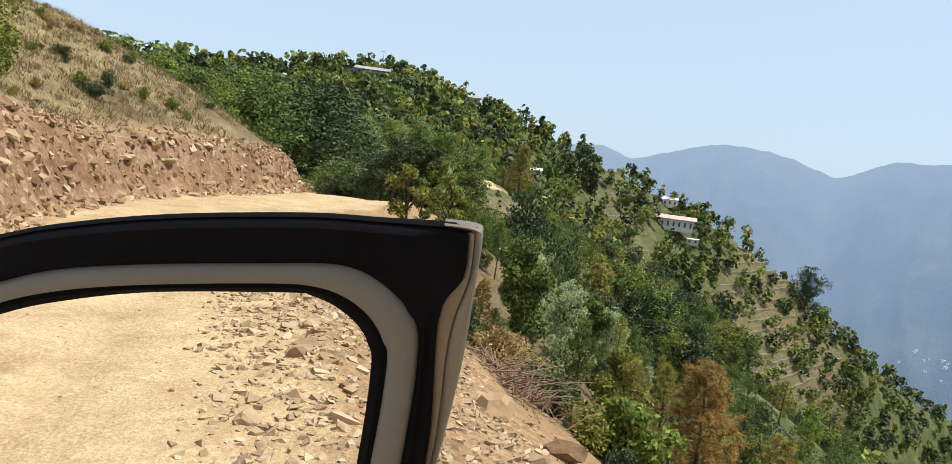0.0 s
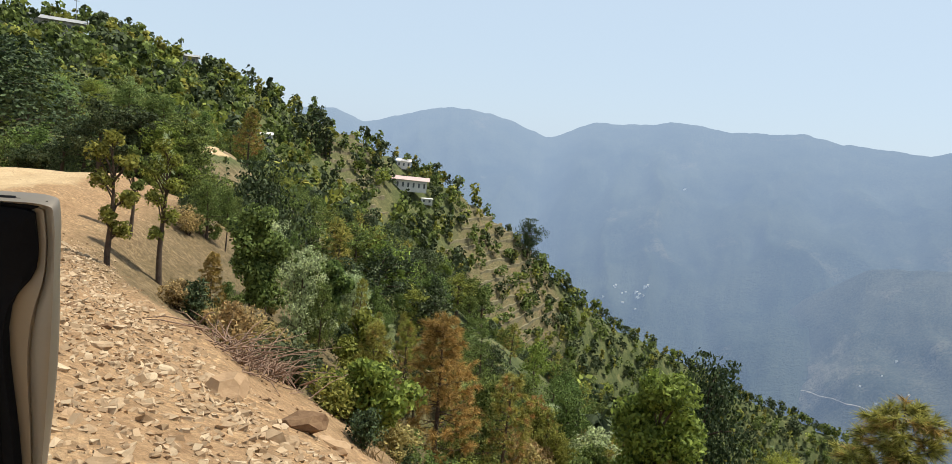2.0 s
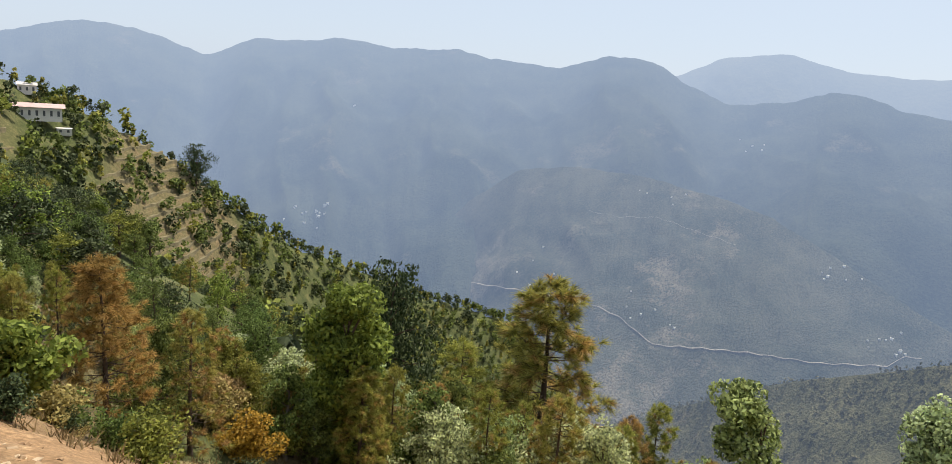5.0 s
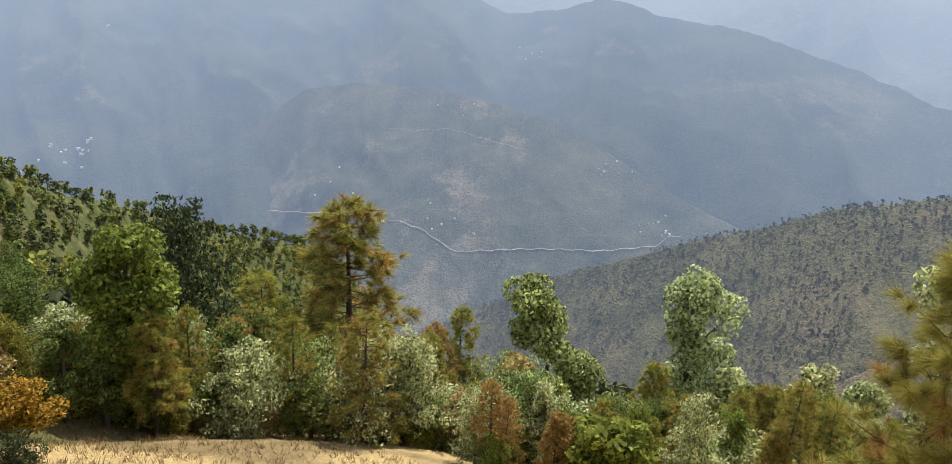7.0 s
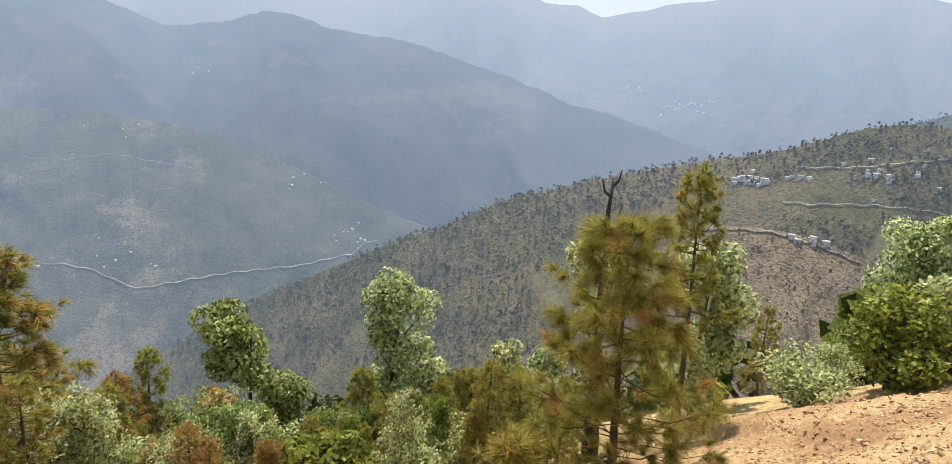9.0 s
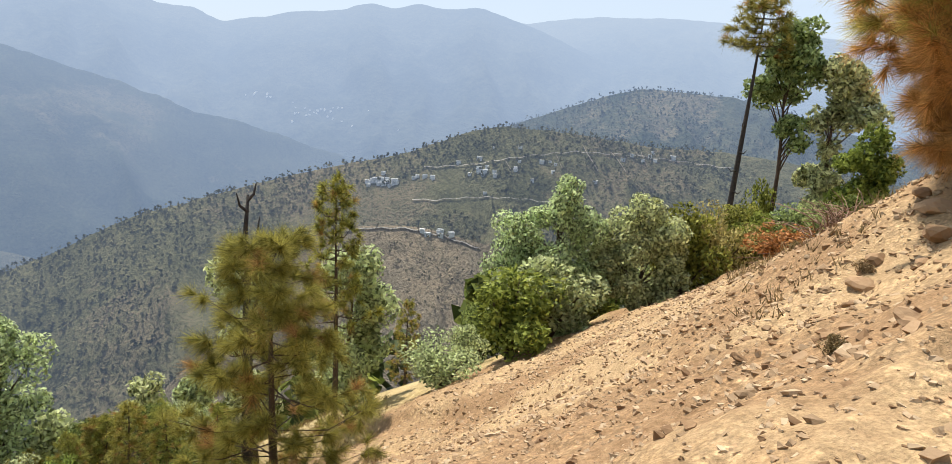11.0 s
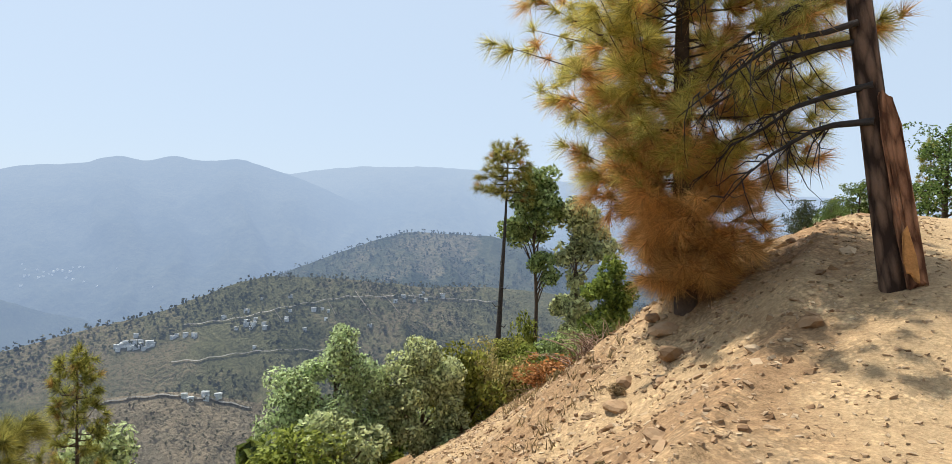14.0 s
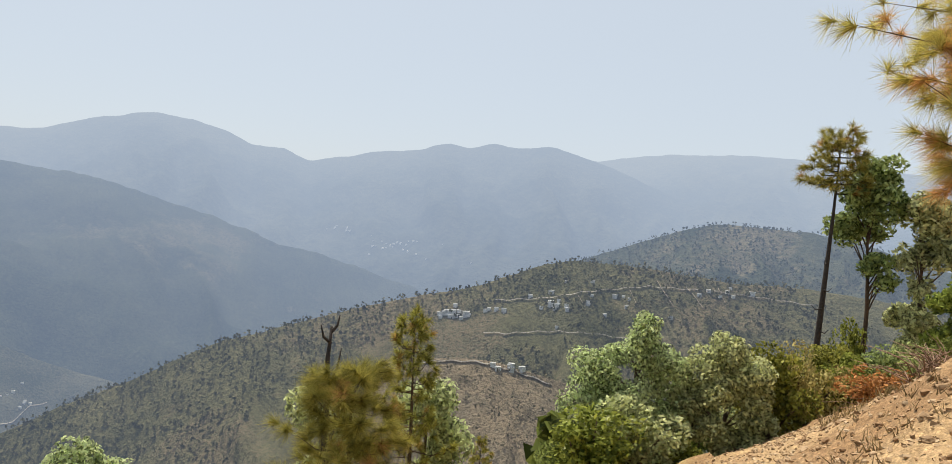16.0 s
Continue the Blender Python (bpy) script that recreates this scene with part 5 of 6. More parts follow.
plant(BROAD, 1, -11.0, 14.6, 3.6, 1.1, L_FRESH, M_LEAF_OLIVE, group=BANK)
plant(BUSH, 0, -10.2, 14.6, 1.3, 1.1, "yellow-green bush on the bank", M_LEAF_OLIVE, group=BANK)
plant(BUSH, 1, -10.0, 18.6, 0.6, 0.7, "small dark bush on the dry bank", M_LEAF_DARK, group=BANK)
plant(BUSH, 2, -9.6, 19.8, 0.45, 0.9, "small dark bush on the dry bank", M_LEAF_OLIVE, group=BANK)
plant(BUSH, 1, -8.8, 20.9, 0.4, 0.9, "small dark bush on the dry bank", M_LEAF_OLIVE, group=BANK)


# ---- the near pine, the big roadside pine and the dead snag ----
L_N = (M_NEEDLE, M_NEEDLE_DRY)
p = pine("pine_tree", 4.85, 1.75, 0.06, 12, 6, 6, 170, 0.34, 0.007, 61, 0.07, "full young pine with long yellow-green needles", 0.075, 0.6, L_N, inner=0.45)
p.matrix_basis = pose(12.0, -2.75, z_at(12.0, -2.75) - 0.05)
p = pine("pine_tree", 1.1, 0.45, 0.15, 5, 5, 5, 36, 0.28, 0.016, 62, 0.1, "knee-high pine seedling with bright needles", 0.03, 0.6, L_N)
p.matrix_basis = pose(10.3, -0.85, z_at(10.3, -0.85) - 0.03)
p = pine("pine_tree", 7.6, 2.2, 0.06, 26, 8, 12, 125, 0.32, 0.0068, 63, 0.36, "big pine with thick brown and yellow-green needles", 0.13, 0.5, (M_NEEDLE_YELLOW, M_NEEDLE_BROWN), 0.13, 0.15,
         ((0.0, 0.08, 0.15, 0.25, 0.34, 0.42, 0.52, 0.7, 1.0), (0.45, 0.6, 0.95, 1.3, 1.9, 2.35, 2.1, 1.3, 0.15)), 1.7)
p.matrix_basis = pose(4.9, -8.75, z_at(4.9, -8.75) - 0.2, 0, 1.0, 28)
p = pine("pine_tree", 12.6, 1.35, 0.80, 6, 5, 6, 46, 0.42, 0.022, 64, 0.1, "tall thin pine with a bare trunk and a small top", 0.15, 0.4, L_N, bark=M_DEAD)
p.matrix_basis = pose(21.86, -24.19, z_at(21.86, -24.19) - 0.1)
stubs = []
for k, (zz, a, ln) in enumerate(((1.4, 0.3, 1.6), (1.5, 3.4, 1.5), (2.1, 2.6, 0.5), (3.2, 0.2, 0.35), (4.1, 2.9, 0.5), (5.0, 0.6, 0.4), (5.8, 3.3, 0.35), (6.9, 2.2, 0.5))):
    stubs.append(tube([(0, 0, zz), (math.cos(a) * ln * 0.6, math.sin(a) * ln * 0.6, zz - 0.05), (math.cos(a) * ln, math.sin(a) * ln, zz + 0.12)], [0.035, 0.022, 0.008], 5))
for st in stubs:
    part("branch_stub", mesh_of("branch_stub", *st, M_DEAD, True), M_DEAD, p, "dead bare branch")


def roadside_pine():
    """The large pine at the road's edge: a scarred trunk, dead hanging boughs, its crown high up."""
    rng = random.Random(5)
    p = pine("pine_tree", 11.0, 0.95, 0.66, 7, 5, 6, 34, 0.40, 0.022, 65, 0.3, "large roadside pine with scarred bark and dead boughs", 0.132, 0.55, (M_NEEDLE, M_NEEDLE_DRY), bark=M_BARK_PINE)
    for zz, a, ln, sag in ((1.75, 0.10, 1.6, -0.5), (2.1, -0.1, 1.9, -0.5), (2.65, 0.0, 2.0, -0.6), (2.75, 0.35, 1.8, -0.6), (3.15, -0.1, 1.8, -0.45), (3.7, 0.3, 1.8, -0.3)):
        wood = []
        pts = [(math.cos(a) * ln * t + rng.uniform(-0.06, 0.06), math.sin(a) * ln * t + rng.uniform(-0.06, 0.06), zz + sag * t + 0.25 * math.sin(3 * t) + rng.uniform(-0.04, 0.04)) for t in (0, 0.2, 0.4, 0.6, 0.8, 1)]
        wood.append(tube(pts, [0.038, 0.031, 0.024, 0.018, 0.012, 0.005], 6))
        for k in range(26):
            t = rng.uniform(0.25, 1.0)
            q = Vector(pts[0]).lerp(Vector(pts[-1]), t) + Vector((0, 0, 0.25 * math.sin(3 * t)))
            d = Vector((rng.uniform(-0.35, 0.45), rng.uniform(-0.35, 0.35), rng.uniform(-0.75, 0.1)))
            wood.append(tube([q, q + d * 0.3 + Vector((0.05, 0, 0.03)), q + d * 0.65 + Vector((0.06, 0, -0.03)), q + d], [0.010, 0.008, 0.005, 0.002], 4))
        part("bough", mesh_of("bough", *joined(wood), M_DEAD, True), M_DEAD, p, "dead bare bough with hanging twigs")
    # the split slab of old bark on the road side, and the bared wood under it
    slab = bmesh.new()
    box(slab, -0.10, 0.10, -0.07, 0.07, 0.05, 1.9, 0.04)
    bmesh.ops.subdivide_edges(slab, edges=slab.edges[:], cuts=5)
    for v in slab.verts:
        v.co += Vector((noise.noise(v.co * 7) * 0.05, noise.noise(v.co * 7 + Vector((4, 1, 2))) * 0.05, noise.noise(v.co * 9) * 0.12))
        if v.co.z > 1.7:
            v.co.x *= 0.5
    s = part("bark_slab", slab, M_BARK_RED, p, "split slab of red-brown bark")
    s.matrix_basis = pose(-0.085, -0.02, 0.1, 0, 0, 35)
    wood = bmesh.new()
    box(wood, -0.05, 0.05, -0.012, 0.012, 0.15, 0.62, 0.008)
    bmesh.ops.subdivide_edges(wood, edges=wood.edges[:], cuts=5)
    for v in wood.verts:
        v.co.x *= 1.15 - 1.1 * max(0.0, v.co.z - 0.2)
        v.co += Vector((noise.noise(v.co * 13) * 0.04, noise.noise(v.co * 11) * 0.012, noise.noise(v.co * 9 + Vector((3, 0, 0))) * 0.13))
    w = part("bared_wood", wood, M_BARE_WOOD, p, "bared orange wood")
    w.matrix_basis = pose(-0.10, 0.10, 0.1, 0, 0, 40)
    p.matrix_basis = pose(2.24, -7.88, z_at(2.24, -7.88) - 0.15, 0, 9.6, 0)
    return p


roadside_pine()


def dead_snag():
    pts = [(0, 0, -0.3), (0.05, 0, 1.2), (-0.08, 0.02, 2.4), (0.10, 0, 3.3), (-0.05, 0, 4.1), (-0.10, 0.05, 4.9), (-0.05, 0, 5.5)]
    pieces = [tube(pts, [0.12, 0.10, 0.085, 0.07, 0.055, 0.04, 0.022], 7, 0.15, random.Random(2))]
    for z0, a, ln, up in ((5.2, 3.3, 0.35, 0.35), (5.4, 0.2, 0.25, 0.3), (4.5, 0.1, 0.35, 0.6), (3.6, 3.0, 0.25, 0.25), (3.2, -0.2, 0.45, 0.7), (3.9, 3.4, 0.18, 0.1), (2.9, 0.3, 0.30, 0.35)):
        x0 = float(np.interp(z0, [q[2] for q in pts], [q[0] for q in pts]))
        # the limbs spread across the slope
        dx, dy = math.cos(a) * ln * 0.2, -math.cos(a) * ln * 0.6
        pieces.append(tube([(x0, 0, z0), (x0 + dx * 0.7, dy * 0.7, z0 + up * 0.35), (x0 + dx, dy, z0 + up)], [0.035, 0.025, 0.010], 5))
    ob = new("dead_snag", mesh_of("dead_snag", *joined(pieces), M_DEAD, True))
    ob.matrix_basis = pose(16.42, -3.12, z_at(16.42, -3.12) + 0.2) @ Matrix.Scale(1.26, 4)
    return tagged(ob, "charred dead tree trunk with broken limbs", "dead tree")


dead_snag()


# ---- woods on the spur and the slopes: more trees than one could count ----
def wood_mesh(name, label, spots, material, seed, kinds, leaves, size, lobes=6):
    """Many small trees as one mesh: each a crown of several leafy lobes, some slim and some round."""
    rng = np.random.default_rng(seed)
    n, h = len(spots), spots[:, 3:4]
    slim = rng.random((n, 1)) < kinds
    u = np.sort(rng.uniform(0.25, 0.92, (n, lobes)), 1)
    a = rng.uniform(0, 6.283, (n, lobes))
    off = np.where(slim, 0.05 * h, h * 0.24 * np.sqrt(np.clip(1 - ((u - 0.5) / 0.55) ** 2, 0.05, 1))) * rng.uniform(0.5, 1.1, (n, lobes))
    rad = np.where(slim, h * 0.20 * (1.15 - u) ** 0.8, h * rng.uniform(0.13, 0.23, (n, lobes)))
    mid = np.stack([spots[:, 0:1] + np.cos(a) * off, spots[:, 1:2] + np.sin(a) * off, spots[:, 2:3] + u * h], -1)
    idx = rng.integers(0, lobes, (n, leaves))
    d = rng.normal(size=(n, leaves, 3)) + np.array([0, 0, 0.35])
    d /= np.linalg.norm(d, axis=2)[:, :, None]
    pick_row = np.arange(n)[:, None]
    co = mid[pick_row, idx] + d * (rad[pick_row, idx] * rng.uniform(0.75, 1.05, (n, leaves)))[:, :, None]
    ss = (size * h * rng.uniform(0.6, 1.4, (n, leaves))).ravel()
    co, fa = leaf_quads(co.reshape(-1, 3), ss, rng, 0, d.reshape(-1, 3), 0.45, 0.38)
    return tagged(new(name, mesh_of(name, co, fa, material)), label, "woods", kind="stuff")


def scatter(n, az0, az1, r0, r1, seed, h0, h1, keep):
    """Places for trees, even over the slope between two bearings and distances, where keep(x, y) lets them stand."""
    rng = np.random.default_rng(seed)
    a = np.radians(rng.uniform(az0, az1, n))
    r = np.sqrt(rng.uniform(r0 ** 2, r1 ** 2, n))
    x, y = r * np.sin(a), r * np.cos(a)
    z = height(x, y)
    ok = keep(x, y, r, np.degrees(a), z)
    h = rng.uniform(h0, h1, n)
    # no tree stands out above the spur's skyline
    top = 1.6 + r * np.tan(np.radians(np.interp(np.degrees(a), HILL_AZ, HILL_EL) + 1.2 - np.interp(np.degrees(a), [-12, -5], [4.0, 7.0]) * (1 - step(60, 190, r)))) - z
    front = r < np.interp(np.degrees(a), HILL_AZ, HILL_R) - 25
    h = np.where(front & (np.degrees(a) < 60), np.maximum(np.minimum(h, top), 1.9), h)
    return np.stack([x, y, z - 0.2, h], -1)[ok]


def off_road(x, y, r, a, z):
    lat, _, yy = road_frame(x, y)
    free = (lat > 9) | (lat < -7.5) | ((lat < -4.6) & (yy > 27))
    free &= ~((lat < 0) & (yy < 27) & (lat > -13))
    free &= ~((a > -2.4) & (a < 3.4) & (r > 56) & (r < 86))
    patch = fbm(x, y, 30, 3, 300)
    terr = (((a > 19.5) & (a < 29) & (r > 232) & (r < 305)) | ((a > 9) & (a < 14.5) & (r > 214) & (r < 250))) & (hash2(np.floor(x * 3), np.floor(y * 3), 5) > 0.5)
    terr |= ((a > 14.0) & (a < 17.6) & (r > 237) & (r < 253)) | ((a > -11.8) & (a < -7.8) & (r > 182) & (r < 203)) | ((a > -4) & (a < -0.6) & (r > 200) & (r < 217)) | ((a > 3.2) & (a < 5.2) & (r > 174) & (r < 190))
    return free & ~terr & (patch > -0.55)


def on_face(x, y, r, a, z):
    """Off the road and on the near face of the spur, or just over its crest."""
    return off_road(x, y, r, a, z) & (r < np.interp(a, HILL_AZ, HILL_R) + 10)


GREENS = [M_LEAF, M_LEAF_BRIGHT, M_LEAF_DARK, M_LEAF_OLIVE, M_NEEDLE]
SHARE = [0.40, 0.05, 0.34, 0.07, 0.14]
mids = scatter(900, -24, 40, 58, 170, 401, 3.6, 7.5, off_road)
order = np.argsort(np.hypot(mids[:, 0], mids[:, 1]))
mids = mids[order]
SPUR = "trees on the wooded spur"
BROAD_M = [broadleaf("hillside_tree", 7.0, 2.3, 11, 3400, 0.24, 71, M_LEAF, M_BARK, 0.18), broadleaf("hillside_tree", 7.0, 1.9, 10, 3000, 0.24, 72, M_LEAF, M_BARK, 0.3)]
PINE_M = [pine("hillside_pine", 8.0, 1.6, 0.25, 9, 4, 3, 11, 0.62, 0.10, 73, 0.25)]
pick = random.Random(31)
for i, (x, y, z, h) in enumerate(mids[:270]):
    k = pick.choices(range(5), SHARE)[0]
    src = PINE_M[0] if k == 4 else BROAD_M[i % 2]
    ob = copy_thing(src, Matrix.Identity(4)) if src.name in USED else src
    USED.add(src.name)
    s = h / (8.0 if k == 4 else 7.0)
    w = s * pick.uniform(0.85, 1.25)
    ob.matrix_basis = pose(x, y, z, 0, 0, pick.uniform(0, 360)) @ Matrix.Diagonal((w, w, s, 1))
    if k != 4:
        crown = [c for c in ob.children if c.name.startswith("crown")][0]
        crown.material_slots[0].link = "OBJECT"
        crown.material_slots[0].material = GREENS[k]
    tagged(ob, ("green broad-leaved tree on the hillside", "fresh green tree on the hillside", "dark oak on the hillside", "yellow-green tree on the hillside", "slim pine on the hillside")[k], group=SPUR)

rest = [mids[270:], scatter(12000, -32, 58, 150, 470, 402, 3.8, 7.4, on_face), scatter(1400, 30, 78, 40, 230, 403, 3.6, 6.5, off_road), scatter(260, 60, 125, 45, 190, 404, 4.0, 8.0, off_road)]
rest = np.concatenate(rest)
group_of = np.random.default_rng(9).choice(5, len(rest), p=SHARE)
for k, nm in enumerate(("green_woods", "fresh_green_woods", "oak_woods", "yellow_green_woods", "pine_woods")):
    wood_mesh(nm, "woods of many small trees covering the mountainside", rest[group_of == k], GREENS[k], 500 + k, (0.15, 0.05, 0.1, 0.0, 1.0)[k], 78, 0.172)

# woods on the ridge across: rows upon rows of tiny crowns on the mesh itself
def ridge_woods(name, range_name, count, seed, h0, h1, material, leaves=14):
    rng = np.random.default_rng(seed)
    me = bpy.data.objects[range_name].data
    co = np.empty(len(me.vertices) * 3)
    me.vertices.foreach_get("co", co)
    co = co.reshape(-1, 3)
    pickv = rng.choice(len(co), count)
    spots = co[pickv] + rng.normal(size=(count, 3)) * np.array([4, 4, 0.3])
    keep = fbm(spots[:, 0], spots[:, 1], 120, 3, seed) > -0.35
    spots = spots[keep]
    return wood_mesh(name, "forest covering the distant ridge", np.column_stack([spots, rng.uniform(h0, h1, len(spots))]), material, seed + 1, 0.4, leaves, 0.5, 3)


# forest materials with the same haze glow put into their colours
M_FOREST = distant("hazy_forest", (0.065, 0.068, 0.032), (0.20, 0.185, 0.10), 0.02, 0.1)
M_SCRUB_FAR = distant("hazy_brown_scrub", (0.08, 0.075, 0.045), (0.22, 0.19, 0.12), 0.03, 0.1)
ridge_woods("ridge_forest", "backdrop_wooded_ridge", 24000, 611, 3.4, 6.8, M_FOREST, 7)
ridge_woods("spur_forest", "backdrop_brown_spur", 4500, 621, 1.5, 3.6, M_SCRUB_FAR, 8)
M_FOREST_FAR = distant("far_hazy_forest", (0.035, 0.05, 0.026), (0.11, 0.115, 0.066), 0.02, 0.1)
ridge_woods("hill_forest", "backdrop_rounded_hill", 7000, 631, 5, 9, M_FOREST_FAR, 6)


# ---- stones ----
def stone_mesh(seed, material, flat=0.6):
    rng = random.Random(seed)
    bm = bmesh.new()
    bmesh.ops.create_icosphere(bm, subdivisions=2, radius=0.5)
    for v in bm.verts:
        v.co *= 1 + 0.45 * noise.noise(v.co * 2.6 + Vector((seed * 3.1, 0, 0))) + 0.2 * noise.noise(v.co * 6 + Vector((0, seed * 1.7, 0)))
        v.co = Vector((v.co.x * rng.uniform(1.02, 1.12), v.co.y * rng.uniform(0.78, 0.88), v.co.z * flat * rng.uniform(0.9, 1.05)))
    me = bpy.data.meshes.new("stone")
    bm.to_mesh(me)
    bm.free()
    me.materials.append(material)
    return me


STONES = [stone_mesh(k, (M_STONE, M_STONE, M_STONE_DARK)[k % 3], 0.45 + 0.07 * (k % 4)) for k in range(9)]
rs = random.Random(77)


def stone(x, y, size, k=None, label="broken stone lying in the rubble", group="stones of the rubble slope"):
    ob = new("stone", STONES[rs.randrange(9) if k is None else k])
    ob.matrix_basis = pose(x, y, z_at(x, y) + size * 0.06, rs.uniform(-25, 25), rs.uniform(-25, 25), rs.uniform(0, 360)) @ Matrix.Diagonal((size, size, size, 1))
    return tagged(ob, label, "stone", group)


def beside_road(y, lat):
    """The place lat metres from the road's middle near y (positive on the valley side)."""
    i = int(np.argmin(np.abs(LINE[:, 1] - y)))
    d = LINE[min(i + 1, len(LINE) - 1)] - LINE[max(i - 1, 0)]
    n = math.hypot(d[0], d[1])
    return LINE[i, 0] + d[1] / n * lat, y - d[0] / n * lat * 0.0


for k in range(130):
    stone(*beside_road(rs.uniform(2.0, 13), rs.triangular(1.9, 4.8, 3.0)), rs.uniform(0.05, 0.17) * (2.0 if k % 17 == 0 else 1))
for k in range(90):
    stone(*beside_road(rs.uniform(-16, -3.5), rs.triangular(3.2, 10, 6.0)), rs.uniform(0.06, 0.18) * (1.8 if k % 15 == 0 else 1))
for k in range(40):
    stone(*beside_road(rs.uniform(9, 25), rs.uniform(-2.1, -1.0)), rs.uniform(0.1, 0.4), label="stone fallen from the cut bank", group="stones under the bank")
stone(1.45, -4.95, 0.30, 0, "pale angular stone on the dusty ground")
stone(0.35, 6.0, 0.42, 2, "brown block of rock on the slope's edge")
stone(0.9, 5.6, 0.40, 5, "brown block of rock on the slope's edge")
stone(1.3, 6.2, 0.35, 8, "brown block of rock on the slope's edge")
for k, (x, y, s) in enumerate(((4.83, -8.84, 0.42), (4.96, -8.27, 0.34), (4.58, -7.76, 0.45), (4.93, -10.5, 0.35), (4.39, -10.7, 0.4), (4.85, -10.0, 0.36), (5.09, -7.56, 0.26), (4.85, -7.02, 0.3), (3.19, -4.96, 0.22), (2.9, -7.2, 0.25), (5.3, -8.6, 0.3))):
    stone(x, y, s, (2, 5, 8)[k % 3], "dark rock jutting from the embankment")
for x, y in ((5.0, -7.3), (3.6, -4.84), (7.7, -9.7)):
    plant(BUSH, int(y * 10), x, y, 0.2, 1.3, "small tuft of dry weeds on the embankment", M_GRASS, group="dry weeds on the embankment")
stone(14.6, 17.0, 1.5, 1, "flat boulder in the shade of a tree")
stone(11.9, 18.4, 0.7, 4, "stone in the dry grass")
stone(12.8, -3.9, 0.35, 0, "stone in the dry grass")


def gravel(name, label, spots, sizes, material, seed, tilt=0.3):
    """Loose stones as one mesh of small uneven blocks."""
    rng = np.random.default_rng(seed)
    base = np.array([(-1, -1, -1), (1, -1, -1), (1, 1, -1), (-1, 1, -1), (-1, -1, 1), (1, -1, 1), (1, 1, 1), (-1, 1, 1)], float) * np.array([0.52, 0.38, 0.24])
    quad = np.array([(3, 2, 1, 0), (4, 5, 6, 7), (0, 1, 5, 4), (1, 2, 6, 5), (2, 3, 7, 6), (3, 0, 4, 7)])
    n, sizes = len(spots), sizes * 0.56
    spots = spots + np.stack([sizes * 0, sizes * 0, sizes * 0.03], -1)
    v = base[None] * rng.uniform(0.3, 1.25, (n, 8, 3)) * rng.uniform(0.6, 1.4, (n, 1, 3)) * sizes[:, None, None]
    for u, w, ang in ((1, 2, rng.normal(0, tilt, n)), (0, 2, rng.normal(0, tilt, n)), (0, 1, rng.uniform(0, 6.283, n))):
        c, q = np.cos(ang)[:, None], np.sin(ang)[:, None]
        a, b = v[..., u].copy(), v[..., w].copy()
        v[..., u], v[..., w] = a * c - b * q, a * q + b * c
    v = v + spots[:, None, :]
    f = (quad[None] + (np.arange(n) * 8)[:, None, None]).reshape(-1, 4)
    return tagged(new(name, mesh_of(name, v.reshape(-1, 3), f, material)), label, "gravel", kind="stuff")


def strip(n, y0, y1, l0, l1, seed):
    rng = np.random.default_rng(seed)
    yv, lv = rng.uniform(y0, y1, n), rng.uniform(l0, l1, n)
    xv = np.array([beside_road(a, b)[0] for a, b in zip(yv, lv)])
    return np.stack([xv, yv, height(xv, yv)], -1)


g = np.random.default_rng(4)
gravel("edge_gravel", "pale angular gravel along the road's edge", strip(3600, 1.5, 15, 1.7, 4.9, 81), g.uniform(0.025, 0.13, 3600), M_STONE, 91)
gravel("slope_gravel", "angular gravel on the embankment", strip(13000, -18, -1.5, 2.4, 16, 82), g.uniform(0.02, 0.10, 13000), M_STONE, 92)
gravel("road_gravel", "fine gravel strewn over the dusty road", strip(2200, -14, 24, -2.6, 2.2, 83), g.uniform(0.012, 0.05, 2200), M_STONE, 93)
gravel("dark_gravel", "brown chips among the rubble", strip(1600, -17, 14, 2.6, 8, 84), g.uniform(0.03, 0.11, 1600), M_STONE_DARK, 94)
gravel("edge_rubble", "flat broken stones heaped along the road's edge", strip(3400, 1.8, 14, 1.9, 4.6, 86), g.uniform(0.04, 0.15, 3400) * np.where(g.random(3400) < 0.06, 1.9, 1), M_STONE, 96)
gravel("slope_rubble", "broken stones strewn down the embankment", strip(1500, -17, -3, 3.4, 14, 87), g.uniform(0.05, 0.17, 1500), M_STONE, 97)
gravel("slope_rubble", "brown broken rock on the embankment", strip(420, -17, -3, 3.4, 9.5, 88), g.uniform(0.05, 0.2, 420), M_STONE_DARK, 98)
gravel("slope_rubble", "orange-brown stones down the embankment", strip(2600, -15, -4, 4.5, 14, 101), g.uniform(0.05, 0.17, 2600), M_STONE, 102)
gravel("slope_rubble", "dark rock chips down the embankment", strip(900, -15, -4, 4.5, 13, 103), g.uniform(0.04, 0.16, 900), M_STONE_DARK, 104)
gravel("bank_rubble", "brown rubble in the cut bank", strip(1100, 9, 27, -2.7, -1.1, 89), g.uniform(0.05, 0.32, 1100), M_STONE_DARK, 99, 1.2)
gravel("bank_rubble", "rubble in the cut bank", strip(800, 9, 26, -2.6, -1.0, 85), g.uniform(0.05, 0.34, 800), M_STONE, 95, 1.2)


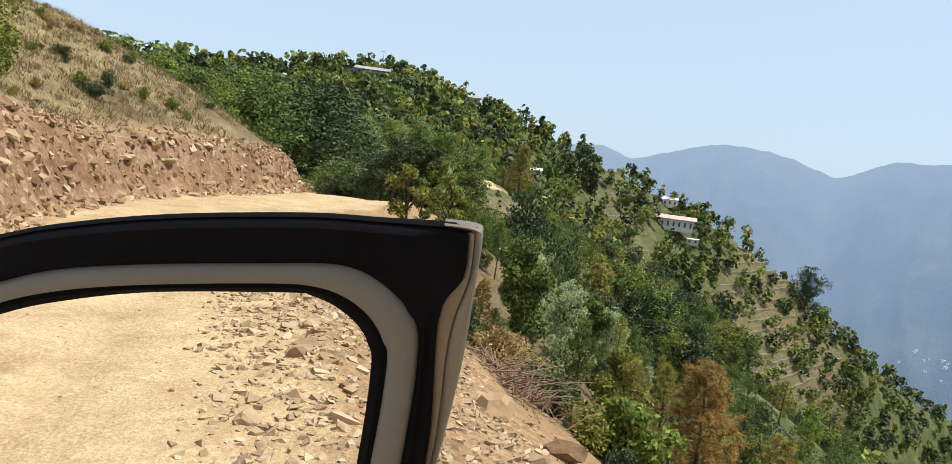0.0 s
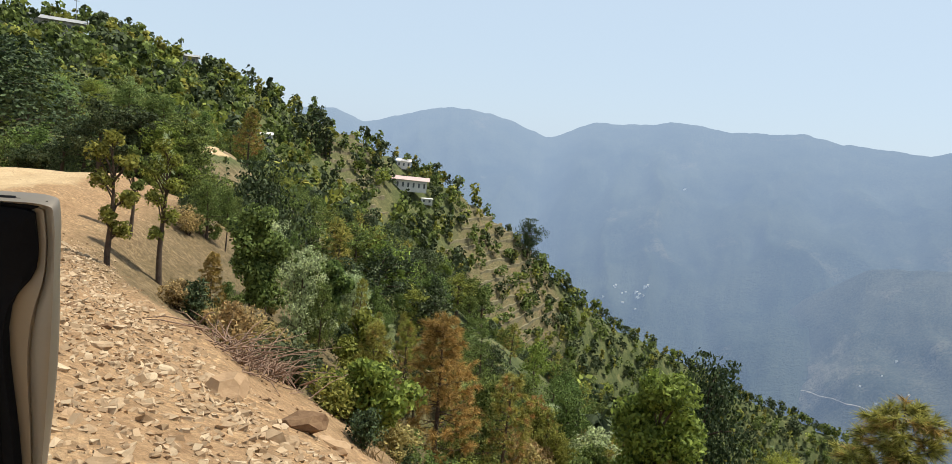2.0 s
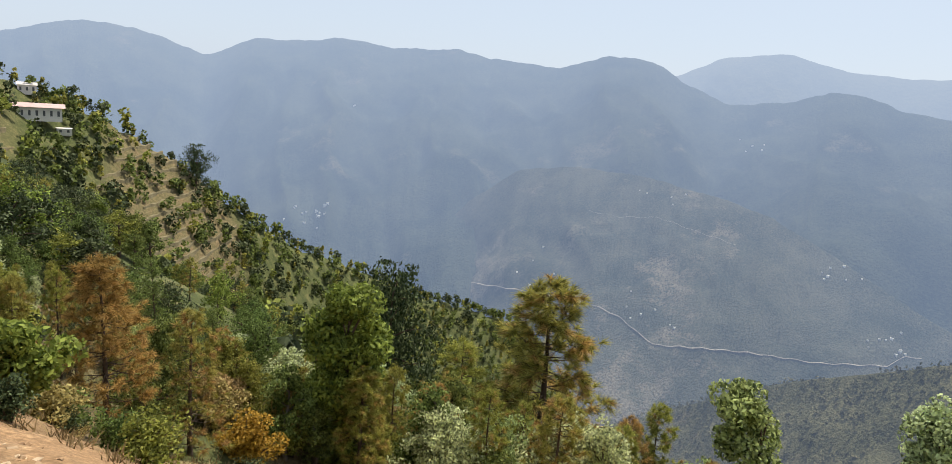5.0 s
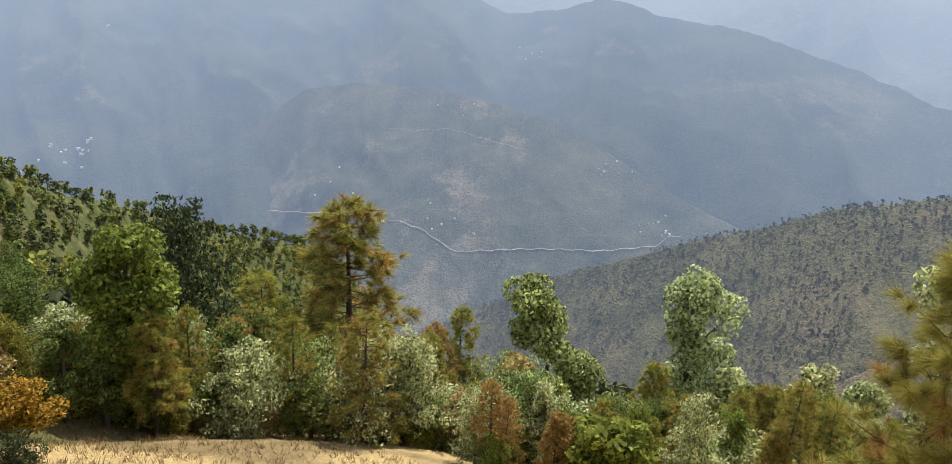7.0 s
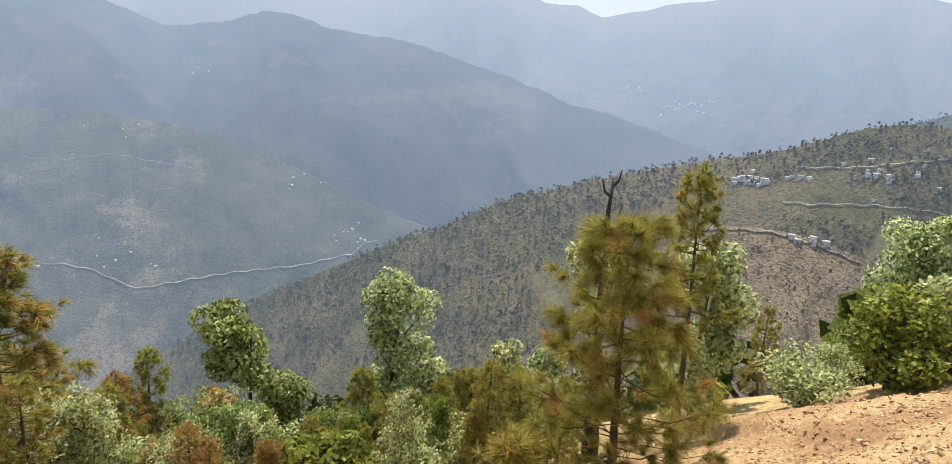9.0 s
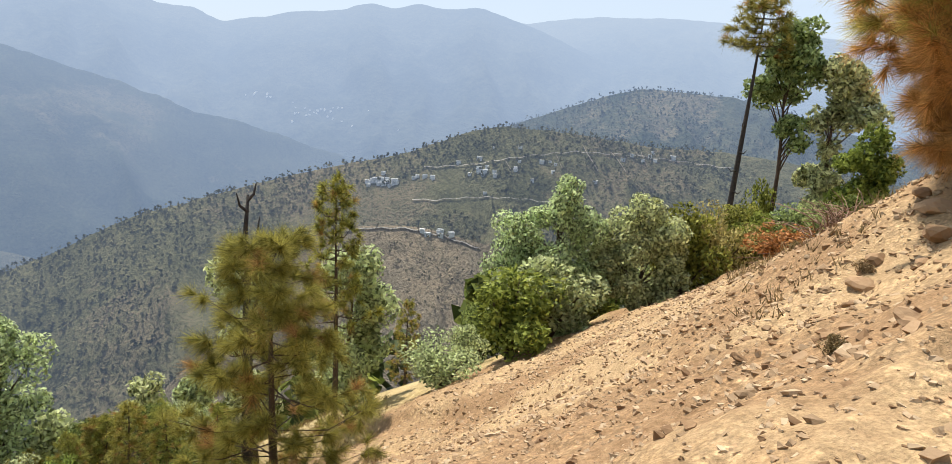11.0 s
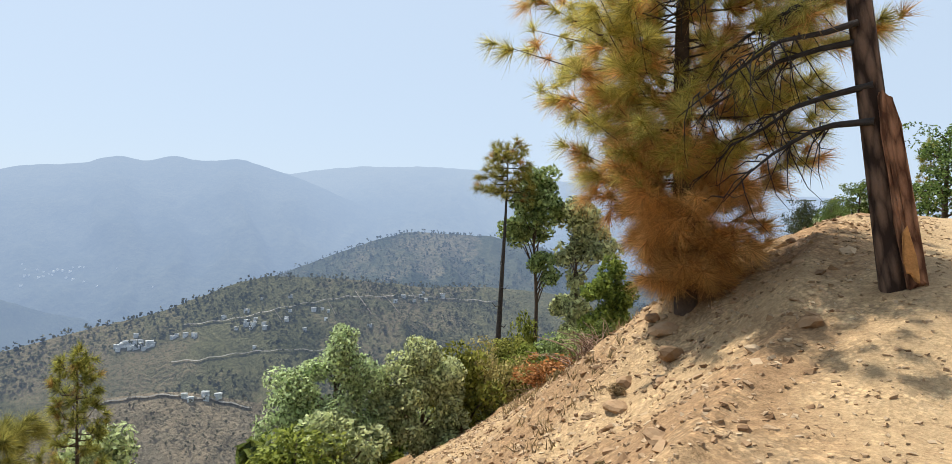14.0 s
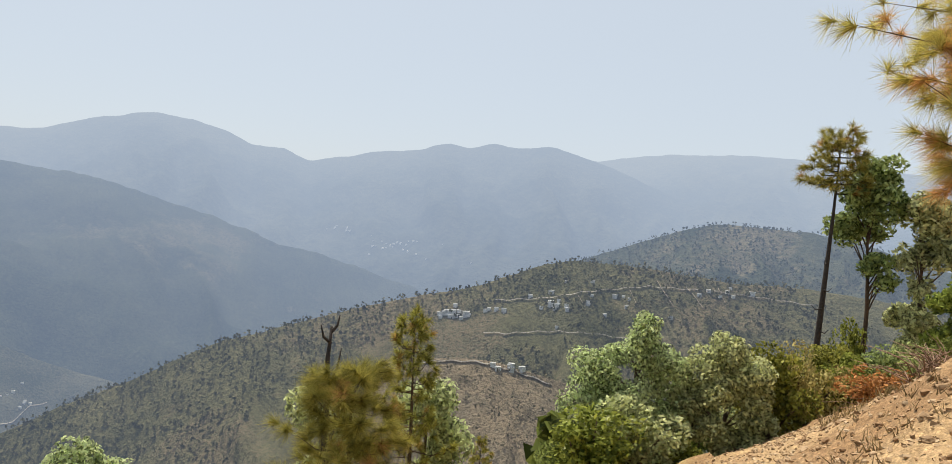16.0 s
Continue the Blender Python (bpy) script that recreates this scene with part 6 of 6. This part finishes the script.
def dry_grass(spots, seed, h0, h1, blades=7):
    rng = np.random.default_rng(seed)
    p = np.repeat(spots, blades, 0) + rng.normal(size=(len(spots) * blades, 3)) * np.array([0.05, 0.05, 0])
    d = rng.normal(size=p.shape) * np.array([0.45, 0.45, 0.1]) + np.array([0, 0, 1.0])
    h = rng.uniform(h0, h1, len(p))[:, None]
    w = np.cross(d, rng.normal(size=p.shape))
    w /= np.linalg.norm(w, axis=1)[:, None]
    co = np.stack([p - w * 0.009, p + w * 0.009, p + d * h], 1).reshape(-1, 3)
    return tagged(new("dry_grass", mesh_of("dry_grass", co, np.arange(len(co)).reshape(-1, 3), M_GRASS)), "dry straw-coloured grass on the slopes", "grass", kind="stuff")


def grass_spots(n, seed, az0, az1, r0, r1):
    q = scatter(n, az0, az1, r0, r1, seed, 1, 2, lambda x, y, r, a, z: ((road_frame(x, y)[0] > 6) | (road_frame(x, y)[0] < -2.5)) & (fbm(x, y, 4, 2, 7) > -0.3))
    return q[:, :3] + np.array([0, 0, 0.2])


dry_grass(np.concatenate([grass_spots(8000, 701, 14, 112, 7, 30), grass_spots(7000, 702, -42, -12, 11, 30), grass_spots(700, 703, 138, 162, 8, 20)]), 11, 0.06, 0.20)


# ---- houses ----
def house(x, y, w, d, h, yaw, roof, wall, label, storeys=2, windows=6, gable=0.25, sink=0.5):
    """A hill house: walls, a shallow pitched roof, windows and a door."""
    root = new("house")
    bm = bmesh.new()
    box(bm, -w / 2, w / 2, -d / 2, d / 2, -sink, h)
    body = part("wall", bm, wall, root)
    bm = bmesh.new()
    o = 0.06 * w
    pts = [(-w / 2 - o, -d / 2 - o, h), (w / 2 + o, -d / 2 - o, h), (w / 2 + o, d / 2 + o, h), (-w / 2 - o, d / 2 + o, h), (-w / 2 - o, 0, h + d * gable), (w / 2 + o, 0, h + d * gable)]
    vs = [bm.verts.new(p) for p in pts]
    for f in ((0, 1, 5, 4), (2, 3, 4, 5), (0, 4, 3), (1, 2, 5), (3, 2, 1, 0)):
        bm.faces.new([vs[i] for i in f])
    part("roof", bm, roof, root)
    for s in range(storeys):
        for k in range(windows):
            cx, cz = -w / 2 + w * (k + 0.5) / windows, h * (s + 0.52) / storeys
            a, b = w / windows * 0.17, h / storeys * 0.22
            bm = bmesh.new()
            box(bm, cx - a, cx + a, -d / 2 - 0.05, -d / 2 + 0.05, cz - b, cz + b)
            part("door" if s == 0 and k == windows // 2 else "window", bm, M_WINDOW, root)
    root.matrix_basis = pose(x, y, z_at(x, y), 0, 0, yaw)
    return tagged(root, label, "house")


def polar(az, r):
    return r * math.sin(radians(az)), r * math.cos(radians(az))


house(*polar(15.2, 246), 14.5, 6.5, 3.5, -15, M_ROOF_PINK, M_WHITE, "long whitewashed house with a pale tin roof", 1, 8, 0.16)
house(*polar(14.9, 258), 5.0, 4.0, 2.4, -15, M_ROOF, M_WHITE, "small whitewashed house behind a larger one", 1, 3, 0.2)
house(*polar(17.0, 250), 4.0, 4.0, 1.7, -15, M_WHITE, M_WHITE, "flat-roofed white annex on the hillside", 1, 2, 0.02)
house(*polar(4.2, 188), 3.0, 2.6, 1.9, -4, M_ROOF, M_WHITE, "small white house among trees", 1, 2, 0.25)
house(*polar(-9.9, 200), 11.0, 5.0, 2.9, 8, M_ROOF_GREY, M_WALL_GREY, "long grey house on the hilltop", 1, 5, 0.2)
house(*polar(-2.2, 214), 9.0, 5.0, 2.0, 0, M_ROOF_GREY, M_WALL_GREY, "low house on the skyline", 1, 4, 0.15)
house(*polar(31.6, 158), 3.6, 3.0, 2.2, -30, M_ROOF_RUST, M_WALL_GREY, "small hut with a pale slanting roof", 1, 2, 0.22)
bm = bmesh.new()
bmesh.ops.create_cone(bm, segments=6, radius1=0.10, radius2=0.06, depth=9.0, cap_ends=True, matrix=Matrix.Translation((0, 0, 4.4)))
box(bm, -0.6, 0.6, -0.05, 0.05, 8.2, 8.32)
mast = tagged(new("electric_pole"), "thin grey electric pole on the hilltop", "pole")
part("pole", bm, M_METAL, mast)
mast.matrix_basis = pose(*polar(-8.9, 202), z_at(*polar(-8.9, 202)) - 0.1)

# villages on the ridge across and in the valley
def on_range(range_name, az, el_r):
    """The height of a range's surface under the bearing az at the distance el_r."""
    me = bpy.data.objects[range_name]
    x, y = polar(az, el_r)
    hit, place, _, _ = me.ray_cast((x, y, 2000), (0, 0, -1))
    return place.z if hit else z_at(x, y)


# walls and roads far off: haze painted in as emission and dimmed base
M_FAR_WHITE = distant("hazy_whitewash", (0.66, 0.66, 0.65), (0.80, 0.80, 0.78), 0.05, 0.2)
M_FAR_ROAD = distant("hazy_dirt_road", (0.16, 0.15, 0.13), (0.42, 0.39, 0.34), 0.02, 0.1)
bpy.context.view_layer.update()
hv = random.Random(12)
LOBE = "backdrop_valley_spur"
RIDGE, RANGE, SPURR = "backdrop_wooded_ridge", "backdrop_valley_range", "backdrop_brown_spur"


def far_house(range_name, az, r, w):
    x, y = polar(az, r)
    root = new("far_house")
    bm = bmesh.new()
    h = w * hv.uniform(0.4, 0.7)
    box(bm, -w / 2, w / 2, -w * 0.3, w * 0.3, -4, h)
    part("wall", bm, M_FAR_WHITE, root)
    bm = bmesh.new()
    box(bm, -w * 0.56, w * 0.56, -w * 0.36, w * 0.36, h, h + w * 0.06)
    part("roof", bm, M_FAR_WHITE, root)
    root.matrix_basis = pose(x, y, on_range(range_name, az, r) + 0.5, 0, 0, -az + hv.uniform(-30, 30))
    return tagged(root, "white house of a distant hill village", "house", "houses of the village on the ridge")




def seen_on(range_name, az, el):
    """Where a range's face lies under the bearing az and the height el (degrees), from the road."""
    d = Vector((math.sin(radians(az)) * math.cos(radians(el)), math.cos(radians(az)) * math.cos(radians(el)), math.sin(radians(el))))
    hit, place, _, _ = bpy.data.objects[range_name].ray_cast((0, 0, 1.6), d)
    return place if hit else None


def village(range_name, az, el, spread_az, spread_el, count, size):
    for k in range(count):
        p = seen_on(range_name, az + hv.gauss(0, spread_az), el + hv.gauss(0, spread_el))
        if p is not None:
            far_house(range_name, math.degrees(math.atan2(p.x, p.y)), math.hypot(p.x, p.y), size * hv.uniform(0.7, 1.4))


def far_road(name, label, range_name, way, width, material=None, lift=2.0):
    """A road or a river bed as a strip laid on a range's face."""
    az = np.linspace(0, 1, 140)
    ks = np.linspace(0, 1, len(way))
    pts = []
    for a, e in zip(np.interp(az, ks, [w[0] for w in way]), np.interp(az, ks, [w[1] for w in way])):
        p = seen_on(range_name, a, e + 0.05 * math.sin(a * 3.7))
        if p is not None:
            pts.append(p + Vector((0, 0, lift)))
    verts, faces = [], []
    for i, p in enumerate(pts):
        out = Vector((p.x, p.y, 0)).normalized()
        wv = width * (0.75 + 0.5 * hv.random())
        verts += [p - out * wv, p + out * wv + Vector((0, 0, wv * 0.45))]
        if i and (pts[i] - pts[i - 1]).length < 160:
            faces.append((2 * i - 2, 2 * i, 2 * i + 1, 2 * i - 1))
    return tagged(new(name, mesh_of(name, verts, faces, material or M_FAR_ROAD)), label, "road", kind="structure")


village(RIDGE, 110.6, -8.7, 0.7, 0.3, 16, 5.5)
village(RIDGE, 113.8, -8.0, 1.2, 0.25, 6, 4.5)
village(RIDGE, 118.6, -7.1, 0.7, 0.35, 10, 4.5)
village(RIDGE, 123.5, -7.2, 3.5, 0.9, 14, 4)
village(RIDGE, 131.5, -5.2, 1.2, 0.25, 7, 5)
village(SPURR, 115.2, -12.5, 1.3, 0.15, 8, 3.4)
village(RANGE, 33.6, -10.2, 1.4, 0.8, 16, 6.5)
village(LOBE, 75.5, -10.6, 0.9, 0.5, 8, 4.6)
village(LOBE, 79.2, -14.6, 0.6, 0.5, 10, 4.6)
village(RANGE, 37.4, -1.6, 0.15, 0.1, 2, 6)
village(RANGE, 68.5, -2.0, 0.9, 0.3, 5, 5)
village(LOBE, 62.5, -15.6, 2.0, 0.6, 8, 3.8)
village(LOBE, 60.0, -6.6, 1.6, 0.4, 5, 3.8)
village(LOBE, 52.0, -13.6, 1.5, 0.8, 5, 3.6)
village("backdrop_far_range", 105.0, -3.4, 2.2, 0.5, 26, 7)
village("backdrop_far_range", 100.5, -2.3, 0.8, 0.3, 8, 7)
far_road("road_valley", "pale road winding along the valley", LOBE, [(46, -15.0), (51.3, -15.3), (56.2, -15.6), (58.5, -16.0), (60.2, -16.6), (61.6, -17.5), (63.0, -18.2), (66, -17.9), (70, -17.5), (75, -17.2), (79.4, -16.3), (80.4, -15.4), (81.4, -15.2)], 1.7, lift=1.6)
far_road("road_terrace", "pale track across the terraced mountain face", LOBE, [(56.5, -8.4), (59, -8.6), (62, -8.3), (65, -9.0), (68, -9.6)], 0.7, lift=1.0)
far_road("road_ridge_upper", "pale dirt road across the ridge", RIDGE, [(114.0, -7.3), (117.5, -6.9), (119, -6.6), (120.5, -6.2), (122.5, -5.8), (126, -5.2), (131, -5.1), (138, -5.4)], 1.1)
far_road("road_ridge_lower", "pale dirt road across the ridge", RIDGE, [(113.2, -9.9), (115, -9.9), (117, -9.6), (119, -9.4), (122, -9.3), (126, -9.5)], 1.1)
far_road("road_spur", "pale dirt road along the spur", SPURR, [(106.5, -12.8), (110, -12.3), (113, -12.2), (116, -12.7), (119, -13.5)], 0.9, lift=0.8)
# bare earth, its distance haze also put into emission and base colour
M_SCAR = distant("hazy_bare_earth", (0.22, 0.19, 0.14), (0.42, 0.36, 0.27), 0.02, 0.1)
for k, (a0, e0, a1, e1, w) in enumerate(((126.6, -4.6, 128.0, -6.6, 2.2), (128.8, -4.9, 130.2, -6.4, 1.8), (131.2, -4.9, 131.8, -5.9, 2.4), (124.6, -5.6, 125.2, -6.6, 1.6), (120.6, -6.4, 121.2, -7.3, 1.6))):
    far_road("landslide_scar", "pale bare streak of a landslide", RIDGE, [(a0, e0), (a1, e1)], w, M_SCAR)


# ---- terraced fields on the spur: low walls along the contours ----
def terrace_walls(az0, az1, r0, r1, gap, wall, seed, rise):
    rng = random.Random(seed)
    azs = np.arange(az0, az1, 0.12)
    rr = np.arange(r0, r1, 0.5)
    grid = np.array([height(rr * math.sin(radians(a)), rr * math.cos(radians(a))) for a in azs])
    lo, hi = grid.min(), grid.max()
    level = lo + gap
    while level < hi:
        run = []
        i0, i1 = rng.randrange(0, len(azs) // 3), rng.randrange(len(azs) * 2 // 3, len(azs))
        runs = []
        for i, a in enumerate(azs):
            above = np.nonzero(grid[i] > level)[0]
            if i0 <= i <= i1 and len(above) and above[0] > 0:
                q = rr[above[0]] + 0.6 * math.sin(a * 4 + level)
                run.append((q * math.sin(radians(a)), q * math.cos(radians(a)), level + 0.15 * math.sin(a * 9)))
            elif run:
                runs.append(run)
                run = []
        runs.append(run)
        for run in runs:
            if len(run) < 6:
                continue
            verts, faces = [], []
            for x, y, z in run:
                d = math.hypot(x, y)
                ox, oy = x / d, y / d
                verts += [(x - ox * 0.5, y - oy * 0.5, z - wall), (x, y, z + rise), (x + ox * 3.2, y + oy * 3.2, z + rise + 0.05), (x + ox * 3.6, y + oy * 3.6, z - 0.6)]
            for k in range(len(run) - 1):
                for c in range(3):
                    faces.append((4 * k + c, 4 * k + 4 + c, 4 * k + 5 + c, 4 * k + 1 + c))
            tagged(new("terrace_wall", mesh_of("terrace_wall", verts, faces, M_TERRACE)), "low earth and stone wall of a terraced field", "terrace", "terraced fields on the spur", kind="structure")
        level += gap * rng.uniform(0.8, 1.25)


M_TERRACE = plain("terrace_earth", (0.17, 0.14, 0.075), 0.95, 0, 0.6, 0.35, 0.5)
terrace_walls(18.5, 29.5, 228, 306, 2.6, 1.4, 3, 1.0)
terrace_walls(8.0, 15.0, 205, 250, 2.4, 1.2, 4, 0.8)
CYPRESS = [broadleaf("cypress_tree", 8.0, 0.62, 18, 1500, 0.34, 81, M_LEAF_DARK, M_BARK, 0.05), broadleaf("cypress_tree", 8.0, 0.55, 18, 1300, 0.34, 82, M_LEAF_DARK, M_BARK, 0.08)]
for k, (az, el) in enumerate(((7.5, 1.9), (7.85, 2.2), (8.15, 1.8), (8.45, 2.15), (8.75, 1.75), (9.1, 1.6), (19.0, -4.3), (13.0, -1.6))):
    x, y = polar(az, 216 if az < 12 else 250)
    h = min(max(5.0, upto(x, y, el)), 9.5)
    ob = CYPRESS[k % 2] if k < 2 else copy_thing(CYPRESS[k % 2], Matrix.Identity(4))
    ob.matrix_basis = pose(x, y, z_at(x, y) - 0.2, 0, 0, 40 * k) @ Matrix.Diagonal((h / 8, h / 8, h / 8, 1))
    tagged(ob, "dark columnar cypress on the spur's crest", "tree", "row of cypresses on the crest")
x, y = polar(25.6, 290)
plant(OAK, 0, x, y, upto(x, y, -5.4), 0.75, "dark round oak on the spur's edge", M_LEAF_DARK)

# ---- a heap of dry brush at the slope's edge ----
def brushwood(x, y, wide, seed):
    rng = random.Random(seed)
    twigs = []
    for k in range(90):
        a, r0 = rng.uniform(0, 6.28), rng.uniform(0, wide)
        p = Vector((math.cos(a) * r0, math.sin(a) * r0, z_at(x + math.cos(a) * r0, y + math.sin(a) * r0) - z_at(x, y) + rng.uniform(0, 0.18)))
        d = Vector((rng.gauss(0, 0.35), rng.gauss(0, 0.35), rng.uniform(0.0, 0.30)))
        twigs.append(tube([p, p + d * 0.5 + Vector((0, 0, 0.05)), p + d], [0.010, 0.007, 0.003], 4))
    ob = new("brushwood", mesh_of("brushwood", *joined(twigs), M_TWIG, True))
    ob.matrix_basis = pose(x, y, z_at(x, y))
    return tagged(ob, "heap of dry reddish-brown brushwood on the slope's edge", "brushwood", kind="stuff")


M_TWIG = plain("dry_twigs", (0.24, 0.15, 0.10), 0.9, 0, 0.4, 9, 0.3)
brushwood(0.62, 8.6, 0.55, 1)
brushwood(1.05, 9.2, 0.5, 2)
brushwood(9.7, -12.4, 0.45, 3)
brushwood(6.9, -9.4, 0.35, 4)

# ---- the open car door beside the camera, and the car it belongs to ----
M_RUBBER = plain("black_rubber", (0.006, 0.006, 0.007), 0.85, 0, 0.3, 5, 0.1)
M_RUBBER.node_tree.nodes["Principled BSDF"].inputs["Specular IOR Level"].default_value = 0.06
M_TRIM = plain("grey_plastic_trim", (0.17, 0.155, 0.135), 0.55, 0, 0.06, 8, 0.05)
M_DOORMETAL = plain("beige_metal_paint", (0.20, 0.165, 0.125), 0.35, 0.3, 0.06, 4, 0.02)
M_CAR = plain("white_car_paint", (0.72, 0.72, 0.70), 0.3, 0, 0.05, 2, 0.0)
M_GLASS = plain("dark_car_glass", (0.02, 0.025, 0.03), 0.08, 0, 0.1, 1, 0.0)
M_TYRE = plain("tyre_rubber", (0.02, 0.02, 0.02), 0.9, 0, 0.3, 9, 0.3)
M_SILVER = plain("silver_metal", (0.6, 0.6, 0.62), 0.35, 0.9, 0.05, 4, 0.0)

OUTER = [(-0.97, 0.47), (-0.82, 0.33), (-0.62, 0.175), (-0.46, 0.088), (-0.382, 0.058), (-0.331, 0.042), (-0.246, 0.023), (-0.135, 0.007), (-0.073, 0.003), (-0.025, 0.0), (0.001, 0.001), (0.006, 0.010), (0.005, 0.050), (0.002, 0.126), (-0.009, 0.235), (-0.035, 0.47)]
DARK = [(-0.965, 0.476), (-0.815, 0.336), (-0.618, 0.180), (-0.458, 0.092), (-0.381, 0.061), (-0.330, 0.045), (-0.246, 0.026), (-0.135, 0.010), (-0.073, 0.0065), (-0.025, 0.005), (-0.008, 0.007), (-0.005, 0.014), (-0.006, 0.046), (-0.022, 0.088), (-0.020, 0.237), (-0.046, 0.47)]
BAND = [(-0.94, 0.52), (-0.79, 0.385), (-0.60, 0.222), (-0.45, 0.130), (-0.388, 0.100), (-0.335, 0.081), (-0.264, 0.067), (-0.169, 0.053), (-0.115, 0.046), (-0.092, 0.048), (-0.075, 0.055), (-0.060, 0.066), (-0.048, 0.080), (-0.036, 0.113), (-0.042, 0.240), (-0.066, 0.47)]
TRIM = [(-0.93, 0.545), (-0.78, 0.410), (-0.595, 0.247), (-0.45, 0.152), (-0.392, 0.122), (-0.338, 0.103), (-0.265, 0.087), (-0.159, 0.071), (-0.125, 0.070), (-0.102, 0.076), (-0.086, 0.086), (-0.075, 0.098), (-0.067, 0.114), (-0.062, 0.138), (-0.070, 0.245), (-0.094, 0.47)]
SEAL = [(-0.92, 0.56), (-0.775, 0.422), (-0.59, 0.260), (-0.45, 0.166), (-0.394, 0.135), (-0.339, 0.115), (-0.261, 0.096), (-0.149, 0.081), (-0.130, 0.081), (-0.112, 0.087), (-0.098, 0.096), (-0.087, 0.107), (-0.080, 0.121), (-0.076, 0.145), (-0.083, 0.247), (-0.107, 0.47)]


def smooth_curve(pts, n=5):
    return refine(np.array([(a, b, 0.0) for a, b in pts]), n)[:, :2]


def moulding(outer, inner, profile):
    """A moulding between two curves; profile: (share of the width, height towards the cabin)."""
    a, b = smooth_curve(outer), smooth_curve(inner)
    rows = [np.column_stack([a + (b - a) * t, np.full(len(a), hgt)]) for t, hgt in profile]
    n, verts, faces = len(a), np.concatenate(rows), []
    for k in range(len(rows)):
        k2 = (k + 1) % len(rows)
        faces += [(k * n + i, k * n + i + 1, k2 * n + i + 1, k2 * n + i) for i in range(n - 1)]
    faces += [tuple(k * n for k in range(len(rows)))[::-1], tuple(k * n + n - 1 for k in range(len(rows)))]
    # door plane: x along it, depth away from the cabin, height
    c = 1 / math.hypot(1, 0.3)
    out = [(u, 0.547 + 0.3 * v * c - q * c, 1.542 - v * c - 0.3 * q * c) for u, v, q in verts]
    return out, faces


def car_door(parent):
    root = new("door")
    root.parent = parent
    for name, a, b, prof, mat, label in (
            ("window_frame", OUTER[:11], DARK[:11], [(0, -0.006), (0, -0.003), (0.5, 0.000), (1, -0.002), (1, -0.006)], M_RUBBER, "black upper frame edge"),
            ("pillar_flange", OUTER[9:], DARK[9:], [(0, -0.012), (0, -0.004), (0.12, 0.001), (0.5, -0.001), (0.55, -0.003), (0.6, -0.001), (1, -0.003), (1, -0.012)], M_DOORMETAL, "beige painted metal flange"),
            ("weather_strip", DARK, BAND, [(0, -0.008), (0.0, 0.000), (0.15, 0.005), (0.5, 0.002), (0.75, 0.006), (1, 0.001), (1, -0.03)], M_RUBBER, "black rubber weather strip"),
            ("inner_trim", BAND, TRIM, [(0, -0.03), (0.0, 0.000), (0.15, 0.005), (0.5, 0.007), (0.85, 0.005), (1, -0.002), (1, -0.03)], M_TRIM, "smooth grey plastic trim"),
            ("window_seal", TRIM, SEAL, [(0, -0.03), (0, -0.003), (0.4, -0.001), (1, -0.006), (1, -0.03)], M_RUBBER, "black window seal")):
        o = part(name, mesh_of(name, *moulding(a, b, prof), mat, True), mat, root, label)
        o.data.set_sharp_from_angle(angle=radians(50))
    bm = bmesh.new()
    box(bm, -0.99, -0.03, -0.05, 0.05, 0.42, 1.09, 0.03)
    for v in bm.verts:
        v.co.y += 0.547 + 0.3 * max(0.0, 1.542 - max(v.co.z, 0.95))
    part("door_panel", bm, M_TRIM, root, "grey inner door panel")
    return root


def car():
    root = new("car")
    x0, x1, y0, y1 = -2.72, -1.03, -3.1, 0.60
    bm = bmesh.new()
    box(bm, x0, x1, y0, y1, 0.30, 0.98, 0.10)
    part("body", bm, M_CAR, root)
    bm = bmesh.new()
    box(bm, x0 + 0.08, x1 - 0.08, y0 + 0.9, y1 - 0.05, 0.96, 1.56, 0.12)
    for v in bm.verts:
        if v.co.z > 1.3:
            v.co.x += (-1.875 - v.co.x) * 0.14
    part("cabin", bm, M_CAR, root)
    for s in (x0 + 0.085, x1 - 0.085):
        for a, b in ((y0 + 1.1, y0 + 1.85), (y0 + 1.95, y1 - 0.6)):
            bm = bmesh.new()
            box(bm, s - 0.06, s + 0.06, a, b, 1.05, 1.42, 0.03)
            part("window", bm, M_GLASS, root)
    for x in (x0 + 0.12, x1 - 0.12):
        for y in (y0 + 0.7, y1 - 0.65):
            bm = bmesh.new()
            bmesh.ops.create_cone(bm, segments=28, radius1=0.32, radius2=0.32, depth=0.2, cap_ends=True, matrix=Matrix.Rotation(radians(90), 4, "Y"))
            bmesh.ops.bevel(bm, geom=[e for e in bm.edges if len(e.link_faces) == 2 and abs(e.calc_face_angle(0)) > 1], offset=0.03, segments=2, affect="EDGES")
            w = part("wheel", bm, M_TYRE, root)
            w.matrix_basis = pose(x, y, 0.31)
            bm = bmesh.new()
            bmesh.ops.create_cone(bm, segments=20, radius1=0.19, radius2=0.17, depth=0.22, cap_ends=True, matrix=Matrix.Rotation(radians(90), 4, "Y"))
            part("rim", bm, M_SILVER, w)
    car_door(root)
    return tagged(root, "white car with its door standing open", "car")


car()
